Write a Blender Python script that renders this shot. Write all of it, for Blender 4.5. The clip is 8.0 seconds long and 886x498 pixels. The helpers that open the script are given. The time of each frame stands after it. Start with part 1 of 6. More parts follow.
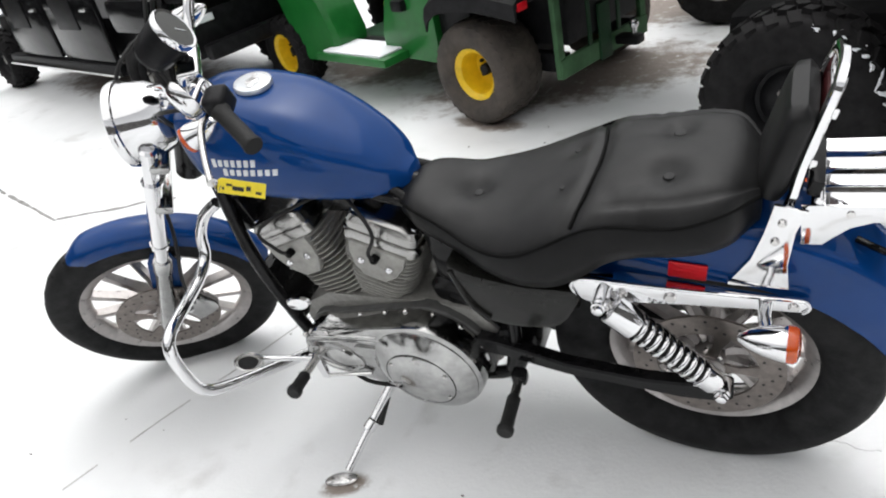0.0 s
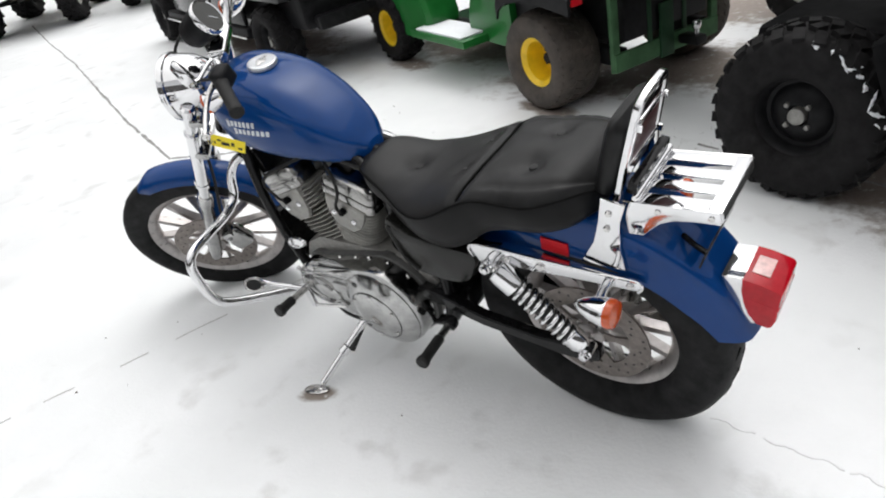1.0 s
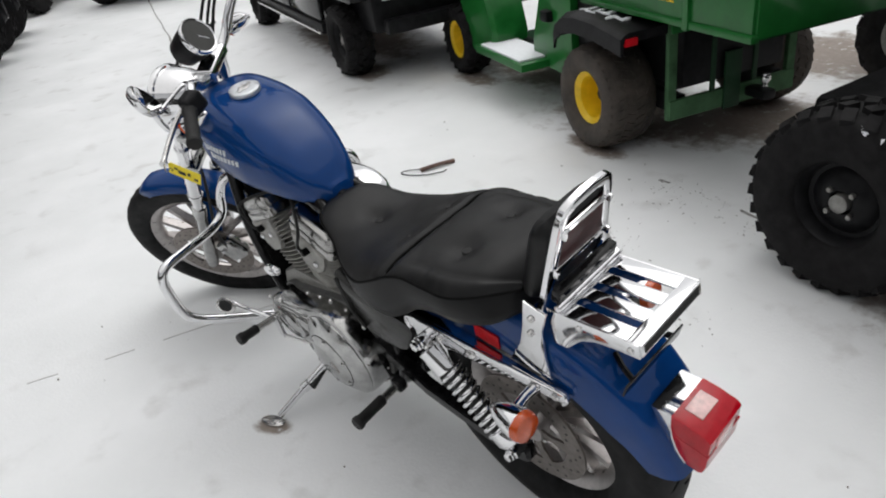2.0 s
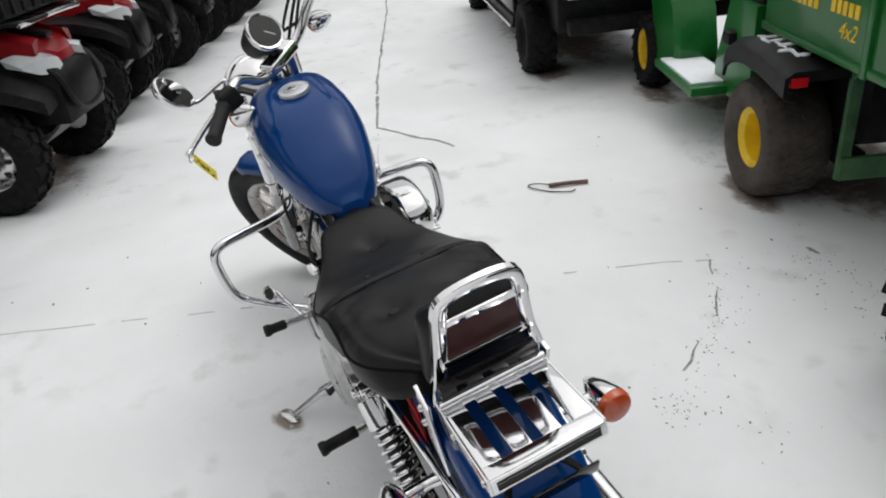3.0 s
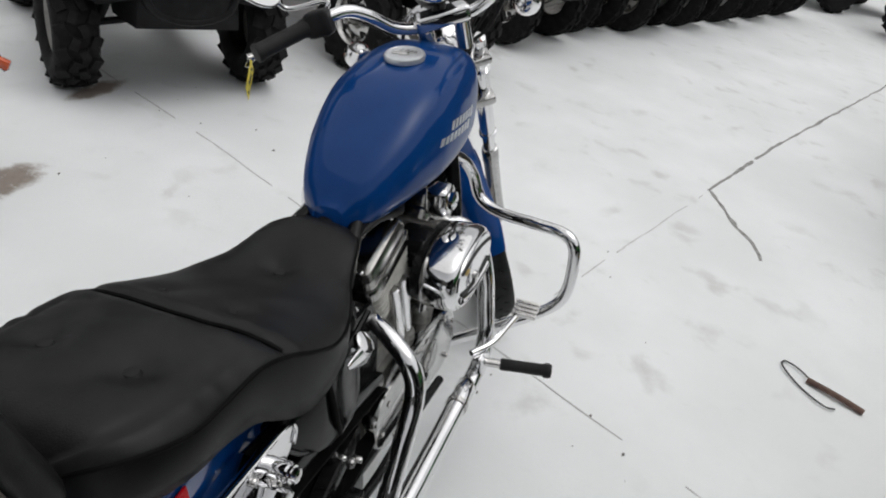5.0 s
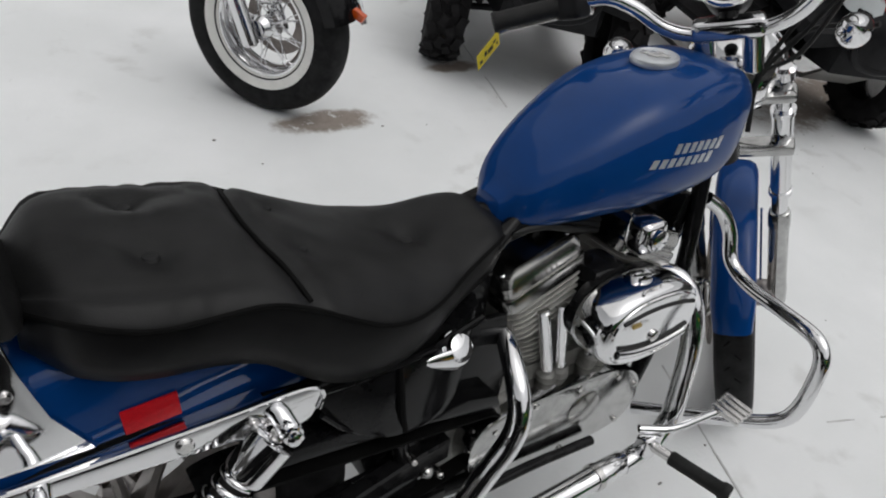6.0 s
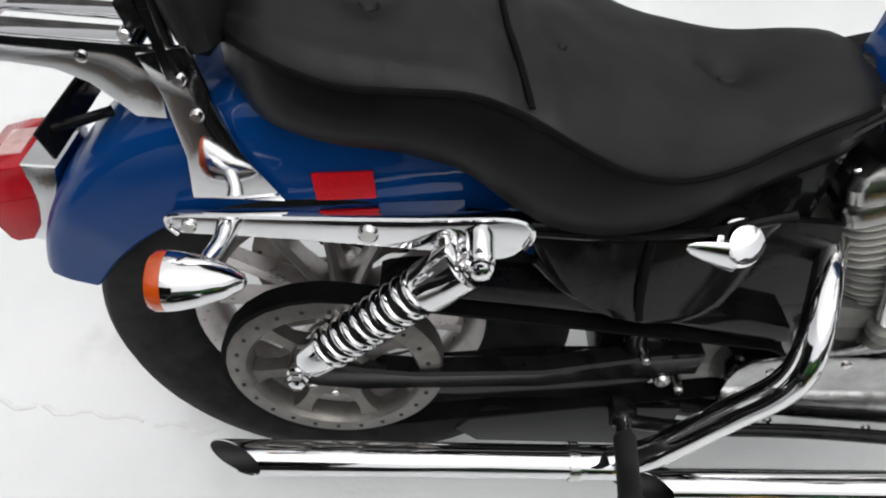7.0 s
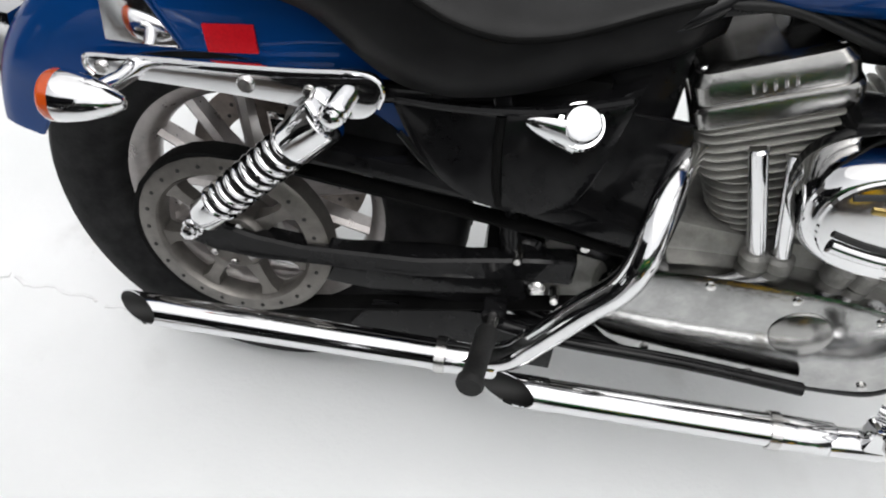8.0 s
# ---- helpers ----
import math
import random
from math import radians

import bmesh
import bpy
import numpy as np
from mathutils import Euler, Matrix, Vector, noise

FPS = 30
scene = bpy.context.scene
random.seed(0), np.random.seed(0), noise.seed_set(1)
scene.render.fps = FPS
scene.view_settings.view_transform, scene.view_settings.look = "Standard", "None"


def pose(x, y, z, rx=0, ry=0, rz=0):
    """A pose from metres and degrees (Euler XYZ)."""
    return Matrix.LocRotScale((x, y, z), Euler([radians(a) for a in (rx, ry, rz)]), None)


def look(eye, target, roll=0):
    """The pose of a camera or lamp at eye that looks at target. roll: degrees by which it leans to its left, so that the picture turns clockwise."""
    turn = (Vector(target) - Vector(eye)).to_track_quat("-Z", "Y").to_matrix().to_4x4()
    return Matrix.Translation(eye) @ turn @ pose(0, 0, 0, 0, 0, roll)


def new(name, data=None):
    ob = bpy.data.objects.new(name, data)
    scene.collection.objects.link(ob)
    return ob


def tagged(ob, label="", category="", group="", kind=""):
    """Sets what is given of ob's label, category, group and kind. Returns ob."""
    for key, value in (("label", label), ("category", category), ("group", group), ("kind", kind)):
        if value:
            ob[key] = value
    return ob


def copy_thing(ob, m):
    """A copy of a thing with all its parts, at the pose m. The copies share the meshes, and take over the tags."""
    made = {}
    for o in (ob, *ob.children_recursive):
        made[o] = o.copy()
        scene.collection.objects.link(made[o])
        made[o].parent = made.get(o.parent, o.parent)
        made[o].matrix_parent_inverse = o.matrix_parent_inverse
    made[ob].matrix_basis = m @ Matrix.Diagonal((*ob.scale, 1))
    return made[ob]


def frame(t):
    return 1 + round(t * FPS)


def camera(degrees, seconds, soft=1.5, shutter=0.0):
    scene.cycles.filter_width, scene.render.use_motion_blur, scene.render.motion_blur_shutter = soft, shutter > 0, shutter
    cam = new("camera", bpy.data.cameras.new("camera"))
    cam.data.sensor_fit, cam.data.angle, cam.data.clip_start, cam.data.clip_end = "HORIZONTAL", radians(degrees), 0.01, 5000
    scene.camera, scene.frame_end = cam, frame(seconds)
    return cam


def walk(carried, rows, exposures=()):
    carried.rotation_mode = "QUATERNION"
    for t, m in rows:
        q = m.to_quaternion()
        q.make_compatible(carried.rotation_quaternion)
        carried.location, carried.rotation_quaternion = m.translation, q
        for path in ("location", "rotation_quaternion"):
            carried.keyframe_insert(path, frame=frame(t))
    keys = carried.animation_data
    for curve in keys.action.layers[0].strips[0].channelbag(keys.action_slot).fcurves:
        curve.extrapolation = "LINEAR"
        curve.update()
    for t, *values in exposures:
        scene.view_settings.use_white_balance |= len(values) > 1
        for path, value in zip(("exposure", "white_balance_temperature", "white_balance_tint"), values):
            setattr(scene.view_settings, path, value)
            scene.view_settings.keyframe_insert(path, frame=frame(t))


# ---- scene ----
cam = camera(63.9, 8.0, soft=2.0)
PATH = [
    (0, (0.891, -1.261, 1.345), (0.009, 0.216, 0.325), -13.3),
    (0.5, (1.161, -1.345, 1.359), (0.245, 0.117, 0.347), -10.3),
    (1, (1.439, -1.288, 1.399), (0.253, -0.032, 0.391), -12.7),
    (1.2, (1.541, -1.224, 1.415), (0.28, -0.005, 0.454), -11.5),
    (2.3, (1.575, -0.825, 1.436), (0.17, 0.186, 0.432), -7.6),
    (2.5, (1.599, -0.731, 1.427), (0.094, 0.15, 0.447), -8.6),
    (3, (1.672, -0.45, 1.428), (0.018, 0.151, 0.477), -6.4),
    (3.5, (1.566, -0.223, 1.407), (-0.126, 0.229, 0.441), -3.9),
    (4, (1.482, 0.0, 1.406), (-0.239, 0.219, 0.412), -3.5),
    (4.2, (1.46, 0.121, 1.399), (-0.272, 0.185, 0.401), -1.2),
    (5.3, (1.044, 0.399, 1.389), (-0.529, -0.192, 0.304), 18.3),
    (5.5, (0.981, 0.446, 1.376), (-0.482, -0.351, 0.269), 16.9),
    (6, (0.863, 0.557, 1.342), (-0.221, -0.632, 0.154), 15.3),
    (6.5, (0.754, 0.51, 1.252), (0.243, -0.741, -0.222), 10.4),
    (7, (0.645, 0.489, 1.198), (0.583, -0.69, -0.416), 5.3),
    (7.5, (0.497, 0.527, 1.149), (0.765, -0.72, -0.391), 2.2),
    (8, (0.365, 0.667, 1.128), (0.542, -0.596, -0.413), 3.8),
]
walk(cam, [(t, look(eye, target, roll)) for t, eye, target, roll in PATH],
     exposures=[(0, 0.54), (1.0, 0.33), (2.5, -0.14), (3.5, -0.07), (4.2, -0.13), (5.5, -0.31), (6.2, -0.42), (6.5, -0.14), (7.0, 0.16), (7.5, 0.30), (8.0, 0.38)])
LEAN = 9.25  # the motorcycle's lean on its side stand

# ---- light ----
world = bpy.data.worlds.new("overcast_sky")
scene.world = world
world.use_nodes = True
wn, wl = world.node_tree.nodes, world.node_tree.links
sky = wn.new("ShaderNodeTexSky")
sky.sky_type = "NISHITA"
sky.sun_disc = False
sky.sun_elevation = radians(68)
sky.sun_rotation = radians(342)
sky.dust_density = 3.0
grey = wn.new("ShaderNodeHueSaturation")
grey.inputs["Saturation"].default_value = 0.06
wl.new(sky.outputs[0], grey.inputs["Color"])
wl.new(grey.outputs[0], wn["Background"].inputs["Color"])
wn["Background"].inputs["Strength"].default_value = 0.155
sun_data = bpy.data.lights.new("sun", "SUN")
sun_data.energy, sun_data.angle, sun_data.color = 0.85, radians(100), (1.0, 0.98, 0.95)
sun_lamp = new("sun", sun_data)
sun_lamp.matrix_world = look((-2, -1.6, 13), (0, 0, 0))


# ---- materials ----
def material(name, colour, rough=0.5, metal=0.0, vary=0.0, scale=20.0, bump=0.0, bump_scale=120.0, coat=0.0, tint=None, rough_vary=0.0, spec=0.5):
    """A surface with two scales of variation in its colour and gloss, and a fine relief."""
    m = bpy.data.materials.new(name)
    m.use_nodes = True
    n, l = m.node_tree.nodes, m.node_tree.links
    b = n["Principled BSDF"]
    b.inputs["Base Color"].default_value = (*colour, 1)
    b.inputs["Roughness"].default_value = rough
    b.inputs["Metallic"].default_value = metal
    b.inputs["Coat Weight"].default_value = coat
    b.inputs["Coat Roughness"].default_value = 0.04
    b.inputs["Specular IOR Level"].default_value = spec
    place = n.new("ShaderNodeTexCoord")
    if vary or rough_vary:
        big = n.new("ShaderNodeTexNoise")
        big.inputs["Scale"].default_value = scale
        big.inputs["Detail"].default_value = 8
        big.inputs["Roughness"].default_value = 0.65
        l.new(place.outputs["Object"], big.inputs["Vector"])
        ramp = n.new("ShaderNodeValToRGB")
        ramp.color_ramp.elements[0].position, ramp.color_ramp.elements[1].position = 0.3, 0.72
        other = tint or tuple(min(1, c * (1 + vary) + 0.02 * vary) for c in colour)
        ramp.color_ramp.elements[0].color = (*[c * (1 - 0.6 * vary) for c in colour], 1)
        ramp.color_ramp.elements[1].color = (*other, 1)
        l.new(big.outputs["Fac"], ramp.inputs["Fac"])
        l.new(ramp.outputs["Color"], b.inputs["Base Color"])
        if rough_vary:
            span = n.new("ShaderNodeMapRange")
            span.inputs["To Min"].default_value = max(0.02, rough - rough_vary)
            span.inputs["To Max"].default_value = min(1, rough + rough_vary)
            l.new(big.outputs["Fac"], span.inputs["Value"])
            l.new(span.outputs[0], b.inputs["Roughness"])
    if bump:
        fine = n.new("ShaderNodeTexNoise")
        fine.inputs["Scale"].default_value = bump_scale
        fine.inputs["Detail"].default_value = 5
        l.new(place.outputs["Object"], fine.inputs["Vector"])
        relief = n.new("ShaderNodeBump")
        relief.inputs["Strength"].default_value = bump
        relief.inputs["Distance"].default_value = 0.004
        l.new(fine.outputs["Fac"], relief.inputs["Height"])
        l.new(relief.outputs["Normal"], b.inputs["Normal"])
    return m


CHROME = material("chrome", (0.78, 0.78, 0.79), 0.07, 1.0, 0.04, 30, 0.02, 40, rough_vary=0.05)
DULL_CHROME = material("road_worn_chrome", (0.62, 0.61, 0.6), 0.2, 1.0, 0.2, 45, 0.06, 150, rough_vary=0.1)
POLISHED = material("polished_aluminium", (0.40, 0.40, 0.395), 0.12, 1.0, 0.30, 28, 0.05, 160, rough_vary=0.09)
ROCKER = material("satin_polished_rocker_alloy", (0.38, 0.375, 0.365), 0.2, 1.0, 0.15, 30, 0.06, 200, rough_vary=0.06)
CAST = material("silver_cast_aluminium", (0.29, 0.285, 0.27), 0.5, 0.75, 0.3, 60, 0.25, 300, rough_vary=0.12)
FLANGE = material("dark_grey_case_paint", (0.10, 0.10, 0.098), 0.42, 0.4, 0.3, 40, 0.15, 260, rough_vary=0.08)
FIN = material("grey_engine_paint", (0.32, 0.315, 0.295), 0.5, 0.45, 0.25, 50, 0.15, 260)
RIM = material("silver_wheel_paint", (0.44, 0.415, 0.405), 0.3, 0.85, 0.25, 35, 0.05, 200, rough_vary=0.1)
DISC = material("brake_disc_steel", (0.22, 0.195, 0.18), 0.34, 0.9, 0.3, 60, 0.1, 350)
PULLEY = material("dull_grey_pulley", (0.17, 0.16, 0.148), 0.40, 0.8, 0.3, 40, 0.08, 300)
BLUE = material("deep_cobalt_blue_paint", (0.0012, 0.040, 0.175), 0.35, 0.0, 0.10, 8, 0.004, 900, coat=0.5, spec=0.03)
SEAT = material("black_seat_vinyl", (0.0065, 0.0065, 0.0068), 0.42, 0.0, 0.35, 14, 0.16, 520, rough_vary=0.08, spec=0.23)
# Same vinyl, darkened: the skirt's shade below the sky-lit cushion is in the colour.
SEAT_SIDE = material("shaded_black_seat_skirt_vinyl", (0.0035, 0.0035, 0.0038), 0.36, 0.0, 0.3, 12, 0.10, 520, rough_vary=0.06, spec=0.12)
PIPING = material("black_piping", (0.002, 0.002, 0.002), 0.6, 0, 0.2, 30, spec=0.06)
RUBBER = material("tyre_rubber", (0.009, 0.009, 0.0095), 0.6, 0, 0.5, 25, 0.15, 240, spec=0.1)
GRIP = material("grip_rubber", (0.013, 0.013, 0.013), 0.6, 0, 0.3, 40, 0.3, 400, spec=0.25)
BLACK = material("gloss_black_enamel", (0.003, 0.003, 0.0035), 0.14, 0, 0.4, 20, 0.02, 200, coat=0.10, rough_vary=0.06, spec=0.14)
SATIN = material("satin_black_cover", (0.0075, 0.0075, 0.0065), 0.24, 0.0, 0.3, 20, 0.05, 300, coat=0.12, spec=0.2)
WIRE = material("black_cable", (0.012, 0.012, 0.012), 0.45, 0, 0.2, 60, spec=0.25)
RED = material("red_lens", (0.42, 0.003, 0.012), 0.14, 0, 0.2, 40, 0.05, 300, coat=0.25, spec=0.25)
REFLECTOR = material("red_reflector", (0.55, 0.004, 0.012), 0.35, 0, 0.2, 300, 0.25, 700, coat=0.06, spec=0.15)
PALE = material("clear_lens_panel", (0.72, 0.46, 0.44), 0.2, 0, 0.25, 90, 0.1, 500, coat=0.5)
AMBER = material("amber_lens", (0.50, 0.065, 0.004), 0.12, 0, 0.25, 60, 0.1, 400, coat=0.6)
SILVER = material("silver_badge", (0.62, 0.64, 0.66), 0.3, 0.6, 0.1, 80)
YELLOW = material("yellow_tag_paper", (0.85, 0.68, 0.02), 0.5, 0, 0.1, 50)
INK = material("black_ink", (0.01, 0.01, 0.01), 0.6)
MAROON = material("maroon_vinyl_back", (0.040, 0.006, 0.007), 0.4, 0, 0.3, 30, 0.1, 400, spec=0.2)
GLASS_DARK = material("dark_dial", (0.022, 0.022, 0.018), 0.3, 0, 0.3, 30, coat=0.25)
MIRROR = material("mirror_glass", (0.9, 0.9, 0.9), 0.02, 1.0)
BRASS = material("brassy_bolt", (0.45, 0.33, 0.12), 0.3, 1.0, 0.2, 50)
GREEN = material("tractor_green_paint", (0.008, 0.125, 0.02), 0.35, 0, 0.2, 9, 0.03, 200, coat=0.25, rough_vary=0.1, spec=0.3)
# Darker copy of the green: shade under the bed is put into the colour.
GREEN_SHADED = material("shaded_green_frame_paint", (0.014, 0.05, 0.022), 0.5, 0, 0.25, 12, 0.05, 150, spec=0.2)
GREEN_PALE = material("dusty_green_frame_paint", (0.055, 0.13, 0.06), 0.6, 0, 0.35, 10, 0.08, 150, spec=0.2)
YELLOW_RIM = material("yellow_wheel_paint", (0.78, 0.52, 0.012), 0.4, 0, 0.2, 14, 0.05, 150)
DIRTY_TYRE = material("dusty_tyre_rubber", (0.045, 0.038, 0.033), 0.8, 0, 0.5, 12, 0.4, 120, tint=(0.085, 0.07, 0.058))
BLACK_TYRE = material("black_knobby_rubber", (0.008, 0.0075, 0.008), 0.7, 0, 0.4, 20, 0.3, 160, spec=0.12)
PLASTIC = material("black_fender_plastic", (0.006, 0.006, 0.007), 0.4, 0, 0.4, 15, 0.12, 250, spec=0.12)
DARK_METAL = material("dark_frame_steel", (0.008, 0.008, 0.009), 0.4, 0.2, 0.4, 15, 0.1, 200, spec=0.15)
YELLOW_PLASTIC = material("yellow_atv_plastic", (0.55, 0.42, 0.01), 0.4, 0, 0.15, 12, coat=0.2, spec=0.3)
RED_PLASTIC = material("red_atv_plastic", (0.27, 0.006, 0.010), 0.3, 0, 0.15, 12, coat=0.3, spec=0.3)
MATT_BLACK = material("matt_black_moulding", (0.004, 0.004, 0.0045), 0.8, 0, 0.4, 12, 0.2, 120, spec=0.04)
SNOW_CLUMP = material("loose_snow", (0.82, 0.84, 0.87), 0.75, 0, 0.05, 30, 0.5, 60)
LAMP_GLASS = material("clear_lamp_lens", (0.62, 0.65, 0.66), 0.1, 0.0, 0.08, 25, coat=1.0)
WHITEWALL = material("whitewall_rubber", (0.78, 0.77, 0.74), 0.5, 0, 0.1, 20)
WOOD_ROD = material("rusty_brown_rod", (0.12, 0.07, 0.055), 0.8, 0, 0.5, 40, 0.4, 200)


def snow_ground():
    """Thin trodden snow over concrete: patches, scuffs, brown grit where wheels have stood, and shade painted under
    vehicles.
    """
    m = bpy.data.materials.new("trodden_snow_on_concrete")
    m.use_nodes = True
    n, l = m.node_tree.nodes, m.node_tree.links
    b = n["Principled BSDF"]
    place = n.new("ShaderNodeTexCoord")

    def noise_at(scale, detail=8.0, rough=0.6, warp=0.0):
        t = n.new("ShaderNodeTexNoise")
        t.inputs["Scale"].default_value, t.inputs["Detail"].default_value = scale, detail
        t.inputs["Roughness"].default_value, t.inputs["Distortion"].default_value = rough, warp
        l.new(place.outputs["Object"], t.inputs["Vector"])
        return t.outputs["Fac"]

    def math_node(op, a, c):
        t = n.new("ShaderNodeMath")
        t.operation, t.use_clamp = op, True
        for k, v in enumerate((a, c)):
            if isinstance(v, (int, float)):
                t.inputs[k].default_value = v
            else:
                l.new(v, t.inputs[k])
        return t.outputs[0]

    def ramp_of(fac, low, high):
        t = n.new("ShaderNodeMapRange")
        t.interpolation_type = "SMOOTHSTEP"
        t.inputs["From Min"].default_value, t.inputs["From Max"].default_value = low, high
        l.new(fac, t.inputs["Value"])
        return t.outputs[0]

    def blend(fac, first, second):
        t = n.new("ShaderNodeMix")
        t.data_type = "RGBA"
        l.new(fac, t.inputs["Factor"])
        for k, v in ((6, first), (7, second)):
            if isinstance(v, tuple):
                t.inputs[k].default_value = (*v, 1)
            else:
                l.new(v, t.inputs[k])
        return t.outputs[2]

    def spot(x, y, rx, ry, turn=0.0):
        """One where a patch of grit or painted shade lies, round (x, y), with a ragged edge."""
        mp = n.new("ShaderNodeMapping")
        mp.vector_type = "TEXTURE"
        mp.inputs["Location"].default_value = (x, y, 0)
        mp.inputs["Rotation"].default_value = (0, 0, radians(turn))
        mp.inputs["Scale"].default_value = (rx, ry, 1)
        l.new(place.outputs["Object"], mp.inputs["Vector"])
        far = n.new("ShaderNodeVectorMath")
        far.operation = "LENGTH"
        l.new(mp.outputs[0], far.inputs[0])
        ragged = n.new("ShaderNodeMath")
        ragged.operation = "MULTIPLY_ADD"
        l.new(noise_at(7.0, 9, 0.7), ragged.inputs[0])
        ragged.inputs[1].default_value = 1.5
        l.new(far.outputs["Value"], ragged.inputs[2])
        t = n.new("ShaderNodeMapRange")
        t.interpolation_type = "SMOOTHSTEP"
        t.inputs["From Min"].default_value, t.inputs["From Max"].default_value = 1.75, 1.25
        l.new(ragged.outputs[0], t.inputs["Value"])
        return t.outputs[0]

    snow = blend(ramp_of(noise_at(1.3, 6, 0.55), 0.35, 0.75), (0.77, 0.785, 0.79), (0.86, 0.87, 0.88))
    snow = blend(ramp_of(noise_at(9.0, 8, 0.7, 0.6), 0.62, 0.8), snow, (0.70, 0.71, 0.71))
    smudge = math_node("MULTIPLY", ramp_of(noise_at(5.5, 5, 0.5, 0.2), 0.54, 0.75), ramp_of(noise_at(0.9, 3, 0.5), 0.42, 0.58))
    snow = blend(smudge, snow, (0.64, 0.645, 0.64))
    crumbs = ramp_of(noise_at(60.0, 4, 0.7), 0.735, 0.77)
    worn = ramp_of(noise_at(2.2, 5, 0.6), 0.5, 0.62)
    snow = blend(math_node("MULTIPLY", crumbs, worn), snow, (0.2, 0.185, 0.17))
    grit_shade = None
    for args in SPOTS:
        s = spot(*args)
        grit_shade = s if grit_shade is None else math_node("MAXIMUM", grit_shade, s)
    # One brown serves for the grit and for the shadow under vehicles.
    soil_shade = blend(noise_at(30.0, 8, 0.75), (0.14, 0.112, 0.093), (0.40, 0.345, 0.305))
    soil_shade = blend(ramp_of(noise_at(16.0, 9, 0.75), 0.56, 0.66), soil_shade, (0.7, 0.7, 0.7))
    l.new(blend(grit_shade, snow, soil_shade), b.inputs["Base Color"])
    b.inputs["Roughness"].default_value = 0.62
    b.inputs["Subsurface Weight"].default_value = 0.0
    height = n.new("ShaderNodeMath")
    height.operation = "MULTIPLY_ADD"
    l.new(noise_at(14.0, 9, 0.65, 0.4), height.inputs[0])
    height.inputs[1].default_value = 1.0
    l.new(noise_at(90.0, 4, 0.6), height.inputs[2])
    relief = n.new("ShaderNodeBump")
    relief.inputs["Strength"].default_value, relief.inputs["Distance"].default_value = 0.14, 0.012
    l.new(height.outputs[0], relief.inputs["Height"])
    l.new(relief.outputs["Normal"], b.inputs["Normal"])
    return m


# Bare grit, and brown shade painted under the parked vehicles: under and behind the green utility vehicle, by the
# knobby tyre, by the whitewall wheel, at the side stand's foot.
SPOTS = [(-0.25, 2.46, 1.05, 0.50, 18), (-1.7, 2.9, 0.9, 0.45, -20), (-4.1, 2.95, 1.5, 0.5, -17),
         (-0.34, -1.61, 0.25, 0.10, 0), (-0.54, 1.84, 0.27, 0.10, -20), (-0.072, -0.372, 0.07, 0.038, 25), (-1.22, -1.98, 0.21, 0.07, 0),
         (-1.98, 2.44, 0.32, 0.13, -20), (1.30, 1.42, 0.75, 0.46, -25), (-2.95, 2.22, 0.36, 0.18, -17), (-3.4, -1.32, 0.85, 0.26, 15),
         (0.2, 3.75, 1.3, 0.6, 0), (1.35, 2.35, 0.9, 0.5, -15)]
SNOW = snow_ground()


# ---- mesh helpers ----
SHIFT = None  # where set, a small correction of place for all parts built meanwhile


def part(name, bm, mat, parent=None, label="", smooth=40, m=None):
    """One mesh object, under a thing or a part."""
    if m is not None:
        bm.transform(m)
    if SHIFT is not None and parent is not None:
        bm.transform(SHIFT)
    bmesh.ops.recalc_face_normals(bm, faces=bm.faces[:])
    me = bpy.data.meshes.new(name)
    for f in bm.faces:
        f.smooth = smooth > 0
    if smooth:
        for e in bm.edges:
            if len(e.link_faces) == 2 and e.calc_face_angle(0) > radians(smooth):
                e.smooth = False
    bm.to_mesh(me)
    bm.free()
    me.materials.append(mat)
    ob = new(name, me)
    if parent is not None:
        ob.parent = parent
    if label:
        tagged(ob, label)
    return ob


def curve_points(points, steps=6):
    """A smooth line through the points."""
    p = [Vector(q) for q in points]
    p = [2 * p[0] - p[1], *p, 2 * p[-1] - p[-2]]
    out = []
    for a, b, c, d in zip(p, p[1:], p[2:], p[3:]):
        for k in range(steps):
            t = k / steps
            out.append(0.5 * (2 * b + (c - a) * t + (2 * a - 5 * b + 4 * c - d) * t * t + (3 * b - a - 3 * c + d) * t**3))
    return [*out, p[-2]]


def tube(points, radius, seg=12, steps=6, bm=None, closed=False):
    """A round bar along a smooth line; radius may be one number or one for each point."""
    bm = bm or bmesh.new()
    line = curve_points(points, steps) if steps > 1 else [Vector(q) for q in points]
    if isinstance(radius, (int, float)):
        radii = [radius] * len(line)
    else:
        radii = [float(np.interp(i / max(1, steps), range(len(radius)), radius)) for i in range(len(line))]
    side, rings = None, []
    for i, q in enumerate(line):
        a, b = line[max(0, i - 1)], line[min(len(line) - 1, i + 1)]
        d = (b - a).normalized()
        if side is None:
            side = d.orthogonal().normalized()
        side = (side - d * side.dot(d)).normalized()
        up = d.cross(side)
        rings.append([bm.verts.new(q + radii[i] * (math.cos(2 * math.pi * k / seg) * side + math.sin(2 * math.pi * k / seg) * up)) for k in range(seg)])
    for a, b in zip(rings, rings[1:]):
        for k in range(seg):
            bm.faces.new((a[k], a[(k + 1) % seg], b[(k + 1) % seg], b[k]))
    bm.faces.new(rings[0][::-1])
    bm.faces.new(rings[-1])
    return bm


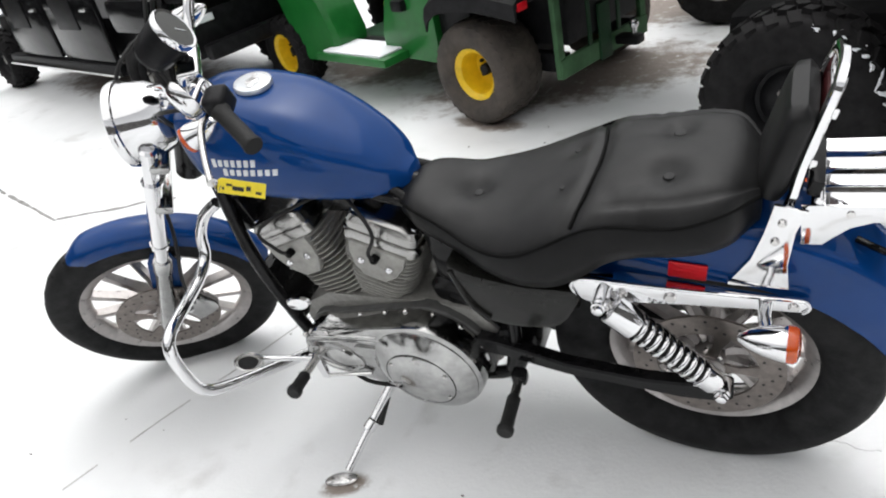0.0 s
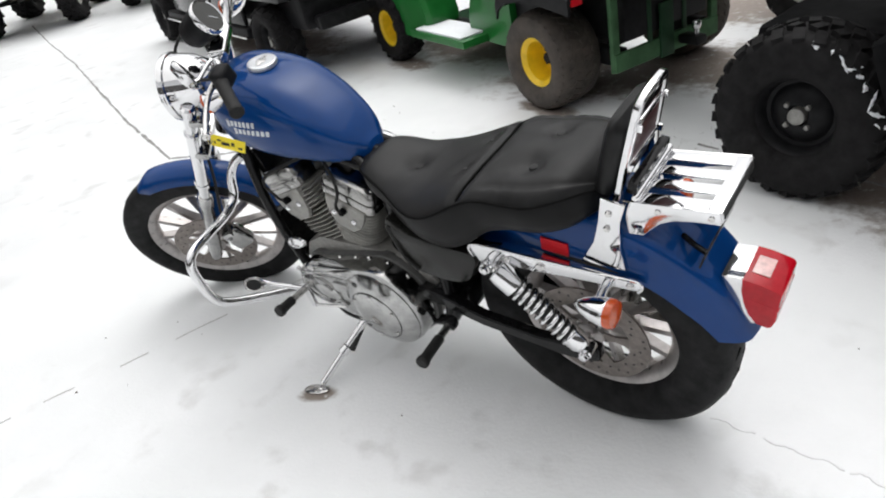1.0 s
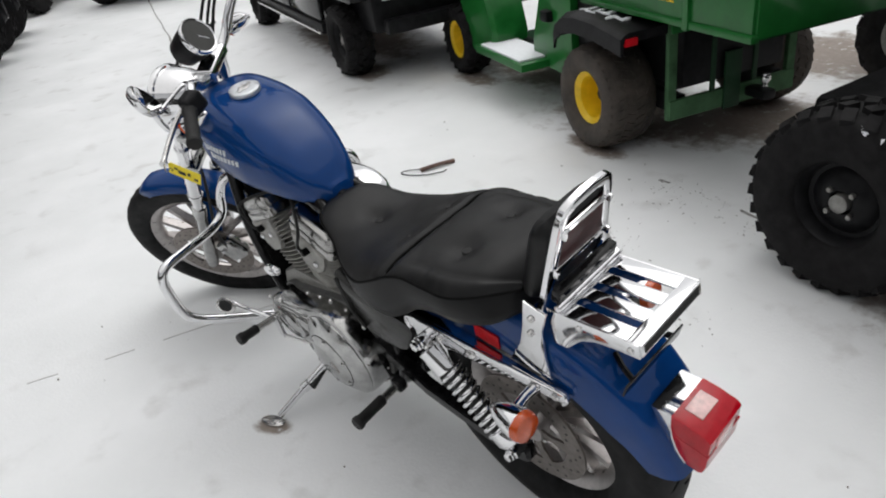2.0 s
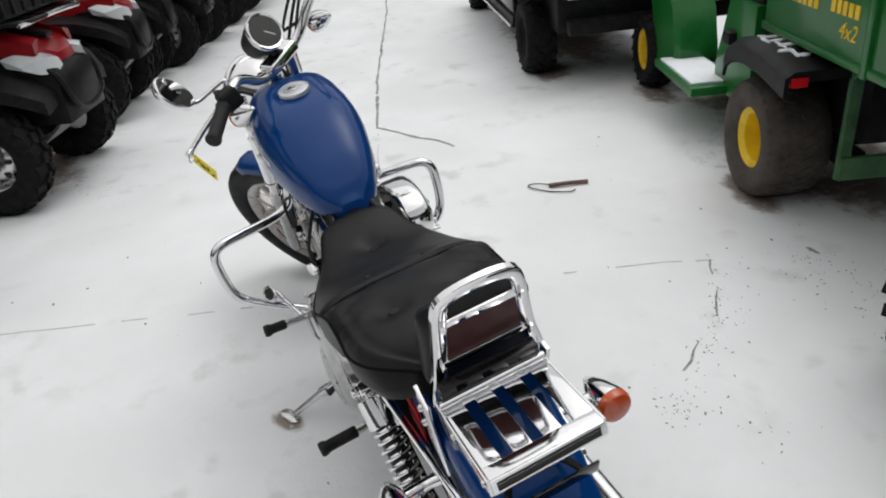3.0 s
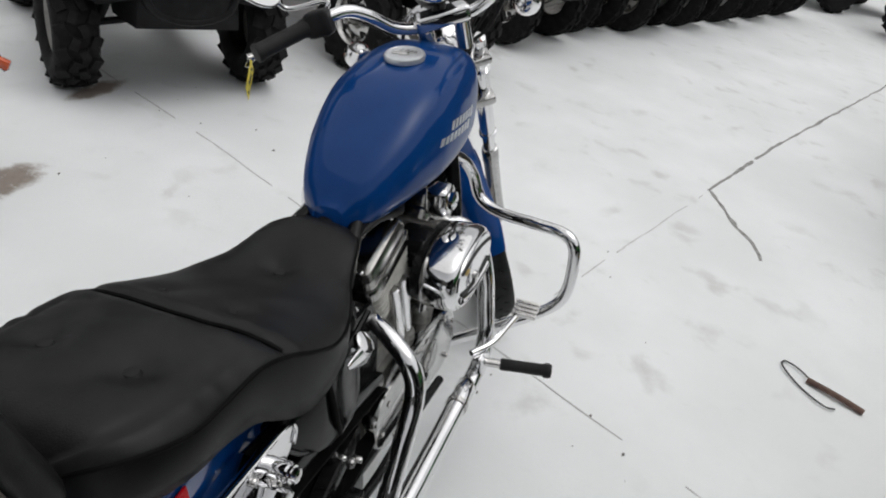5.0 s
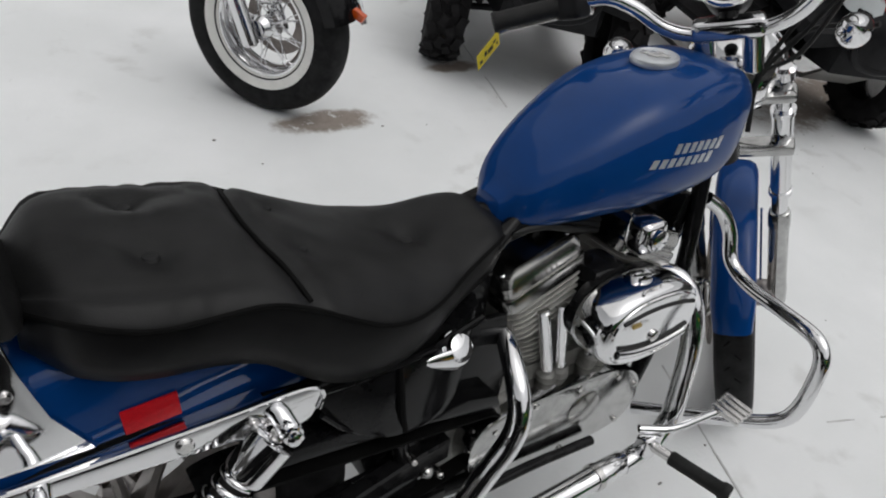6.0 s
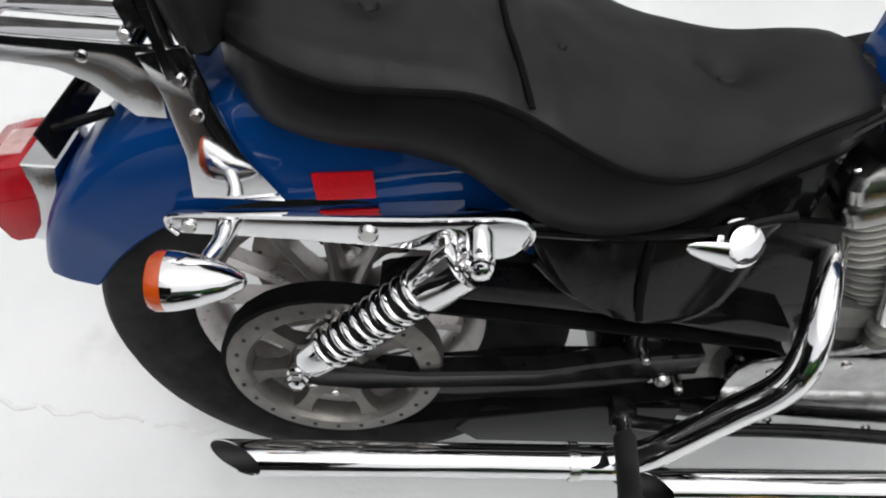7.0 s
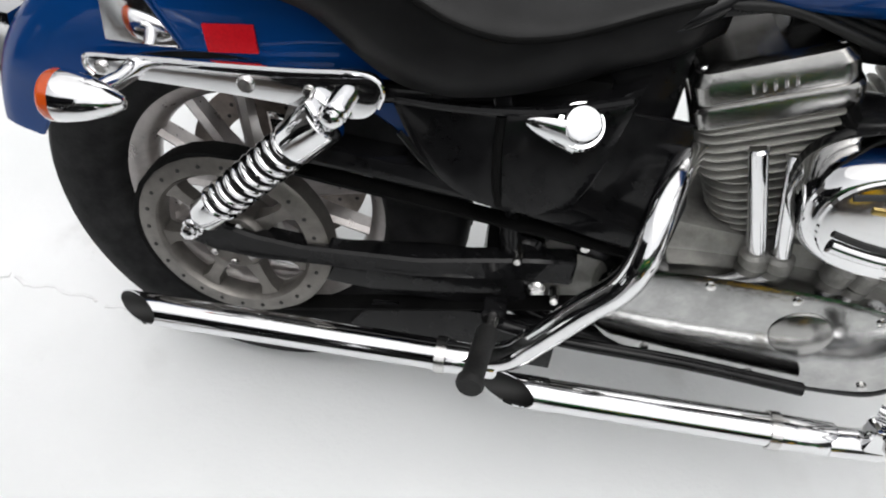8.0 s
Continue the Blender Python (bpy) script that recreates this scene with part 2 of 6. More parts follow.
def lathe(profile, seg=32, bm=None, m=None, closed=False):
    """A turned body about z from (radius, height) pairs; closed: the profile is a ring."""
    bm = bm or bmesh.new()
    rings = []
    for r, h in profile:
        if r < 1e-6:
            rings.append([bm.verts.new((0, 0, h))] * seg)
        else:
            rings.append([bm.verts.new((r * math.cos(2 * math.pi * k / seg), r * math.sin(2 * math.pi * k / seg), h)) for k in range(seg)])
    verts = {v for ring in rings for v in ring}
    pairs = list(zip(rings, rings[1:])) + ([(rings[-1], rings[0])] if closed else [])
    for a, b in pairs:
        for k in range(seg):
            q = []
            for v in (a[k], a[(k + 1) % seg], b[(k + 1) % seg], b[k]):
                if v not in q:
                    q.append(v)
            if len(q) > 2:
                bm.faces.new(q)
    if not closed:
        for ring in (rings[0], rings[-1]):
            if len(set(ring)) == seg:
                bm.faces.new(ring)
    if m is not None:
        bmesh.ops.transform(bm, matrix=m, verts=list(verts))
    return bm


def box(size, m=None, bevel=0.0, bm=None, segments=2):
    own = bmesh.new()
    bmesh.ops.create_cube(own, size=1)
    bmesh.ops.scale(own, vec=size, verts=own.verts)
    if bevel:
        bmesh.ops.bevel(own, geom=own.edges[:], offset=bevel, segments=segments, affect="EDGES", profile=0.6)
    if m is not None:
        own.transform(m)
    return joined(bm, own)


def joined(bm, own):
    """own added to bm."""
    if bm is None:
        return own
    index = {v: bm.verts.new(v.co) for v in own.verts}
    for f in own.faces:
        bm.faces.new([index[v] for v in f.verts])
    own.free()
    return bm


def loft(rings, cap=True, closed=True, bm=None):
    bm = bm or bmesh.new()
    made = [[bm.verts.new(q) for q in ring] for ring in rings]
    count = len(made[0])
    for a, b in zip(made, made[1:]):
        for k in range(count if closed else count - 1):
            bm.faces.new((a[k], a[(k + 1) % count], b[(k + 1) % count], b[k]))
    if cap:
        bm.faces.new(made[0][::-1])
        bm.faces.new(made[-1])
    return bm


def plate(outline, thick, m=None, bevel=0.0, bm=None, smooth_steps=0):
    """A flat piece in the xz plane, from an outline of (x, z), thick along y and centred on y = 0."""
    if smooth_steps:
        pts = [Vector((x, 0, z)) for x, z in outline]
        pts = curve_points([*pts, pts[0]], smooth_steps)[:-1]
    else:
        pts = [Vector((x, 0, z)) for x, z in outline]
    own = bmesh.new()
    face = own.faces.new([own.verts.new(p - Vector((0, thick / 2, 0))) for p in pts])
    made = bmesh.ops.extrude_face_region(own, geom=[face])
    bmesh.ops.translate(own, vec=(0, thick, 0), verts=[v for v in made["geom"] if isinstance(v, bmesh.types.BMVert)])
    bmesh.ops.recalc_face_normals(own, faces=own.faces[:])
    if bevel:
        rim = [e for e in own.edges if abs(e.verts[0].co.y - e.verts[1].co.y) < 1e-6]
        bmesh.ops.bevel(own, geom=rim, offset=bevel, segments=2, affect="EDGES", profile=0.6)
    if m is not None:
        own.transform(m)
    return joined(bm, own)


def axis_to(start, end):
    """The pose that carries z onto the way from start to end, at start."""
    d = Vector(end) - Vector(start)
    return Matrix.Translation(start) @ d.to_track_quat("Z", "Y").to_matrix().to_4x4()


def rod(start, end, radius, seg=14, bm=None, bevel=0.0):
    length = (Vector(end) - Vector(start)).length
    e = bevel or min(radius * 0.25, length * 0.2)
    return lathe([(0, 0), (radius - e, 0), (radius, e), (radius, length - e), (radius - e, length), (0, length)], seg, bm, axis_to(start, end))


def thing(name, m, label, category, group=""):
    ob = new(name)
    ob.matrix_world = m
    ob.empty_display_size = 0.1
    return tagged(ob, label, category, group)


# ---- the motorcycle: x to its rear, y to its right, z up, the wheels' ground line on the x axis ----
bike = thing("motorcycle", pose(0, 0, 0, LEAN, 0, 0), "blue cruiser motorcycle with chrome trim leaning on its side stand", "motorcycle")
REAR = Vector((0.750, 0, 0.327))
FRONT = Vector((-0.80, 0, 0.309))
RAKE, STEER = 30.0, 37.0
BODY = Matrix(((0.982, 0, -0.012, 0.058), (0, 1, 0, 0), (0, 0, 0.966, 0.061), (0, 0, 0, 1)))  # frame and engine against the wheels
FORK_UP = Vector((math.sin(radians(RAKE)), 0, math.cos(radians(RAKE))))
FORK_AHEAD = Vector((-math.cos(radians(RAKE)), 0, math.sin(radians(RAKE))))
PIVOT = FRONT - 0.06 * FORK_AHEAD
TURNED = Matrix.Translation(PIVOT) @ Matrix.Rotation(radians(STEER), 4, FORK_UP) @ Matrix.Translation(-PIVOT)


def tyre_profile(rim, outer, width, tread=0.42):
    """A ring profile of a motorcycle tyre, (radius, across)."""
    mid = rim + 0.55 * (outer - rim)
    half = [(rim, 0.34 * width), (rim + 0.12 * (outer - rim), 0.44 * width), (mid, 0.5 * width), (mid + 0.55 * (outer - mid), 0.47 * width),
            (mid + 0.82 * (outer - mid), 0.37 * width), (mid + 0.95 * (outer - mid), 0.22 * width), (outer, 0)]
    return half + [(r, -y) for r, y in half[-2::-1]] + [(rim - 0.008, -0.2 * width), (rim - 0.008, 0.2 * width)]


def cast_wheel(name, centre, rim_r, outer, width, rim_w, spokes, disc_r, disc_sides, turn, label):
    """A cast wheel with thin paired spokes, its tyre and its drilled discs."""
    base = Matrix.Translation(centre) @ Matrix.Rotation(radians(-90), 4, "X")
    base = turn @ base
    hub_bm = lathe([(0.012, -0.075), (0.034, -0.075), (0.036, -0.05), (0.028, -0.035), (0.028, 0.035), (0.036, 0.05), (0.034, 0.075), (0.012, 0.075)], 28, closed=True)
    wheel = part(name, hub_bm, RIM, bike, label, m=base)
    part("tyre", lathe(tyre_profile(rim_r, outer, width), 64, closed=True), RUBBER, wheel, m=base)
    grooves = bmesh.new()
    for k in range(30):
        for s in (1, -1):
            a = 2 * math.pi * (k + 0.25 * s) / 30
            pts = []
            for f, dr in ((0.06, 0.0006), (0.2, -0.0022), (0.34, -0.013)):
                r = outer + dr - 0.0015
                b = a + 0.1 * f / 0.34
                pts.append((r * math.cos(b), r * math.sin(b), s * f * width))
            tube(pts, 0.0028, 5, 2, grooves)
    tagged(part("tread_pattern", grooves, PIPING, wheel, m=base), kind="stuff")
    w = rim_w / 2
    rim_bm = lathe([(rim_r + 0.014, w), (rim_r + 0.014, w - 0.006), (rim_r - 0.004, w - 0.012), (rim_r - 0.02, w * 0.45), (rim_r - 0.02, -w * 0.45), (rim_r - 0.004, -w + 0.012), (rim_r + 0.014, -w + 0.006),
                    (rim_r + 0.014, -w), (rim_r + 0.006, -w - 0.002), (rim_r - 0.014, -w + 0.008), (rim_r - 0.03, -w * 0.4), (rim_r - 0.034, 0), (rim_r - 0.03, w * 0.4), (rim_r - 0.014, w - 0.008), (rim_r + 0.006, w + 0.002)], 72, closed=True)
    part("rim", rim_bm, RIM, wheel, m=base)
    for k in range(spokes):
        a = 2 * math.pi * k / spokes
        inner, outer_r = 0.03, rim_r - 0.028
        s_bm = loft([[(r, -hw, -hd), (r, 0, -hd * 1.5), (r, hw, -hd), (r, hw, hd), (r, 0, hd * 1.5), (r, -hw, hd)] for r, hw, hd in
                     ((inner, 0.011, 0.022), (0.5 * (inner + outer_r), 0.0072, 0.014), (outer_r, 0.0085, 0.012))])
        part("spoke", s_bm, RIM, wheel, m=base @ Matrix.Rotation(a, 4, "Z"))
    for s in disc_sides:
        y = s * 0.068
        prof = [(disc_r - 0.048, y - 0.0028), (disc_r, y - 0.0028), (disc_r, y + 0.0028), (disc_r - 0.048, y + 0.0028)]
        disc = part("brake_disc", lathe(prof, 56, closed=True), DISC, wheel, m=base, smooth=30)
        holes = bmesh.new()
        for k in range(40):
            a = 2 * math.pi * k / 40
            r = disc_r - 0.012 - 0.012 * (k % 3)
            lathe([(0, 0), (0.0034, 0), (0.0034, 0.0064), (0, 0.0064)], 8, holes, Matrix.Translation((r * math.cos(a), r * math.sin(a), y - 0.0032)))
        tagged(part("vent_pattern", holes, INK, disc, m=base), kind="stuff")
        for k in range(5):
            a = 2 * math.pi * k / 5
            arm = loft([[(r, -hw, y - 0.003), (r, hw, y - 0.003), (r, hw, y + 0.003), (r, -hw, y + 0.003)] for r, hw in ((0.03, 0.014), (0.06, 0.008), (disc_r - 0.046, 0.016))])
            part("disc_arm", arm, DISC, disc, m=base @ Matrix.Rotation(a, 4, "Z"))
            part("disc_bolt", rod((0.042 * math.cos(a + 0.3), 0.042 * math.sin(a + 0.3), y), (0.042 * math.cos(a + 0.3), 0.042 * math.sin(a + 0.3), y + s * 0.008), 0.006, 6), DULL_CHROME, disc, m=base)
    part("axle_nut", lathe([(0, -0.115), (0.012, -0.115), (0.014, -0.112), (0.014, 0.112), (0.012, 0.115), (0, 0.115)], 6), DULL_CHROME, wheel, m=base)
    return wheel


cast_wheel("rear_wheel", REAR, 0.205, 0.325, 0.150, 0.088, 13, 0.146, (-1,), Matrix(), "silver cast rear wheel with wide black tyre")
cast_wheel("front_wheel", FRONT, 0.242, 0.329, 0.088, 0.060, 13, 0.146, (-1,), TURNED, "silver thirteen-spoke front wheel with black tyre")

# belt pulley on the right of the rear wheel, and the drive belt
pulley_m = Matrix.Translation(REAR + Vector((0, 0.046, 0))) @ Matrix.Rotation(radians(-90), 4, "X")
pulley = part("belt_pulley", lathe([(0.108, 0.056), (0.137, 0.052), (0.143, 0.050), (0.143, 0.080), (0.138, 0.084), (0.114, 0.086), (0.108, 0.078)], 56, closed=True), PULLEY, bike, "grey spoked rear belt pulley", m=pulley_m)
part("pulley_hub", lathe([(0.016, 0.030), (0.046, 0.030), (0.052, 0.05), (0.052, 0.078), (0.046, 0.086), (0.016, 0.086)], 36, closed=True), PULLEY, pulley, m=pulley_m)
for k in range(7):
    m = pulley_m @ Matrix.Rotation(2 * math.pi * k / 7 + 0.2, 4, "Z")
    part("pulley_spoke", loft([[(r, -hw, z0), (r, hw, z0), (r, hw * 0.8, z1), (r, -hw * 0.8, z1)] for r, hw, z0, z1 in ((0.046, 0.016, 0.052, 0.078), (0.075, 0.010, 0.058, 0.076), (0.096, 0.011, 0.058, 0.077), (0.112, 0.020, 0.056, 0.080))]), PULLEY, pulley, m=m)
    a = 2 * math.pi * k / 7 + 0.2
    part("pulley_bolt", rod((REAR.x + 0.036 * math.cos(a), 0.130, REAR.z + 0.036 * math.sin(a)), (REAR.x + 0.036 * math.cos(a), 0.137, REAR.z + 0.036 * math.sin(a)), 0.006, 6), DULL_CHROME, pulley)
for k in range(24):
    a = 2 * math.pi * k / 24
    part("pulley_pit", rod((REAR.x + 0.126 * math.cos(a), 0.1295, REAR.z + 0.126 * math.sin(a)), (REAR.x + 0.126 * math.cos(a), 0.1325, REAR.z + 0.126 * math.sin(a)), 0.0032, 6), INK, pulley)


def arc(cx, cz, r, a0, a1, n):
    return [(cx + r * math.cos(radians(a0 + (a1 - a0) * k / n)), cz + r * math.sin(radians(a0 + (a1 - a0) * k / n))) for k in range(n + 1)]


belt_line = [*arc(REAR.x, REAR.z, 0.147, 95, -85, 14), *arc(0.215, 0.372, 0.05, 262, 86, 8)]
bm = bmesh.new()
loft([[(x, 0.10, z), (x, 0.130, z), (0.45 + (x - 0.45) * 0.985, 0.130, 0.345 + (z - 0.345) * 0.955), (0.45 + (x - 0.45) * 0.985, 0.10, 0.345 + (z - 0.345) * 0.955)] for x, z in [*belt_line, belt_line[0]]], cap=False, bm=bm)
part("drive_belt", bm, PIPING, bike)
SHIFT = BODY
bm = plate([(0.14, 0.405), (0.30, 0.44), (0.50, 0.455), (0.60, 0.458), (0.65, 0.445), (0.62, 0.432), (0.5, 0.425), (0.3, 0.405), (0.14, 0.37)], 0.045, Matrix.Translation((0, 0.1, 0)), 0.004, smooth_steps=3)
part("belt_guard", bm, BLACK, bike, "gloss black upper belt guard")
# Lower belt guard, made taller to fill in the shadowed gap behind it.
bm = plate([(0.26, 0.31), (0.42, 0.30), (0.56, 0.275), (0.62, 0.245), (0.60, 0.215), (0.5, 0.21), (0.30, 0.218)], 0.03, Matrix.Translation((0, 0.1, 0)), 0.003)
part("lower_guard_fill", bm, BLACK, bike)

# swing arm
SHIFT = None
for s in (-1, 1):
    bm = loft([[(x, s * (y - 0.016), z - h), (x, s * (y + 0.016), z - h), (x, s * (y + 0.016), z + h), (x, s * (y - 0.016), z + h)] for x, y, z, h in
               ((0.27, 0.10, 0.362, 0.022), (0.34, 0.105, 0.357, 0.02), (0.48, 0.12, 0.341, 0.0165), (0.64, 0.125, 0.332, 0.016), (0.71, 0.126, 0.331, 0.022), (0.775, 0.126, 0.340, 0.027), (0.805, 0.126, 0.342, 0.018))])
    bmesh.ops.bevel(bm, geom=[e for e in bm.edges], offset=0.004, segments=1, affect="EDGES")
    part("swing_arm", bm, BLACK, bike)
part("swing_arm_bridge", rod((0.34, -0.1, 0.366), (0.34, 0.1, 0.366), 0.03), BLACK, bike)

# rear shocks
SHIFT = BODY
for s in (-1, 1):
    top, low = Vector((0.541, s * 0.151, 0.540)), Vector((0.747, s * 0.149, 0.319))
    shock = part("rear_shock", rod(top + 0.01 * (low - top), low, 0.011), DULL_CHROME, bike, "chrome rear shock with exposed chrome spring")
    up = axis_to(top, low)
    length = (low - top).length
    part("shock_cover", lathe([(0.010, 0.019), (0.0265, 0.020), (0.0305, 0.023), (0.0305, 0.078), (0.0295, 0.082), (0.012, 0.084)], 28), CHROME, shock, m=up)
    part("shock_foot", lathe([(0.014, length - 0.062), (0.0265, length - 0.058), (0.0265, length - 0.026), (0.020, length - 0.014), (0.012, length - 0.012)], 24), CHROME, shock, m=up)
    turns, n = 9.6, 200
    coil = [(0.0245 * math.cos(2 * math.pi * turns * k / n), 0.0245 * math.sin(2 * math.pi * turns * k / n), 0.086 + (length - 0.138) * k / n) for k in range(n + 1)]
    part("spring", tube(coil, 0.0051, 9, 1), CHROME, shock, m=up)
    part("damper_body", lathe([(0, 0.07), (0.0195, 0.07), (0.0195, length - 0.05), (0, length - 0.05)], 20), INK, shock, m=up)
    for at, r in ((top, 0.0155), (low, 0.015)):
        y0 = at.y - s * 0.022
        part("shock_eye", rod((at.x, y0, at.z), (at.x, at.y + s * 0.018, at.z), r, 20), CHROME, shock)
        part("shock_bolt", lathe([(0, 0), (0.0135, 0), (0.0135, 0.004), (0.0105, 0.005), (0.0105, 0.012), (0.006, 0.0145), (0, 0.015)], 6 if at is low else 18), CHROME, shock, m=axis_to((at.x, at.y + s * 0.018, at.z), (at.x, at.y + s * 0.05, at.z)))

# fender struts
for s in (-1, 1):
    pts = [(0.488, 0.568), (0.50, 0.583), (0.53, 0.584), (0.60, 0.572), (0.70, 0.558), (0.80, 0.545), (0.868, 0.537), (0.884, 0.530), (0.886, 0.517), (0.876, 0.506),
           (0.80, 0.512), (0.70, 0.518), (0.60, 0.522), (0.54, 0.520), (0.51, 0.526), (0.494, 0.545)]
    bm = plate(pts, 0.012, None, 0.004, smooth_steps=3)
    for v in bm.verts:
        v.co.y += -0.139 + 0.092 * (v.co.x - 0.49)
        v.co.y *= -s
    strut = part("fender_strut", bm, CHROME, bike, "polished chrome fender strut")
    part("strut_ledge", loft([[(x, s * 0.099, z), (x, s * (0.137 - 0.092 * (x - 0.49)), z), (x, s * (0.137 - 0.092 * (x - 0.49)), z - 0.003), (x, s * 0.099, z - 0.003)] for x, z in ((0.56, 0.569), (0.63, 0.561), (0.70, 0.552), (0.78, 0.542), (0.85, 0.534))]), CHROME, strut, smooth=0)
    edge = curve_points([(x, 0, z) for x, z in [pts[-1], *pts[:10]]], 3)
    part("strut_rim", tube([(q.x, s * (0.146 - 0.092 * (q.x - 0.49)), q.z) for q in edge], 0.0032, 8, 1), CHROME, strut)
    for x, z, r in ((0.862, 0.521, 0.009), (0.662, 0.54, 0.0115), (0.58, 0.548, 0.008)):
        y = s * (0.139 - 0.092 * (x - 0.49) + 0.005)
        part("strut_bolt", lathe([(0, 0), (r, 0), (r, 0.004), (r * 0.75, 0.0065), (0, 0.0065)], 16), DULL_CHROME, strut, m=axis_to((x, y, z), (x, y + s, z)))

SHIFT = None
# rear fender: an arch round the wheel
rings = []
for k in range(41):
    a = radians(142 - 126.5 * k / 40)
    f = k / 40
    r = 0.374 + 0.022 * math.sin(math.pi * f) + 0.011 * max(0.0, f - 0.45) / 0.55
    w = 0.082 + 0.014 * math.sin(math.pi * min(1, f * 1.1)) - 0.012 * max(0, f - 0.85) / 0.15
    skirt = 0.07 + 0.055 * math.sin(math.pi * min(1, max(0, f))) ** 0.8
    ring = []
    prof = [(-1.0, skirt), (-1.0, 0.6 * skirt), (-0.985, 0.032), (-0.93, 0.016), (-0.78, 0.006), (-0.4, 0.001), (0, 0), (0.4, 0.001), (0.78, 0.006), (0.93, 0.016), (0.985, 0.032), (1.0, 0.6 * skirt), (1.0, skirt)]
    outer = [(w * y, r - d) for y, d in prof]
    inner = [((w - 0.003) * y, r - 0.003 - d) for y, d in prof[::-1]]
    for y, rr in outer + inner:
        ring.append((REAR.x + rr * math.cos(a), y, REAR.z + rr * math.sin(a)))
    rings.append(ring)
fender = part("rear_fender", loft(rings), BLUE, bike, "glossy blue rear fender")
SHIFT = BODY
for s in (-1, 1):
    part("reflector", box((0.066, 0.004, 0.037), Matrix.Translation((0.690, s * 0.0985, 0.580)) @ pose(0, 0, 0, 0, 7, 0), 0.0015), REFLECTOR, fender, "red side reflector")

# tail lamp
lamp_m = pose(1.047, 0, 0.487, 0, 10, 0)
tail = part("tail_lamp", plate([(-0.030, 0.050), (0.010, 0.058), (0.014, 0.030), (0.018, 0.002), (0.030, -0.030), (0.052, -0.055), (0.040, -0.062), (0.016, -0.046), (-0.004, -0.020), (-0.014, 0.010)], 0.100, None, 0.004), CHROME, bike, "red box tail lamp in a chrome base", m=lamp_m)
part("lens", plate([(0.008, 0.057), (0.040, 0.057), (0.076, 0.051), (0.084, 0.044), (0.085, -0.030), (0.080, -0.052), (0.072, -0.058), (0.050, -0.056), (0.032, -0.036), (0.018, -0.006), (0.010, 0.026)], 0.104, None, 0.006), RED, tail, m=lamp_m)
part("lens_ridge", plate([(0.016, 0.012), (0.0855, 0.006), (0.0855, 0.002), (0.017, 0.008)], 0.1055, None, 0.001), RED, tail, m=lamp_m)
part("lens_window", box((0.034, 0.050, 0.003), lamp_m @ pose(0.036, 0, 0.0575, 0, 1, 0), 0.001), PALE, tail, m=None)
part("lens_panel", box((0.003, 0.05, 0.032), lamp_m @ pose(0.0845, 0, 0.018, 0, 0, 0), 0.001), PALE, tail)
part("plate_bracket", box((0.004, 0.17, 0.035), pose(1.005, 0, 0.60, 0, 20, 0), 0.001), BLACK, bike, "black licence plate bracket")
for s in (-1, 1):
    part("bracket_arm", tube([(0.95, s * 0.03, 0.612), (0.98, s * 0.05, 0.61), (1.005, s * 0.06, 0.605)], 0.006, 8, 3), BLACK, bike)

# rear turn signals
for s in (-1, 1):
    stalk = tube([(0.818, s * 0.105, 0.525), (0.818, s * 0.14, 0.527), (0.824, s * 0.178, 0.53)], (0.014, 0.011, 0.012), 14, 4)
    signal = part("rear_turn_signal", stalk, CHROME, bike, "chrome bullet turn signal with amber lens")
    m = axis_to((0.800, s * 0.198, 0.53), (0.925, s * 0.203, 0.528))
    part("bullet", lathe([(0, -0.022), (0.008, -0.018), (0.018, 0.0), (0.026, 0.022), (0.0305, 0.045), (0.0315, 0.056), (0.031, 0.058), (0, 0.058)], 32), CHROME, signal, m=m)
    part("lens", lathe([(0, 0.056), (0.0315, 0.056), (0.0315, 0.066), (0.028, 0.072), (0.015, 0.076), (0, 0.077)], 32), AMBER, signal, m=m)

# backrest bar, its side plates, pad and the luggage rack
SHIFT = BODY @ Matrix.Translation((0.008, 0, 0.021))
for s in (-1, 1):
    bm = plate([(0.745, 0.537), (0.845, 0.535), (0.842, 0.59), (0.852, 0.665), (0.868, 0.708), (0.82, 0.72), (0.805, 0.66), (0.785, 0.60)], 0.007, Matrix.Translation((0, s * 0.101, 0)), 0.002)
    side = part("backrest_side_plate", bm, CHROME, bike, "chrome backrest side plate")
    for x, z in ((0.832, 0.685), (0.822, 0.645)):
        part("plate_bolt", lathe([(0, 0), (0.007, 0), (0.007, 0.003), (0.005, 0.006), (0, 0.006)], 14), DULL_CHROME, side, m=axis_to((x, s * 0.1045, z), (x, s * 1.1, z)))
SHIFT = BODY @ Matrix.Translation((0.008, 0.010, 0.021))
SIDE_LINE = [(0.836, 0.090, 0.685), (0.846, 0.082, 0.72), (0.858, 0.072, 0.77), (0.876, 0.065, 0.83), (0.891, 0.059, 0.878), (0.899, 0.046, 0.900)]
loop = [(x, -y, z) for x, y, z in SIDE_LINE] + [(0.903, 0, 0.908)] + SIDE_LINE[::-1]
line = curve_points(loop, 5)
rings = []
for i, q in enumerate(line):
    d = (line[min(len(line) - 1, i + 1)] - line[max(0, i - 1)]).normalized()
    back = Vector((0.95, 0, -0.29))
    back = (back - d * back.dot(d)).normalized()
    out = d.cross(back)
    rings.append([q + a * back * 0.008 + b * out * 0.011 for a, b in ((-1, -0.6), (-0.6, -1), (0.6, -1), (1, -0.6), (1, 0.6), (0.6, 1), (-0.6, 1), (-1, 0.6))])
sissy = part("backrest_bar", loft(rings), CHROME, bike, "square chrome backrest bar")
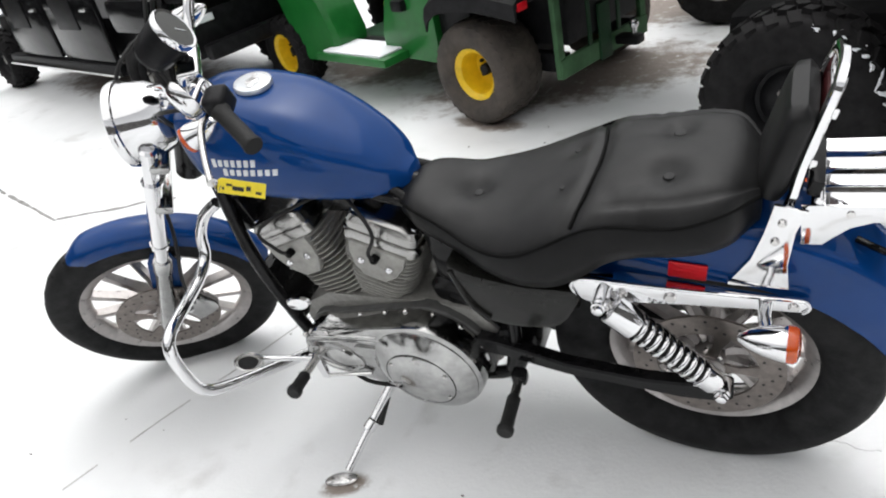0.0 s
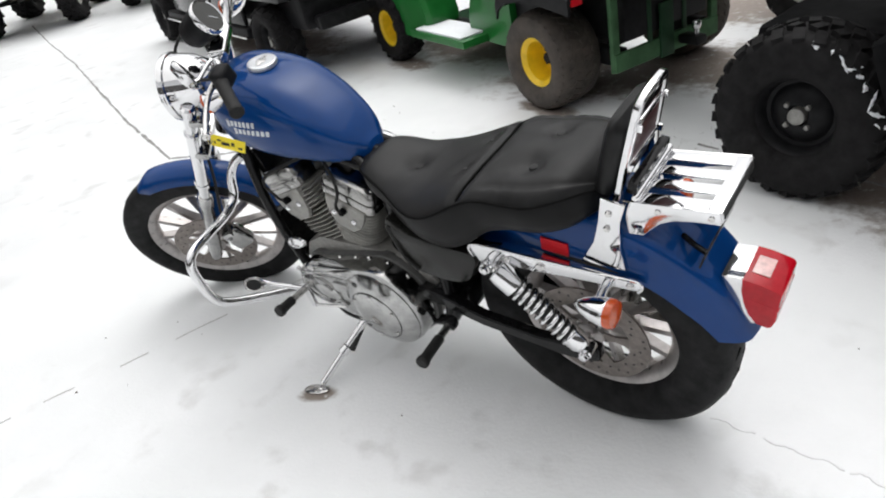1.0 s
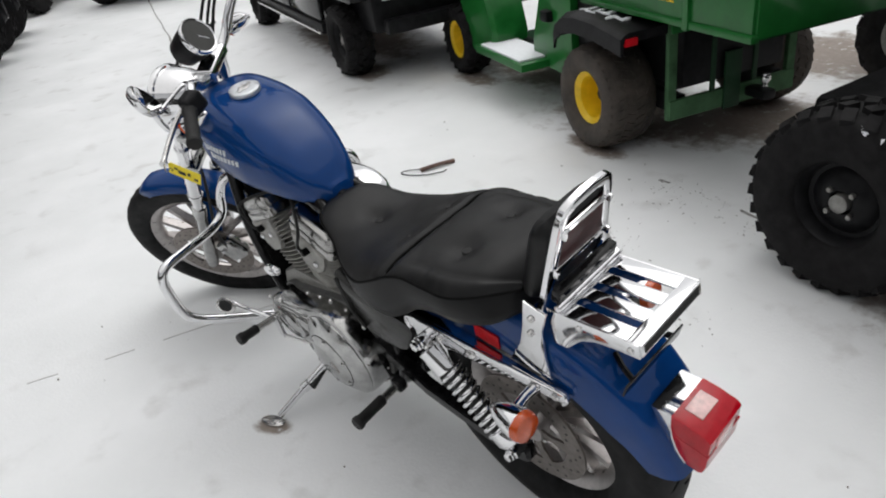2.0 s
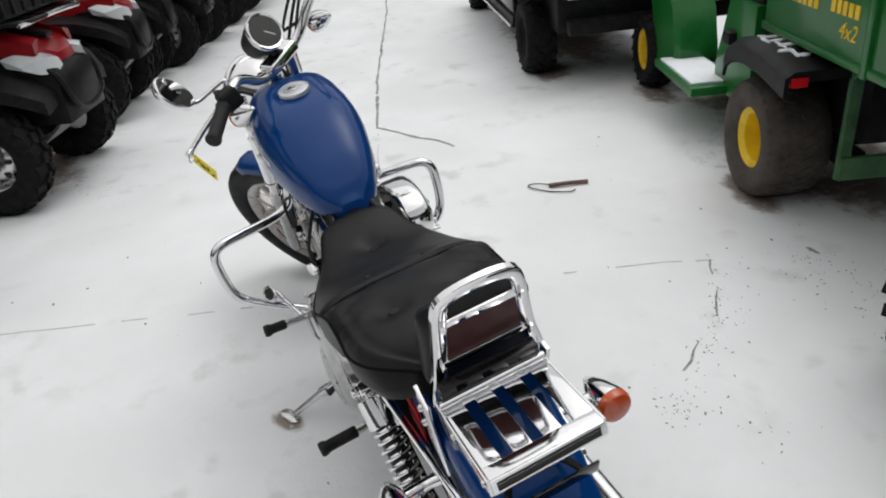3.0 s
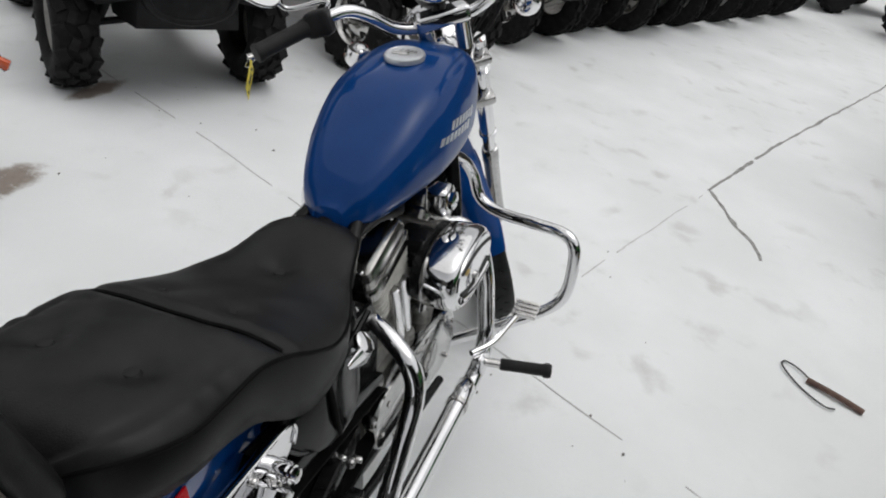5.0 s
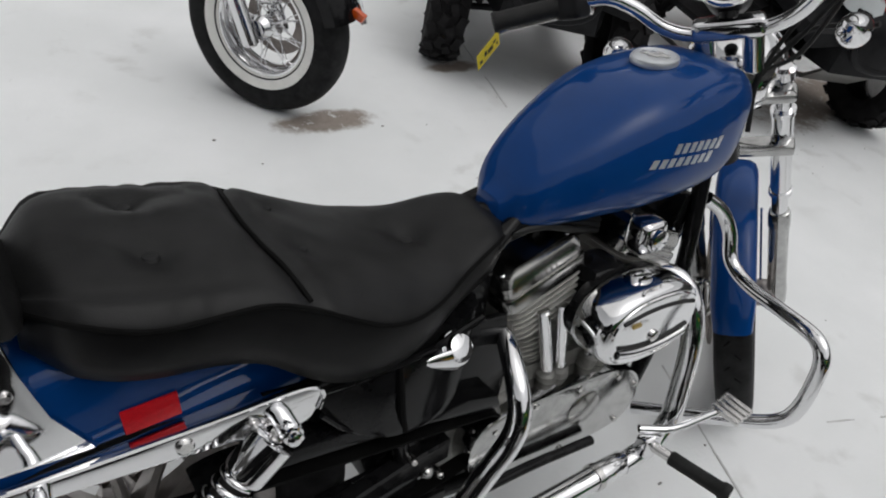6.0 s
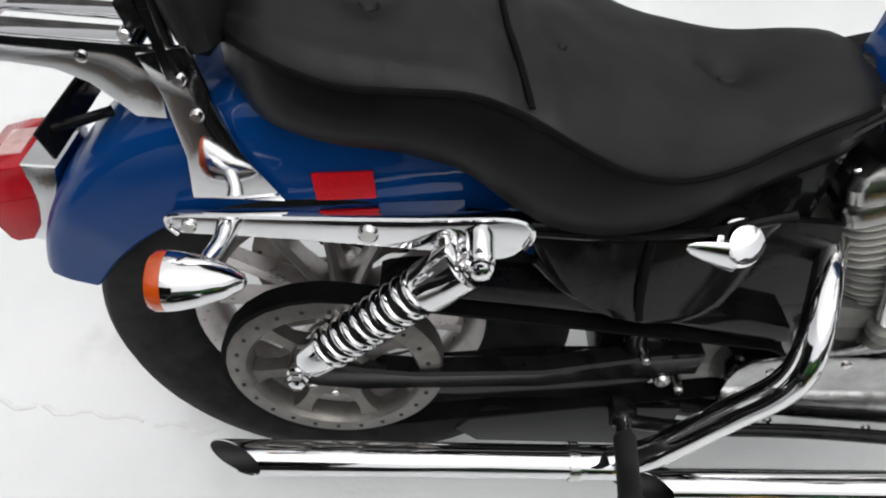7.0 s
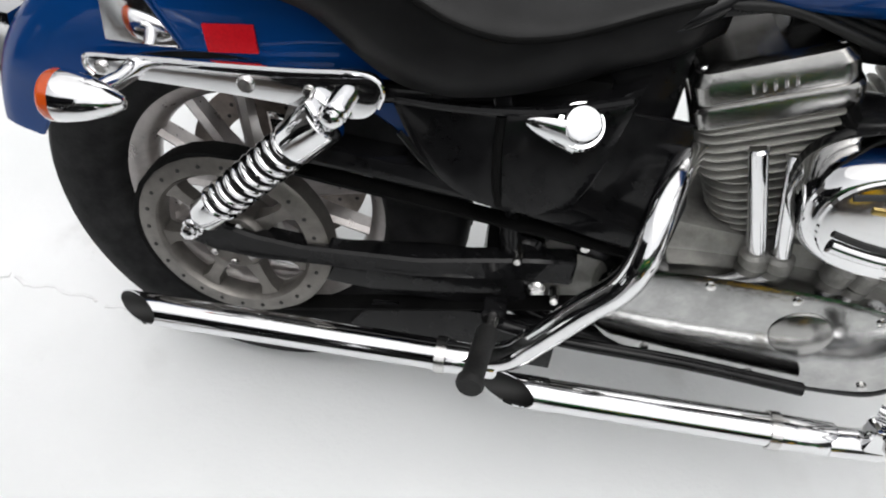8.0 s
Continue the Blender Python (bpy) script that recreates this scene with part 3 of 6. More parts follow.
for z, x, w in ((0.852, 0.888, 0.061), (0.768, 0.864, 0.072)):
    part("cross_bar", box((0.004, 2 * w, 0.014), pose(x, 0, z, 0, 17, 0), 0.001), CHROME, sissy)
    for s in (-1, 1):
        part("bar_clamp_band", box((0.022, 0.006, 0.016), pose(x, s * (w - 0.001), z, 0, 17, 0), 0.002), CHROME, sissy)
rings = []
for f in [k / 14 for k in range(15)]:
    t = f * 2 - 1
    bulge = max(0.0, 1 - abs(t) ** 7) ** 0.5
    rings.append([((0.029 - 0.004 * f) * bulge * math.copysign(abs(c) ** 0.7, c) - 0.005, 0.094 * math.copysign(abs(s_) ** 0.5, s_) * (0.8 + 0.2 * bulge) * (1 - 0.1 * f), 0.090 * t) for c, s_ in [(math.cos(2 * math.pi * k / 28), math.sin(2 * math.pi * k / 28)) for k in range(28)]])
pad = part("backrest_pad", loft(rings), SEAT, bike, "black padded passenger backrest", m=pose(0.838, 0, 0.783, 0, 17, 0))
part("pad_back_panel", box((0.006, 0.122, 0.10), pose(0.872, 0, 0.808, 0, 17, 0), 0.002), MAROON, pad)

SHIFT = BODY @ Matrix.Translation((0.008, 0, 0.021))
rack_m = pose(0.955, 0, 0.708, 0, -1.5, 0)
rack = part("luggage_rack", box((0.024, 0.17, 0.006), pose(0.073, 0, 0), 0.0015), CHROME, bike, "chrome slotted luggage rack", m=rack_m)
part("front_strip", box((0.020, 0.17, 0.006), pose(-0.075, 0, 0), 0.0015), CHROME, rack, m=rack_m)
for y, w in ((-0.0698, 0.0304), (-0.0225, 0.0275), (0.0225, 0.0275), (0.0698, 0.0304)):
    part("rack_slat", box((0.128, w, 0.0058), pose(-0.002, y, 0), 0.0015), CHROME, rack, m=rack_m)
lip = part("rear_lip", box((0.005, 0.17, 0.026), pose(0.0855, 0, -0.011), 0.0015), CHROME, rack, m=rack_m)
for k in range(3):
    part("lip_groove", box((0.002, 0.155, 0.003), pose(0.0882, 0, -0.005 - 0.006 * k), 0), INK, lip, m=rack_m)
part("rack_mount", box((0.020, 0.160, 0.030), pose(0.876, 0, 0.734, 0, 17, 0), 0.004), BLACK, bike, "black mounting bar under the backrest")
part("rack_mount_rod", rod((0.882, -0.088, 0.716), (0.882, 0.088, 0.716), 0.007, 12), CHROME, bike)
for s in (-1, 1):
    bm = plate([(-0.098, -0.078), (-0.098, 0.003), (0.085, 0.003), (0.085, -0.026), (0.04, -0.026), (0.0, -0.03), (-0.03, -0.042), (-0.052, -0.062), (-0.068, -0.078)], 0.005, pose(0, s * 0.0868, 0), 0.0015)
    flank = part("rack_side", bm, CHROME, rack, m=rack_m)
    for x in (-0.03, 0.07):
        part("rack_bolt", lathe([(0, 0), (0.006, 0), (0.006, 0.003), (0, 0.005)], 12), DULL_CHROME, flank, m=rack_m @ axis_to((x, s * 0.089, -0.013), (x, s, -0.013)))

# seat
SHIFT = BODY @ Matrix.Translation((-0.003, -0.007, 0))
SEAT_ROWS = [  # x, half width, top, seam, low edge
    (0.123, 0.045, 0.7, 0.688, 0.653), (0.144, 0.075, 0.718, 0.697, 0.638), (0.183, 0.092, 0.717, 0.69, 0.623), (0.222, 0.103, 0.702, 0.677, 0.612), (0.26, 0.118, 0.694, 0.665, 0.601), (0.299, 0.14, 0.692, 0.658, 0.59),
    (0.357, 0.164, 0.699, 0.656, 0.58), (0.414, 0.175, 0.717, 0.668, 0.575), (0.472, 0.174, 0.74, 0.697, 0.579), (0.52, 0.168, 0.758, 0.724, 0.604), (0.571, 0.162, 0.773, 0.74, 0.644),
    (0.633, 0.161, 0.786, 0.738, 0.66), (0.695, 0.162, 0.793, 0.739, 0.664), (0.748, 0.15, 0.792, 0.752, 0.671), (0.78, 0.13, 0.787, 0.757, 0.678), (0.798, 0.101, 0.774, 0.748, 0.684), (0.81, 0.055, 0.752, 0.734, 0.69)]


def seat_row(x):
    return [float(np.interp(x, [r[0] for r in SEAT_ROWS], [r[k] for r in SEAT_ROWS])) for k in range(1, 5)]


xs = [0.123 + 0.687 * k / 60 for k in range(61)]
smoothed = []
for x in xs:
    near = [seat_row(min(0.810, max(0.123, x + d))) for d in (-0.02, -0.01, 0, 0.01, 0.02)]
    smoothed.append([sum(r[k] for r in near) / 5 for k in range(4)])
BUTTONS = [(0.281, 0.0, 0.017), (0.482, -0.058, 0.007), (0.482, 0.058, 0.007), (0.671, -0.062, 0.018), (0.671, 0.062, 0.018)]


def seat_top(x, y, w, zt, zs):
    u = min(1, abs(y) / w)
    z = zs + (zt - zs) * (1 - u**2.6) ** 0.62
    for bx, by, depth in BUTTONS:
        d = math.hypot(x - bx, y - by)
        z -= depth * math.exp(-((d / 0.028) ** 2)) + 0.25 * depth * math.exp(-((d / 0.07) ** 2))
    z -= 0.012 * math.exp(-(((x - 0.541 + 0.022 * (y / 0.15) ** 2) / 0.012) ** 2)) * (1 if u < 0.99 else 0.4)
    z -= 0.004 * math.exp(-(((x - 0.575 - 0.5 * (abs(y) - 0.10)) / 0.007) ** 2)) * max(0.0, 1 - abs(abs(y) - 0.11) / 0.05)
    z -= 0.004 * math.exp(-(((x - 0.62 - 0.3 * (abs(y) - 0.10)) / 0.006) ** 2)) * max(0.0, 1 - abs(abs(y) - 0.115) / 0.035)
    if x > 0.555:
        z -= 0.0035 * math.exp(-(((u - 0.80) / 0.035) ** 2)) * min(1.0, (x - 0.555) / 0.03)
        z += 0.0022 * math.exp(-(((u - 0.90) / 0.05) ** 2)) * min(1.0, (x - 0.555) / 0.03)
    for k, cx in enumerate((0.585, 0.625, 0.662, 0.70, 0.735)):
        z -= 0.004 * math.exp(-(((x - cx - 0.02 * (abs(y) - 0.1)) / 0.005) ** 2)) * max(0.0, 1 - abs(u - 0.93) / 0.12)
        z += 0.0012 * math.exp(-(((x - cx - 0.018) / 0.012) ** 2)) * max(0.0, 1 - abs(u - 0.9) / 0.1)
    pull = math.atan2(y, x - 0.281)
    z -= 0.0035 * max(0.0, math.cos(3 * pull + 0.6)) ** 6 * max(0.0, 1 - math.hypot(x - 0.281, y) / 0.075)
    for by in (-0.062, 0.062):
        pull = math.atan2(y - by, x - 0.671)
        z -= 0.0045 * max(0.0, math.cos(2.5 * pull + 1.1)) ** 8 * max(0.0, 1 - math.hypot(x - 0.671, y - by) / 0.085)
    return z + 0.0014 * noise.noise((x * 26, y * 26, 3.0)) + 0.004 * noise.noise((x * 9, y * 13, 1.0))


top_rings, side_rings, seam_line = [], [], {-1: [], 1: []}
for x, (w, zt, zs, zl) in zip(xs, smoothed):
    top_rings.append([(x, y * w, seat_top(x, y * w, w, zt, zs)) for y in [math.sin(math.pi / 2 * (k / 20 - 1)) for k in range(41)]])
    ring = [(x, -w * 0.99, zs - 0.001), (x, -w * 1.012, zs - 0.2 * (zs - zl)), (x, -w * 1.0, zs - 0.6 * (zs - zl)), (x, -w * 0.93, zl + 0.004), (x, -w * 0.88, zl), (x, w * 0.88, zl), (x, w * 0.93, zl + 0.004), (x, w * 1.0, zs - 0.6 * (zs - zl)), (x, w * 1.012, zs - 0.2 * (zs - zl)), (x, w * 0.99, zs - 0.001)]
    side_rings.append(ring)
    for s in (-1, 1):
        seam_line[s].append((x, s * w * 1.0, zs))
seat = part("seat", loft(side_rings), SEAT_SIDE, bike, "black vinyl two-up seat with button tufts and piping", smooth=60)
part("cushion", loft(top_rings, cap=False, closed=False), SEAT, seat, smooth=75)
for s in (-1, 1):
    part("piping", tube(seam_line[s], 0.0034, 8, 1), PIPING, seat)
cross = []
for k in range(25):
    y = -0.157 + 0.314 * k / 24
    x = 0.541 - 0.022 * (y / 0.15) ** 2
    w, zt, zs, zl = [np.interp(x, xs, [r[j] for r in smoothed]) for j in range(4)]
    cross.append((x, y * 0.985, seat_top(x, y, w, zt, zs) + 0.004))
part("cross_welt", tube(cross, 0.0036, 8, 1), PIPING, seat)
for bx, by, depth in BUTTONS:
    w, zt, zs, zl = [np.interp(bx, xs, [r[j] for r in smoothed]) for j in range(4)]
    k = 1.0 if depth > 0.01 else 0.5
    part("button", lathe([(0, -0.004 * k), (0.010 * k, -0.004 * k), (0.0115 * k, 0.0), (0.009 * k, 0.004 * k), (0, 0.0055 * k)], 18), SEAT, seat, m=Matrix.Translation((bx, by, seat_top(bx, by, w, zt, zs) + 0.001)))

# fuel tank
SHIFT = BODY
TANK_ROWS = [  # x, half width, top, widest height, bottom
    (-0.383, 0.051, 0.903, 0.861, 0.794), (-0.372, 0.081, 0.922, 0.856, 0.764), (-0.348, 0.105, 0.938, 0.847, 0.742), (-0.297, 0.124, 0.949, 0.831, 0.728), (-0.237, 0.131, 0.947, 0.814, 0.721),
    (-0.167, 0.134, 0.937, 0.802, 0.713), (-0.097, 0.131, 0.92, 0.79, 0.708), (-0.037, 0.119, 0.892, 0.781, 0.702), (0.013, 0.107, 0.859, 0.77, 0.696), (0.064, 0.088, 0.823, 0.754, 0.69),
    (0.104, 0.069, 0.782, 0.739, 0.686), (0.126, 0.045, 0.75, 0.723, 0.684), (0.137, 0.02, 0.729, 0.708, 0.684)]


def tank_ring(x):
    near = [[np.interp(min(0.137, max(-0.383, x + d)), [r[0] for r in TANK_ROWS], [r[k] for r in TANK_ROWS]) for k in range(1, 5)] for d in (-0.012, 0, 0.012)]
    w, zt, zm, zb = [float(sum(r[k] for r in near) / 3) for k in range(4)]
    ring = []
    for k in range(48):
        a = 2 * math.pi * k / 48
        c, s = math.cos(a), math.sin(a)
        if s >= 0:
            y, z = math.copysign(abs(c) ** 0.58, c), zm + (zt - zm) * s**0.70
        else:
            y, z = math.copysign(abs(c) ** 0.42, c), zm + (zm - zb) * math.copysign(abs(s) ** 0.75, s)
        ring.append((x, w * y + 0.005, z))
    return ring


tank_xs = [-0.383 + 0.52 * (0.5 - 0.5 * math.cos(math.pi * k / 44)) for k in range(45)]
bm = loft([tank_ring(x) for x in tank_xs])
tank_shape = bm.copy()
tank = part("fuel_tank", bm, BLUE, bike, "glossy cobalt blue teardrop fuel tank", smooth=60)
cap_m = pose(-0.178, 0.008, 0.934, 0, 9, 0)
cap = part("fuel_cap", lathe([(0, -0.006), (0.037, -0.006), (0.0375, 0.003), (0.0405, 0.004), (0.0415, 0.010), (0.0395, 0.015), (0.034, 0.0165), (0.033, 0.0155), (0, 0.0165)], 48), SILVER, tank, "round chrome fuel cap with emblem", m=cap_m)
part("cap_emblem", box((0.012, 0.05, 0.002), cap_m @ pose(0, 0, 0.0170, 0, 0, 20), 0.0008), DULL_CHROME, cap)
part("cap_emblem", box((0.026, 0.02, 0.002), cap_m @ pose(0, 0, 0.0170, 0, 0, 20), 0.0008), DULL_CHROME, cap)
from mathutils.bvhtree import BVHTree
tank_shape.normal_update()
tree = BVHTree.FromBMesh(tank_shape)


def on_tank(x, z, s):
    hit = tree.ray_cast(Vector((x, s * 0.4, z)), Vector((0, -s, 0)))
    return hit[0] if hit[0] is not None else Vector((x, s * 0.13, z))


# badge: two rows of plain slanted bars
for s in (-1, 1):
    rows = ((0.834, -0.258, 7, 0.0178, 0.0185), (0.811, -0.238, 8, 0.0188, 0.0165))
    badge = None
    for z0, x0, count, step, tall in rows:
        x0 = x0 if s < 0 else x0 + 0.02
        for k in range(count):
            x = x0 + k * step
            h = tall * (1.15 if k == 0 else 0.92)
            corners = []
            for i in range(4):
                u, v = (0, 1, 1, 0)[i], (0, 0, 1, 1)[i]
                slant = 0.006 * v * s * -1
                p = on_tank(x + u * step * 0.62 + slant, z0 - h / 2 + v * h, s)
                corners.append(p)
            own = bmesh.new()
            lo = [own.verts.new(p - Vector((0, s * 0.001, 0))) for p in corners]
            hi = [own.verts.new(p + Vector((0, s * 0.0012, 0.0003))) for p in corners]
            own.faces.new(hi)
            for i in range(4):
                own.faces.new((lo[i], lo[(i + 1) % 4], hi[(i + 1) % 4], hi[i]))
            if badge is None:
                badge = part("tank_badge", own, SILVER, tank, "silver maker's badge bars on the tank", smooth=0)
            else:
                part("badge_bar", own, SILVER, badge, smooth=0)
tank_shape.free()

# frame
for s in (-1, 1):
    part("frame_downtube", tube([(-0.375, s * 0.03, 0.80), (-0.37, s * 0.05, 0.70), (-0.345, s * 0.085, 0.50), (-0.30, s * 0.09, 0.28), (-0.26, s * 0.088, 0.185), (-0.18, s * 0.088, 0.16), (0.1, s * 0.09, 0.165), (0.27, s * 0.092, 0.20), (0.33, s * 0.092, 0.30)], 0.0165, 12, 5), BLACK, bike)
    part("frame_rear_tube", tube([(0.10, s * 0.045, 0.71), (0.20, s * 0.075, 0.655), (0.34, s * 0.10, 0.58), (0.48, s * 0.11, 0.55), (0.56, s * 0.105, 0.545)], 0.0145, 12, 4), BLACK, bike)
    part("frame_upright", tube([(0.36, s * 0.098, 0.575), (0.33, s * 0.1, 0.45), (0.31, s * 0.098, 0.32), (0.28, s * 0.095, 0.22)], 0.016, 12, 4), BLACK, bike)
part("frame_backbone", tube([(-0.40, 0, 0.82), (-0.25, 0, 0.79), (0.0, 0, 0.735), (0.15, 0, 0.69)], 0.022, 14, 4), BLACK, bike)
part("steering_head", rod(PIVOT + FORK_UP * 0.50, PIVOT + FORK_UP * 0.66, 0.034, 24), BLACK, bike)
part("wiring_box", box((0.05, 0.1, 0.1), pose(-0.35, 0, 0.62, 0, -10, 0), 0.008), BLACK, bike, "black regulator box behind the front tubes")
part("regulator", box((0.045, 0.17, 0.19), pose(-0.335, 0, 0.37, 0, -8, 0), 0.01), BLACK, bike, "black regulator between the front frame tubes")
part("horn_button", lathe([(0, -0.010), (0.020, -0.008), (0.024, 0), (0.020, 0.008), (0, 0.010)], 24, m=Matrix.Translation((-0.243, -0.118, 0.394)) @ pose(0, 0, 0, 80, 0, 10) @ Matrix.Diagonal((1.45, 0.8, 1, 1))), CHROME, bike)

# engine
CRANK = Vector((-0.076, 0, 0.286))
case_bm = plate([(-0.27, 0.235), (-0.275, 0.31), (-0.245, 0.365), (-0.17, 0.405), (0.03, 0.405), (0.10, 0.41), (0.22, 0.395), (0.27, 0.33), (0.25, 0.22), (0.16, 0.175), (-0.12, 0.165), (-0.23, 0.19)], 0.17, None, 0.012)
engine = part("engine", case_bm, CAST, bike, "grey and polished air-cooled V-twin engine")
rear_case = box((0.20, 0.15, 0.2), pose(0.25, 0, 0.33), 0.02)
part("gearbox", rear_case, BLACK, engine)


def rounded_square(a, b, r, n=5):
    pts = []
    for cx, cy, a0 in ((a - r, b - r, 0), (-a + r, b - r, 90), (-a + r, -b + r, 180), (a - r, -b + r, 270)):
        pts += [(cx + r * math.cos(radians(a0 + 90 * k / n)), cy + r * math.sin(radians(a0 + 90 * k / n))) for k in range(n + 1)]
    return pts


def fin_plate(a, b, r, z, thick):
    pts = rounded_square(a, b, r)
    return loft([[(x * k, y * k, zz) for x, y in pts] for k, zz in ((0.985, z), (1, z + 0.25 * thick), (1, z + 0.75 * thick), (0.985, z + thick))])


for lean_deg, name in ((-22.5, "front_cylinder"), (22.5, "rear_cylinder")):
    m = Matrix.Translation(CRANK) @ Matrix.Rotation(radians(lean_deg), 4, "Y")
    core = lathe([(0, 0.08), (0.060, 0.08), (0.060, 0.255), (0, 0.255)], 32)
    cyl = part(name, core, FIN, engine, "grey finned engine cylinder", m=m)
    for k in range(11):
        z = 0.096 + 0.0134 * k
        a = 0.069 + 0.016 * min(1, k / 6)
        part("cooling_fin", fin_plate(a, a + 0.004, 0.05, z, 0.0038), FIN, cyl, m=m)
    part("head", loft([[(x * k, y * j, z) for x, y in rounded_square(0.07, 0.07, 0.03)] for k, j, z in ((1, 1.1, 0.243), (1.10, 1.2, 0.26), (1.10, 1.2, 0.325))]), FIN, cyl, m=m)
    for k in range(6):
        z = 0.2475 + 0.0128 * k
        part("head_fin", fin_plate(0.091, 0.098, 0.035, z, 0.004), FIN, cyl, m=m)
    # smooth pads with bolts on the left flank of the head
    for x in (-0.034, 0.034):
        part("head_bolt", lathe([(0, 0), (0.009, 0), (0.009, 0.007), (0.006, 0.010), (0, 0.010)], 12), CHROME, cyl, m=m @ Matrix.Translation((x, -0.102, 0.275)) @ Matrix.Rotation(radians(90), 4, "X"))
    part("head_pad", plate([(-0.026, 0.222), (0.026, 0.222), (0.052, 0.25), (0.066, 0.29), (0.068, 0.322), (-0.068, 0.322), (-0.066, 0.29), (-0.052, 0.25)], 0.018, Matrix.Translation((0, -0.095, 0)), 0.005), FIN, cyl, m=m)
    tiers = ((0.95, 0.97, 0.318), (1, 1.0, 0.322), (1, 1.0, 0.343), (0.975, 0.98, 0.348), (0.93, 0.95, 0.3485), (0.93, 0.95, 0.352), (0.955, 0.97, 0.354), (0.95, 0.965, 0.374), (0.86, 0.90, 0.388), (0.62, 0.80, 0.393), (0.58, 0.76, 0.393))
    rocker = loft([[(x * k, y * j, z) for x, y in rounded_square(0.092, 0.098, 0.022)] for k, j, z in tiers])
    cover = part("rocker_cover", rocker, ROCKER, cyl, "satin polished rocker cover", m=m, smooth=25)
    for y in (-0.09, 0.09):
        for k in range(5):
            part("cover_rib", box((0.0045, 0.011, 0.014), pose(-0.022 + 0.011 * k, y, 0.364), 0.0015), ROCKER, cover, m=m)
    for x in (-0.07, 0.07):
        for y in (-0.07, 0.07):
            part("cover_bolt", rod((x, y, 0.372), (x, y, 0.392), 0.0065, 10), CHROME, cover, m=m)
    part("spark_lead", tube([m @ Vector((0, -0.1, 0.30)), m @ Vector((0.0, -0.118, 0.305)), m @ Vector((-0.01, -0.125, 0.33)), m @ Vector((-0.01, -0.115, 0.39)), Vector((-0.03, -0.05, 0.72))], 0.0045, 8, 5), WIRE, cyl)
    part("spark_cap", rod(m @ Vector((0, -0.092, 0.298)), m @ Vector((0, -0.122, 0.302)), 0.010, 12), PIPING, cyl)

# primary cover on the left
hull = [*arc(0.095, 0.262, 0.142, -88, 88, 16), (0.03, 0.392), (-0.06, 0.372), *arc(-0.165, 0.272, 0.082, 78, 250, 10), (-0.05, 0.172), (0.03, 0.135)]
bm = plate(hull, 0.095, Matrix.Translation((0, -0.118, 0)), 0.014)
primary = part("primary_cover", bm, POLISHED, engine, "polished primary drive cover")
hull2 = [(x * 1.035, 0.262 + (z - 0.262) * 1.035) for x, z in hull]
part("case_flange", plate(hull2, 0.032, Matrix.Translation((0, -0.086, 0)), 0.004), FLANGE, primary, "dark grey case flange behind the cover")
left = Matrix.Rotation(radians(90), 4, "X")
derby_m = Matrix.Translation((0.090, -0.165, 0.254)) @ left
part("clutch_boss", lathe([(0, 0.0), (0.134, -0.004), (0.133, 0.003), (0.128, 0.006), (0.094, 0.026), (0.089, 0.027), (0.087, 0.022), (0, 0.022)], 64), POLISHED, primary, m=derby_m)
derby = part("derby_cover", lathe([(0, 0.020), (0.086, 0.020), (0.086, 0.028), (0.082, 0.031), (0.075, 0.0315), (0.07, 0.035), (0.045, 0.040), (0, 0.042)], 56), POLISHED, primary, "round polished clutch cover", m=derby_m)
for k in range(6):
    a = 2 * math.pi * k / 6 + 0.4
    part("derby_screw", lathe([(0, 0), (0.0062, 0), (0.0062, 0.002), (0.004, 0.004), (0, 0.004)], 10), DULL_CHROME, derby, m=derby_m @ Matrix.Translation((0.0785 * math.cos(a), 0.0785 * math.sin(a), 0.0305)))
stator_m = Matrix.Translation((-0.160, -0.165, 0.262)) @ left @ Matrix.Rotation(radians(-14), 4, "Z") @ Matrix.Diagonal((1.3, 0.8, 1, 1))
part("stator_cover", lathe([(0, -0.003), (0.062, -0.003), (0.062, 0.004), (0.054, 0.010), (0.049, 0.0095), (0.046, 0.005), (0.03, 0.010), (0, 0.012)], 44), POLISHED, primary, m=stator_m)
part("inspection_cover", plate(rounded_square(0.035, 0.018, 0.012), 0.012, Matrix.Translation((-0.052, -0.166, 0.300)), 0.003), POLISHED, primary)
for dz in (0.0, -0.016):
    part("cover_ridge", tube([(-0.225, -0.163, 0.322 + dz), (-0.15, -0.1655, 0.337 + dz), (-0.07, -0.1655, 0.349 + dz), (-0.012, -0.164, 0.352 + dz)], 0.0042, 8, 4), POLISHED, primary)
for x, z in ((-0.22, 0.335), (-0.15, 0.352), (-0.075, 0.366), (0.0, 0.384), (0.06, 0.398), (0.13, 0.394), (0.19, 0.362), (0.226, 0.305), (0.228, 0.235), (0.19, 0.16), (-0.23, 0.225)):
    part("cover_screw", lathe([(0, 0), (0.0075, 0), (0.0075, 0.006), (0.005, 0.009), (0, 0.009)], 10), DULL_CHROME, primary, m=Matrix.Translation((x, -0.164 if 0.16 < z < 0.36 and x < 0.2 else -0.108, z)) @ left)

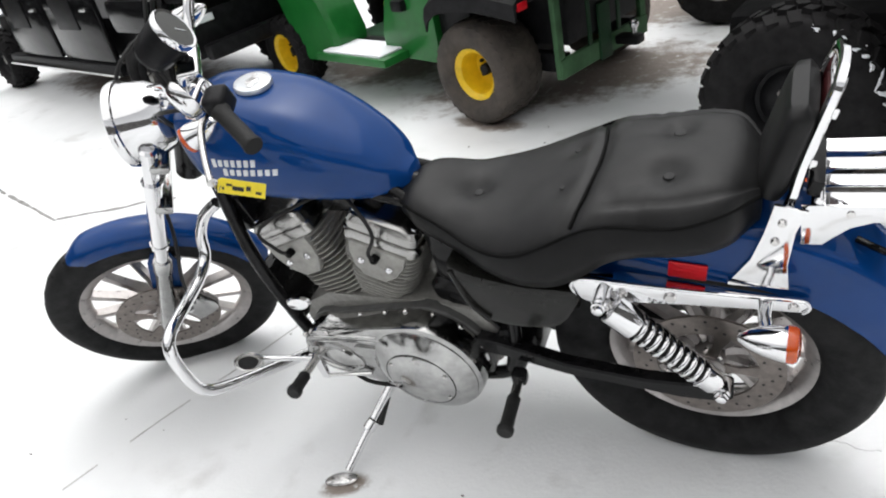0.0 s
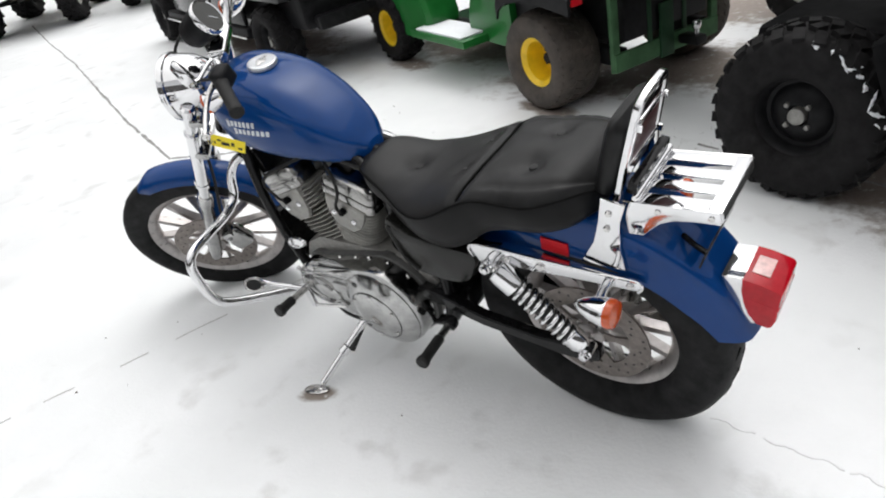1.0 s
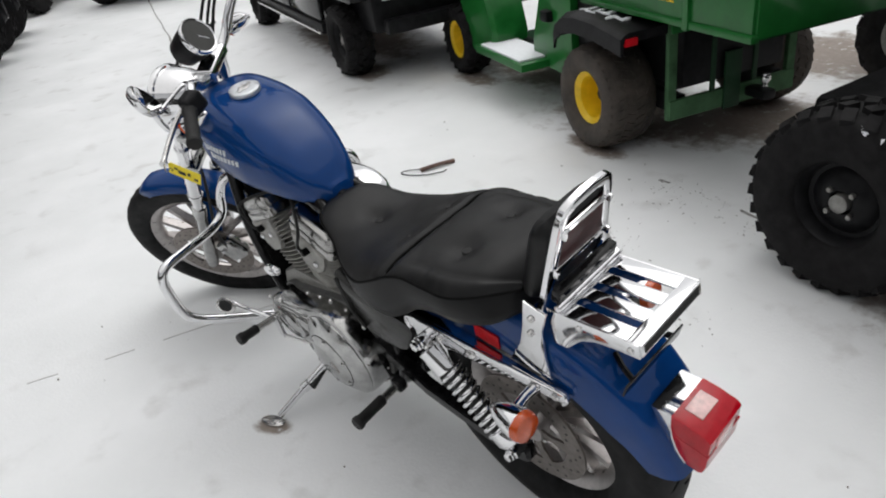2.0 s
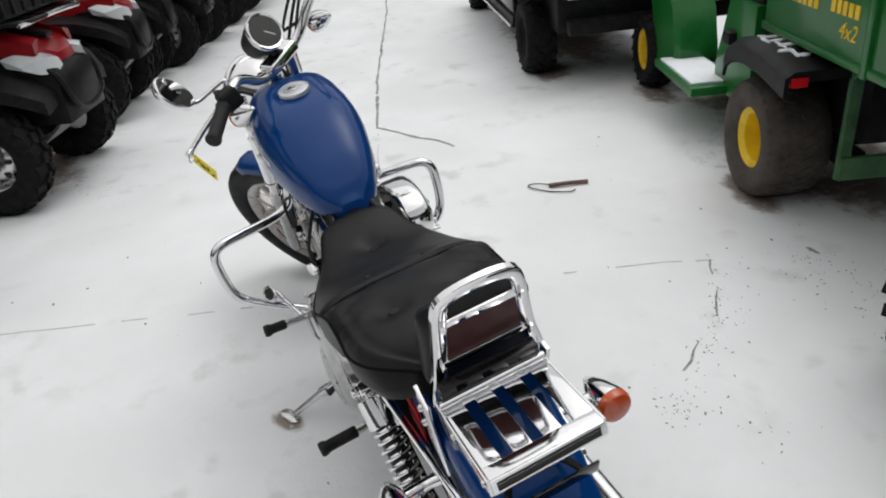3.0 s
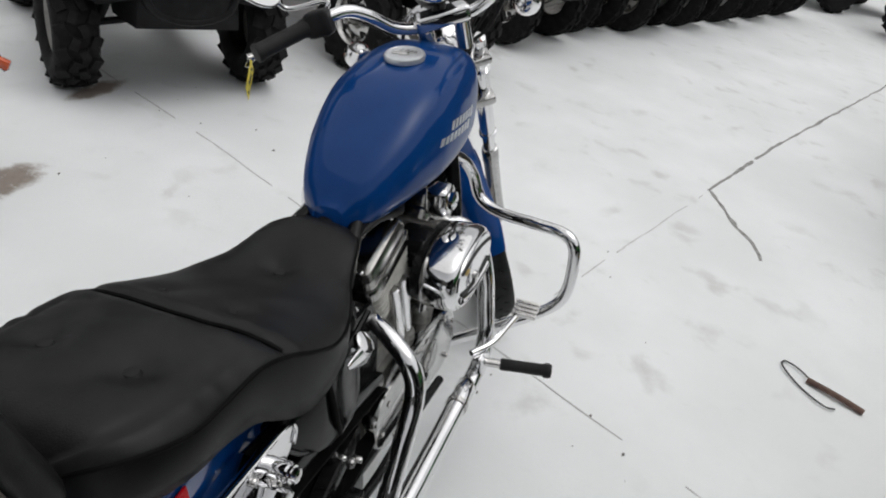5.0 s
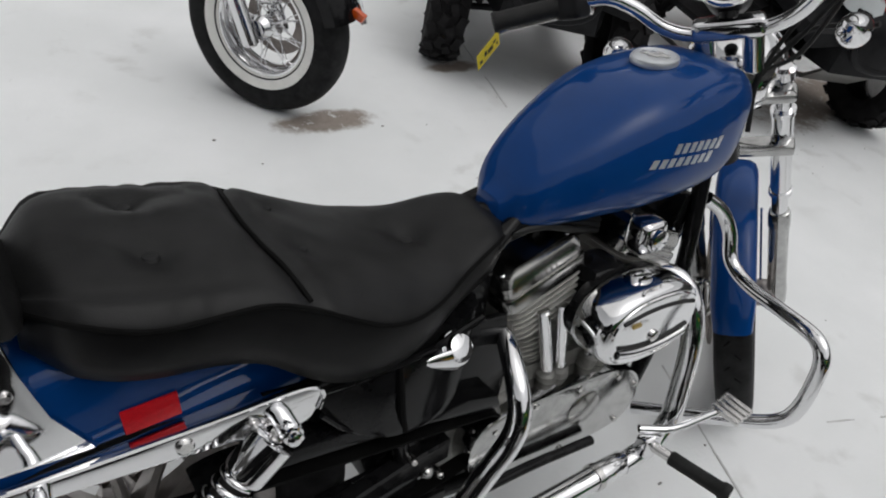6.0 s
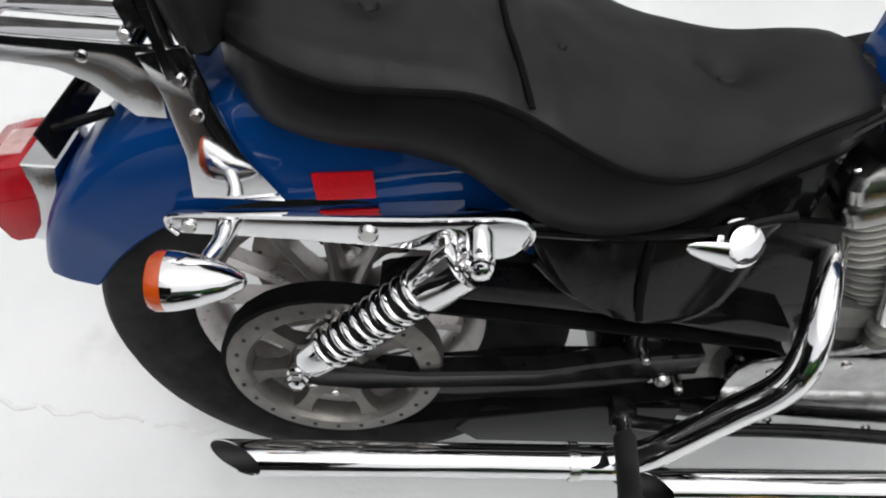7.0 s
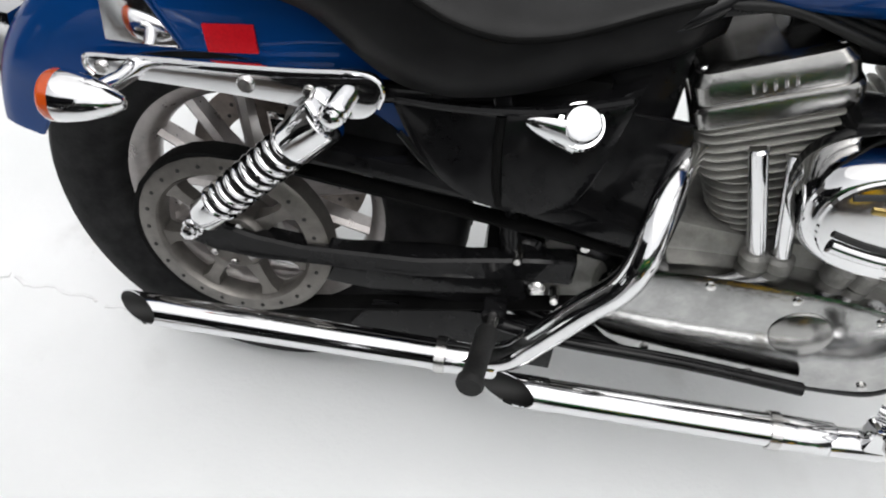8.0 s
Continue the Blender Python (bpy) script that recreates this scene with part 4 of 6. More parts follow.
# right side: gear case, timer cover, pushrod tubes, starter
hull = [(-0.255, 0.25), (-0.245, 0.31), (-0.19, 0.352), (-0.08, 0.368), (0.08, 0.366), (0.17, 0.345), (0.19, 0.28), (0.16, 0.22), (0.06, 0.195), (-0.12, 0.19), (-0.22, 0.205)]
gear = part("gear_case_cover", plate(hull, 0.06, Matrix.Translation((0, 0.105, 0)), 0.012, smooth_steps=3), POLISHED, engine, "polished gear case cover")
right = Matrix.Rotation(radians(-90), 4, "X")
part("timer_cover", lathe([(0, 0), (0.040, 0), (0.040, 0.004), (0.037, 0.006), (0, 0.0065)], 36), ROCKER, gear, m=Matrix.Translation((-0.085, 0.133, 0.295)) @ right)
part("oil_pump", box((0.06, 0.03, 0.04), pose(0.13, 0.118, 0.235), 0.01), BLACK, gear)
for x, z in ((-0.23, 0.30), (-0.17, 0.34), (-0.06, 0.352), (0.05, 0.352), (0.14, 0.33), (0.165, 0.27), (0.1, 0.215), (-0.05, 0.2), (-0.2, 0.215)):
    part("cover_screw", lathe([(0, 0), (0.0065, 0), (0.0065, 0.004), (0, 0.006)], 8), DULL_CHROME, gear, m=Matrix.Translation((x, 0.134, z)) @ right)
for x0, x1 in ((-0.135, -0.20), (-0.105, -0.155), (-0.035, 0.01), (-0.005, 0.055)):
    part("pushrod_tube", rod((x0, 0.095, 0.375), (x1, 0.10, 0.545), 0.0125, 16), CHROME, engine)
    part("tappet_block", rod((x0, 0.095, 0.36), (x0 + 0.12 * (x1 - x0), 0.096, 0.392), 0.019, 16), CAST, engine)
part("starter", rod((0.16, 0.03, 0.43), (0.16, -0.07, 0.43), 0.042, 24), BLACK, engine)
part("carburettor", box((0.08, 0.07, 0.07), pose(-0.06, 0.095, 0.585), 0.015), BLACK, engine)
part("horn_cover", box((0.062, 0.05, 0.066), pose(-0.146, 0.112, 0.660, 0, 0, 0), 0.018, segments=3), CHROME, bike, "chrome coil cover under the tank")
part("ignition_switch", lathe([(0, 0), (0.02, 0), (0.02, 0.01), (0.012, 0.014), (0, 0.014)], 20), CHROME, bike, m=Matrix.Translation((-0.146, 0.135, 0.662)) @ right)

# air cleaner
def oval(k, y):
    pts = []
    for j in range(44):
        a = 2 * math.pi * j / 44
        c, s = math.cos(a), math.sin(a)
        x, z = 0.124 * math.copysign(abs(c) ** 0.8, c), 0.076 * math.copysign(abs(s) ** 0.85, s)
        pts.append((-0.098 + k * x, y, 0.540 + k * z))
    return pts


air = part("air_cleaner", loft([oval(0.9, 0.135), oval(0.97, 0.14), oval(1, 0.150), oval(1, 0.192), oval(0.97, 0.204), oval(0.90, 0.212), oval(0.86, 0.213)]), CHROME, bike, "oval chrome air cleaner cover")
part("cover_insert", loft([oval(0.86, 0.2125), oval(0.84, 0.216), oval(0.78, 0.217)]), CHROME, air)
for z, half, sag in ((0.585, 0.088, 0.012), (0.512, 0.088, -0.014)):
    groove = [(-0.098 + half * (2 * k / 10 - 1), 0.2165, z - sag * (2 * k / 10 - 1) ** 2) for k in range(11)]
    part("insert_groove", tube(groove, 0.0042, 8, 1), INK, air)
part("insert_ridge", tube([(-0.098 + 0.085 * (2 * k / 10 - 1), 0.215, 0.498 + 0.012 * (2 * k / 10 - 1) ** 2) for k in range(11)], 0.009, 10, 1), CHROME, air)
part("insert_label", box((0.020, 0.003, 0.007), pose(-0.043, 0.2185, 0.562), 0.001), BRASS, air)
part("centre_screw", lathe([(0, 0), (0.011, 0), (0.011, 0.004), (0.007, 0.006), (0, 0.006)], 16), DULL_CHROME, air, m=Matrix.Translation((-0.098, 0.217, 0.525)) @ right)
part("backing_plate", loft([oval(0.93, 0.118), oval(0.95, 0.137)]), BLACK, air)

# exhaust
def muffler(start, end, radius, label):
    """A straight pipe cut aslant at its end, with a dark bore and a clamp."""
    a, b = Vector(start), Vector(end)
    length = (b - a).length
    m = axis_to(a, b)
    inv = m.to_3x3().inverted()
    far = inv @ Vector((0, -0.93, -0.35))
    side = Vector((0, 0, 1)).cross(far).normalized()
    far = side.cross(Vector((0, 0, 1)))

    def ring(h, r, cut=0.0):
        out = []
        for k in range(32):
            ang = 2 * math.pi * k / 32
            q = far * math.cos(ang) * r + side * math.sin(ang) * r
            out.append((q.x, q.y, h - cut * (0.5 - 0.5 * math.cos(ang))))
        return out

    cut = 0.080
    rings = [ring(0, radius * 0.85), ring(0.005, radius), ring(0.08, radius), ring(0.083, radius * 0.96), ring(0.2, radius * 0.97), ring(length - 0.08, radius), ring(length, radius, cut), ring(length - 0.001, radius * 0.9, cut)]
    body = part("muffler", loft(rings, cap=False), CHROME, bike, label, m=m)
    part("muffler_bore", loft([ring(length - 0.001, radius * 0.9, cut), ring(length - 0.10, radius * 0.88), ring(length - 0.1, 0.001)], cap=False), INK, body, m=m)
    part("muffler_clamp", lathe([(radius * 0.99, 0.074), (radius * 1.12, 0.074), (radius * 1.12, 0.088), (radius * 0.99, 0.088)], 32, closed=True), DULL_CHROME, body, m=m)
    return body


muffler((0.30, 0.198, 0.197), (0.877, 0.202, 0.174), 0.0235, "chrome slash-cut muffler from the rear cylinder")
muffler((-0.16, 0.208, 0.182), (0.322, 0.212, 0.162), 0.0235, "chrome slash-cut muffler from the front cylinder")
part("rear_exhaust_pipe", tube([(0.100, 0.055, 0.520), (0.125, 0.095, 0.509), (0.142, 0.137, 0.492), (0.153, 0.174, 0.464), (0.160, 0.195, 0.424), (0.174, 0.200, 0.383), (0.21, 0.200, 0.332), (0.253, 0.199, 0.265), (0.287, 0.198, 0.219), (0.340, 0.198, 0.196)], (0.016, 0.017, 0.0185, 0.0195, 0.0198, 0.02, 0.02, 0.02, 0.0205, 0.0212), 22, 6), CHROME, bike, "chrome exhaust pipe with heat shield")
part("front_exhaust_pipe", tube([(-0.25, 0.07, 0.545), (-0.28, 0.12, 0.54), (-0.292, 0.16, 0.50), (-0.293, 0.185, 0.42), (-0.29, 0.197, 0.33), (-0.275, 0.208, 0.25), (-0.23, 0.212, 0.20), (-0.15, 0.212, 0.182)], (0.016, 0.018, 0.02, 0.021, 0.021, 0.021, 0.021, 0.0205), 22, 6), CHROME, bike, "chrome front exhaust pipe")
part("muffler_bracket", tube([(-0.12, 0.15, 0.205), (0.05, 0.15, 0.215), (0.22, 0.155, 0.22), (0.33, 0.155, 0.235)], 0.010, 10, 4), BLACK, bike)
for x, y, z, rr in ((0.266, 0.118, 0.28, 0.012), (0.239, 0.12, 0.264, 0.008), (0.214, 0.10, 0.354, 0.009), (0.30, 0.118, 0.325, 0.007)):
    part("case_bolt", lathe([(0, -0.02), (rr, -0.02), (rr, 0.004), (rr * 0.7, 0.008), (0, 0.008)], 14), DULL_CHROME, bike, m=Matrix.Translation((x, y, z)) @ right)

# battery cover, oil tank
bm = plate([(0.235, 0.60), (0.30, 0.575), (0.40, 0.556), (0.497, 0.553), (0.485, 0.50), (0.45, 0.452), (0.40, 0.436), (0.33, 0.436), (0.28, 0.452), (0.255, 0.50)], 0.06, Matrix.Translation((0, -0.122, 0)), 0.014, smooth_steps=2)
cover = part("battery_cover", bm, SATIN, bike, "satin black battery side cover")
part("cover_ridge", tube([(0.243, -0.150, 0.587), (0.265, -0.153, 0.50), (0.30, -0.153, 0.455)], 0.006, 8, 4), SATIN, cover)
bm = plate([(0.19, 0.60), (0.26, 0.572), (0.36, 0.553), (0.485, 0.546), (0.475, 0.50), (0.43, 0.45), (0.37, 0.420), (0.29, 0.415), (0.24, 0.44), (0.215, 0.50)], 0.07, Matrix.Translation((0, 0.086, 0)), 0.018, smooth_steps=2)
for v in bm.verts:
    if v.co.y > 0.09:
        v.co.y -= 0.16 * (v.co.z - 0.50) + 0.9 * (v.co.x - 0.34) ** 2 - 0.006
oil = part("oil_tank", bm, BLACK, bike, "gloss black oil tank")
part("tank_strap", tube([(0.352, 0.121, 0.545), (0.350, 0.129, 0.50), (0.345, 0.133, 0.455), (0.338, 0.134, 0.425)], 0.006, 8, 4), PIPING, oil, "black rubber strap")
neck = part("filler_neck", lathe([(0, 0), (0.026, 0), (0.030, 0.006), (0.027, 0.013), (0, 0.013)], 28), CHROME, oil, m=axis_to((0.262, 0.122, 0.548), (0.258, 0.156, 0.578)))
wedge = []
for f in [k / 8 for k in range(9)]:
    x, r = 0.322 - 0.058 * f, 0.004 + 0.018 * f ** 0.6
    wedge.append([(x, 0.142 + 0.35 * r * math.cos(a), 0.556 - 0.012 * f + r * math.sin(a)) for a in [2 * math.pi * k / 16 for k in range(16)]])
part("neck_shoulder", loft(wedge), CHROME, neck)
part("filler_cap", lathe([(0, 0), (0.022, 0), (0.023, 0.008), (0.020, 0.014), (0.012, 0.0165), (0, 0.017)], 28), CHROME, oil, m=axis_to((0.2605, 0.131, 0.556), (0.2565, 0.165, 0.586)))
part("lower_bead", tube([(0.245, 0.119, 0.44), (0.29, 0.121, 0.421), (0.37, 0.121, 0.426), (0.43, 0.121, 0.455), (0.474, 0.119, 0.50)], 0.0045, 8, 5), BLACK, oil)
part("tank_trim", tube([(0.21, 0.122, 0.592), (0.30, 0.124, 0.563), (0.40, 0.124, 0.550), (0.48, 0.122, 0.548)], 0.006, 8, 4), BLACK, oil)
# Added black plate standing in for the shadow between tyre and muffler.
part("lower_guard_fill", plate([(0.22, 0.115), (0.50, 0.105), (0.535, 0.135), (0.50, 0.19), (0.36, 0.21), (0.22, 0.215)], 0.008, Matrix.Translation((0, 0.118, 0)), 0.002), BLACK, bike, "black filler plate for the dark area below the belt")
# Added black plate that keeps the gap before the oil tank dark.
part("oil_tank_gap_fill", plate([(0.11, 0.315), (0.22, 0.33), (0.255, 0.42), (0.24, 0.56), (0.13, 0.555), (0.105, 0.44)], 0.012, Matrix.Translation((0, 0.088, 0)), 0.003), BLACK, bike, "black filler plate between oil tank and exhaust pipe")
part("battery_box", box((0.24, 0.17, 0.16), pose(0.35, 0, 0.51), 0.01), PIPING, bike)
# Added black box that closes the gap between seat and engine.
part("seat_gap_fill", box((0.11, 0.13, 0.22), pose(0.20, 0, 0.54), 0.02), BLACK, bike)
part("seat_bracket", box((0.12, 0.14, 0.022), pose(0.095, 0.0, 0.698, 0, 14, 0), 0.008), BLACK, bike)
for k in range(3):
    part("breather_hose", tube([(0.14, 0.03 + 0.016 * k, 0.690), (0.07, 0.045 + 0.014 * k, 0.706 - 0.004 * k), (-0.01, 0.05 + 0.014 * k, 0.690 - 0.006 * k), (-0.09, 0.05, 0.668 - 0.01 * k)], 0.0065, 10, 5), WIRE, bike)
# Added dark filler for the coil and wires beneath the tank.
part("under_tank_fill", box((0.16, 0.09, 0.08), pose(-0.02, 0, 0.675), 0.015), BLACK, bike)
part("inner_fender", box((0.10, 0.16, 0.12), pose(0.37, 0, 0.46, 0, 15, 0), 0.01), PIPING, bike)

# engine guard, one bent bar on each side
for s in (-1, 1):
    pts = [(-0.40, s * 0.045, 0.67), (-0.445, s * 0.06, 0.64), (-0.478, s * 0.075, 0.59), (-0.485, s * 0.095, 0.53), (-0.475, s * 0.15, 0.505), (-0.44, s * 0.25, 0.512), (-0.415, s * 0.325, 0.515), (-0.408, s * 0.354, 0.49),
           (-0.41, s * 0.36, 0.44), (-0.412, s * 0.355, 0.36), (-0.405, s * 0.335, 0.315), (-0.385, s * 0.28, 0.275), (-0.345, s * 0.17, 0.215), (-0.315, s * 0.09, 0.175)]
    pts = [(x - 0.012, y * 1.03, z - 0.016) for x, y, z in pts]
    part("engine_guard", tube(pts, 0.0148, 16, 5), CHROME, bike, "bent chrome engine guard bar")

# foot controls
def peg(a, b, name, label, bare=0.28):
    a, b = Vector(a), Vector(b)
    d = b - a
    mount = part(name, rod(a, a + (bare + 0.02) * d, 0.011, 12), DULL_CHROME, bike, label)
    part("peg_rubber", lathe([(0, bare), (0.0125, bare), (0.0150, bare + 0.02), (0.0145, 0.5 * bare + 0.4), (0.0150, 0.88), (0.0185, 0.91), (0.0185, 0.97), (0.016, 1.0), (0, 1.0)], 16, m=axis_to(a, b) @ Matrix.Diagonal((1, 1, d.length, 1))), GRIP, mount)
    part("peg_bracket", box((0.05, 0.03, 0.045) if "rider" in label else (0.034, 0.03, 0.034), Matrix.Translation(a), 0.008), CHROME if "rider" in label else BLACK, mount)


peg((0.318, -0.14, 0.25), (0.333, -0.294, 0.257), "passenger_peg", "black rubber passenger foot peg", 0.38)
peg((0.318, 0.15, 0.25), (0.333, 0.294, 0.257), "passenger_peg", "black rubber passenger foot peg")
peg((-0.20, -0.15, 0.275), (-0.182, -0.317, 0.301), "rider_peg", "black rubber rider foot peg", 0.62)
peg((-0.205, 0.22, 0.222), (-0.249, 0.383, 0.216), "rider_peg", "black rubber rider foot peg")
shift = part("shift_lever", tube([(-0.20, -0.20, 0.285), (-0.25, -0.215, 0.295), (-0.31, -0.23, 0.30), (-0.345, -0.24, 0.315)], 0.0075, 10, 4), CHROME, bike, "chrome shift lever with oval toe pad")
pad_m = Matrix.Translation((-0.345, -0.262, 0.318)) @ pose(0, 0, 0, 62, 0, 20)
toe = part("toe_pad", lathe([(0, -0.008), (0.019, -0.007), (0.022, 0), (0.020, 0.006), (0.016, 0.007), (0.015, 0.005), (0, 0.005)], 28, m=pad_m @ Matrix.Diagonal((1.9, 1.15, 0.8, 1))), DULL_CHROME, shift)
part("pad_rubber", lathe([(0, 0.004), (0.0145, 0.004), (0.014, 0.0065), (0, 0.0075)], 24, m=pad_m @ Matrix.Diagonal((1.9, 1.15, 0.8, 1))), GRIP, toe)
part("shift_rod", rod((-0.20, -0.19, 0.205), (-0.07, -0.17, 0.215), 0.0045, 8), DULL_CHROME, bike)
part("shift_arm", plate([(-0.21, 0.20), (-0.19, 0.20), (-0.185, 0.29), (-0.215, 0.29)], 0.012, Matrix.Translation((0, -0.19, 0)), 0.003), CHROME, bike)
brake = part("brake_pedal", tube([(-0.19, 0.20, 0.25), (-0.25, 0.235, 0.255), (-0.31, 0.26, 0.285), (-0.345, 0.275, 0.305)], 0.008, 10, 4), CHROME, bike, "chrome brake pedal with ribbed pad")
for k in range(4):
    part("pedal_rib", box((0.009, 0.06, 0.012), pose(-0.325 - 0.0125 * k, 0.285, 0.303 + 0.004 * k, 0, 15, 0), 0.002), DULL_CHROME, brake)

# side stand, its foot on the ground
SHIFT = None
stand = part("side_stand", tube([(0.0, -0.105, 0.20), (-0.008, -0.15, 0.18), (-0.045, -0.25, 0.122), (-0.075, -0.333, 0.073)], (0.016, 0.013, 0.011, 0.010), 12, 4), CHROME, bike, "chrome side stand lowered to the ground")
part("stand_foot", lathe([(0, -0.006), (0.02, -0.005), (0.021, 0.0), (0.018, 0.005), (0, 0.006)], 24, m=Matrix.Translation((-0.088, -0.356, 0.0635)) @ pose(0, 0, 0, -LEAN, 0, 20) @ Matrix.Diagonal((2.1, 1.0, 0.8, 1))), DULL_CHROME, stand)
part("stand_collar", rod((-0.030, -0.218, 0.141), (-0.043, -0.244, 0.126), 0.0165, 14), CHROME, stand)
part("stand_spring", rod((-0.005, -0.13, 0.19), (-0.015, -0.225, 0.13), 0.008, 10), WIRE, stand)
SHIFT = BODY
part("brake_hose_low", tube([(-0.19, -0.13, 0.19), (-0.12, -0.15, 0.15), (-0.02, -0.14, 0.14), (0.06, -0.12, 0.16)], 0.006, 8, 4), WIRE, bike)


# ---- the front end, turned to the left ----
SHIFT = None


def leg(h, y=0.0, ahead=0.0):
    """A point h up the fork from the axle."""
    return FRONT + FORK_UP * h + FORK_AHEAD * ahead + Vector((0, y, 0))


for s in (-1, 1):
    y = s * 0.094
    fork = part("fork_leg", lathe([(0, 0), (0.0175, 0.002), (0.0175, 0.30), (0.0175, 0.70), (0, 0.702)], 28, m=axis_to(leg(0.0, y), leg(1.0, y))), CHROME, bike, "telescopic fork leg with silver slider", m=TURNED)
    part("slider", lathe([(0, -0.045), (0.017, -0.042), (0.023, -0.025), (0.0245, 0.02), (0.0225, 0.06), (0.0222, 0.26), (0.0245, 0.265), (0.0245, 0.30), (0.0225, 0.312), (0.018, 0.315)], 28, m=axis_to(leg(0, y), leg(1, y))), POLISHED, fork, m=TURNED)
    part("fork_cover", lathe([(0.020, 0.37), (0.0245, 0.372), (0.0245, 0.384), (0.0212, 0.387), (0.0212, 0.60), (0.0245, 0.602), (0.0245, 0.612), (0.018, 0.612)], 28, m=axis_to(leg(0, y), leg(1, y))), CHROME, fork, m=TURNED)
    part("fork_cap", lathe([(0, 0.69), (0.021, 0.69), (0.021, 0.71), (0.014, 0.716), (0, 0.716)], 20, m=axis_to(leg(0, y), leg(1, y))), CHROME, fork, m=TURNED)
for h, t in ((0.53, 0.026), (0.665, 0.022)):
    bm = box((0.044, 0.235, t), None, 0.009)
    part("fork_yoke", bm, POLISHED, bike, m=TURNED @ Matrix.Translation(leg(h, 0, -0.02)) @ pose(0, 0, 0, 0, RAKE, 0))

# front fender
rings = []
for k in range(29):
    f = k / 28
    a = radians(107 - 101 * f)
    r = 0.354
    w = 0.049 - 0.016 * max(0, 0.12 - f) / 0.12 - 0.006 * max(0, f - 0.9) / 0.1
    prof = [(-1.0, 0.044), (-0.98, 0.028), (-0.88, 0.014), (-0.6, 0.005), (0, 0), (0.6, 0.005), (0.88, 0.014), (0.98, 0.028), (1.0, 0.044)]
    d_end = 0.02 * max(0, 0.1 - f) / 0.1
    outer = [(w * y, r - d - d_end) for y, d in prof]
    inner = [((w - 0.0025) * y, r - 0.0025 - d - d_end) for y, d in prof[::-1]]
    rings.append([(FRONT.x + rr * math.cos(a), y, FRONT.z + rr * math.sin(a)) for y, rr in outer + inner])
ffender = part("front_fender", loft(rings), BLUE, bike, "short glossy blue front fender", m=TURNED)
for s in (-1, 1):
    bm = plate([(-0.035, 0.05), (0.045, 0.05), (0.04, 0.19), (0.02, 0.23), (-0.03, 0.23), (-0.04, 0.19)], 0.005, None, 0.001)
    part("fender_bracket", bm, BLUE, ffender, m=TURNED @ Matrix.Translation(FRONT + Vector((0, s * 0.056, 0))) @ pose(0, 0, 0, 0, RAKE, 0) @ Matrix.Translation((0.0, 0, 0.06)))
caliper = part("brake_caliper", box((0.075, 0.055, 0.10), None, 0.02, segments=3), POLISHED, bike, "polished front brake caliper", m=TURNED @ Matrix.Translation(FRONT + Vector((0.115, -0.085, 0.03))) @ pose(0, 0, 0, 0, -15, 0))
part("caliper_bolt", rod((0.10, -0.11, 0.05), (0.10, -0.122, 0.05), 0.008, 10), CHROME, caliper, m=TURNED @ Matrix.Translation(FRONT))
part("brake_hose", tube([leg(0.05, -0.10, -0.10), leg(0.2, -0.11, -0.05), leg(0.42, -0.07, -0.03), leg(0.6, 0.02, 0.03), leg(0.74, 0.12, 0.06), leg(0.8, 0.24, -0.02)], 0.005, 8, 6), WIRE, bike, m=TURNED)

# headlamp
hl_m = TURNED @ Matrix.Translation((-0.452, 0, 0.930)) @ pose(0, 0, 0, 0, -83, -5) @ Matrix.Scale(1.12, 4)
lamp = part("headlamp", lathe([(0, -0.085), (0.03, -0.082), (0.058, -0.062), (0.074, -0.03), (0.080, 0.0), (0.082, 0.02), (0.087, 0.022), (0.089, 0.028), (0.087, 0.038), (0.080, 0.042), (0, 0.043)], 48), CHROME, bike, "round chrome headlamp", m=hl_m)
part("headlamp_lens", lathe([(0, 0.056), (0.04, 0.053), (0.07, 0.046), (0.0795, 0.0415), (0, 0.0415)], 40), LAMP_GLASS, lamp, m=hl_m)

# handlebar
LEFT_BAR = [(x - 0.028, y, z) for x, y, z in [(-0.112, -0.372, 1.078), (-0.136, -0.32, 1.084), (-0.156, -0.262, 1.091), (-0.180, -0.195, 1.095), (-0.208, -0.15, 1.07), (-0.236, -0.105, 1.03), (-0.250, -0.05, 1.012)]]
face_n = Vector((0.448, 0.880, 0.34)).normalized()
face_long = Vector((0.091, -0.061, 0.080))
face_long = (face_long - face_n * face_long.dot(face_n)).normalized()
face_side = face_long.cross(face_n)
MIRROR_M = Matrix.Translation((-0.017, -0.258, 1.091)) @ Matrix((face_side, face_long, face_n)).transposed().to_4x4() @ Matrix.Scale(0.88, 4)
FLIP = Matrix.Diagonal((1, -1, 1, 1))
MIRROR_RIGHT = TURNED @ FLIP @ TURNED.inverted() @ MIRROR_M @ Matrix.Diagonal((-1, 1, 1, 1))
BARS = TURNED @ Matrix.Translation((-0.028, 0, 0))
bar_pts = LEFT_BAR + [(x, -y, z) for x, y, z in LEFT_BAR[::-1]]
bar = part("handlebar", tube(bar_pts, 0.0128, 16, 5), CHROME, bike, "chrome handlebar turned to the left", m=TURNED)
part("bar_clamp", box((0.05, 0.12, 0.034), pose(-0.251, 0, 1.02, 0, 12, 0), 0.01, segments=3), CHROME, bar, m=BARS)
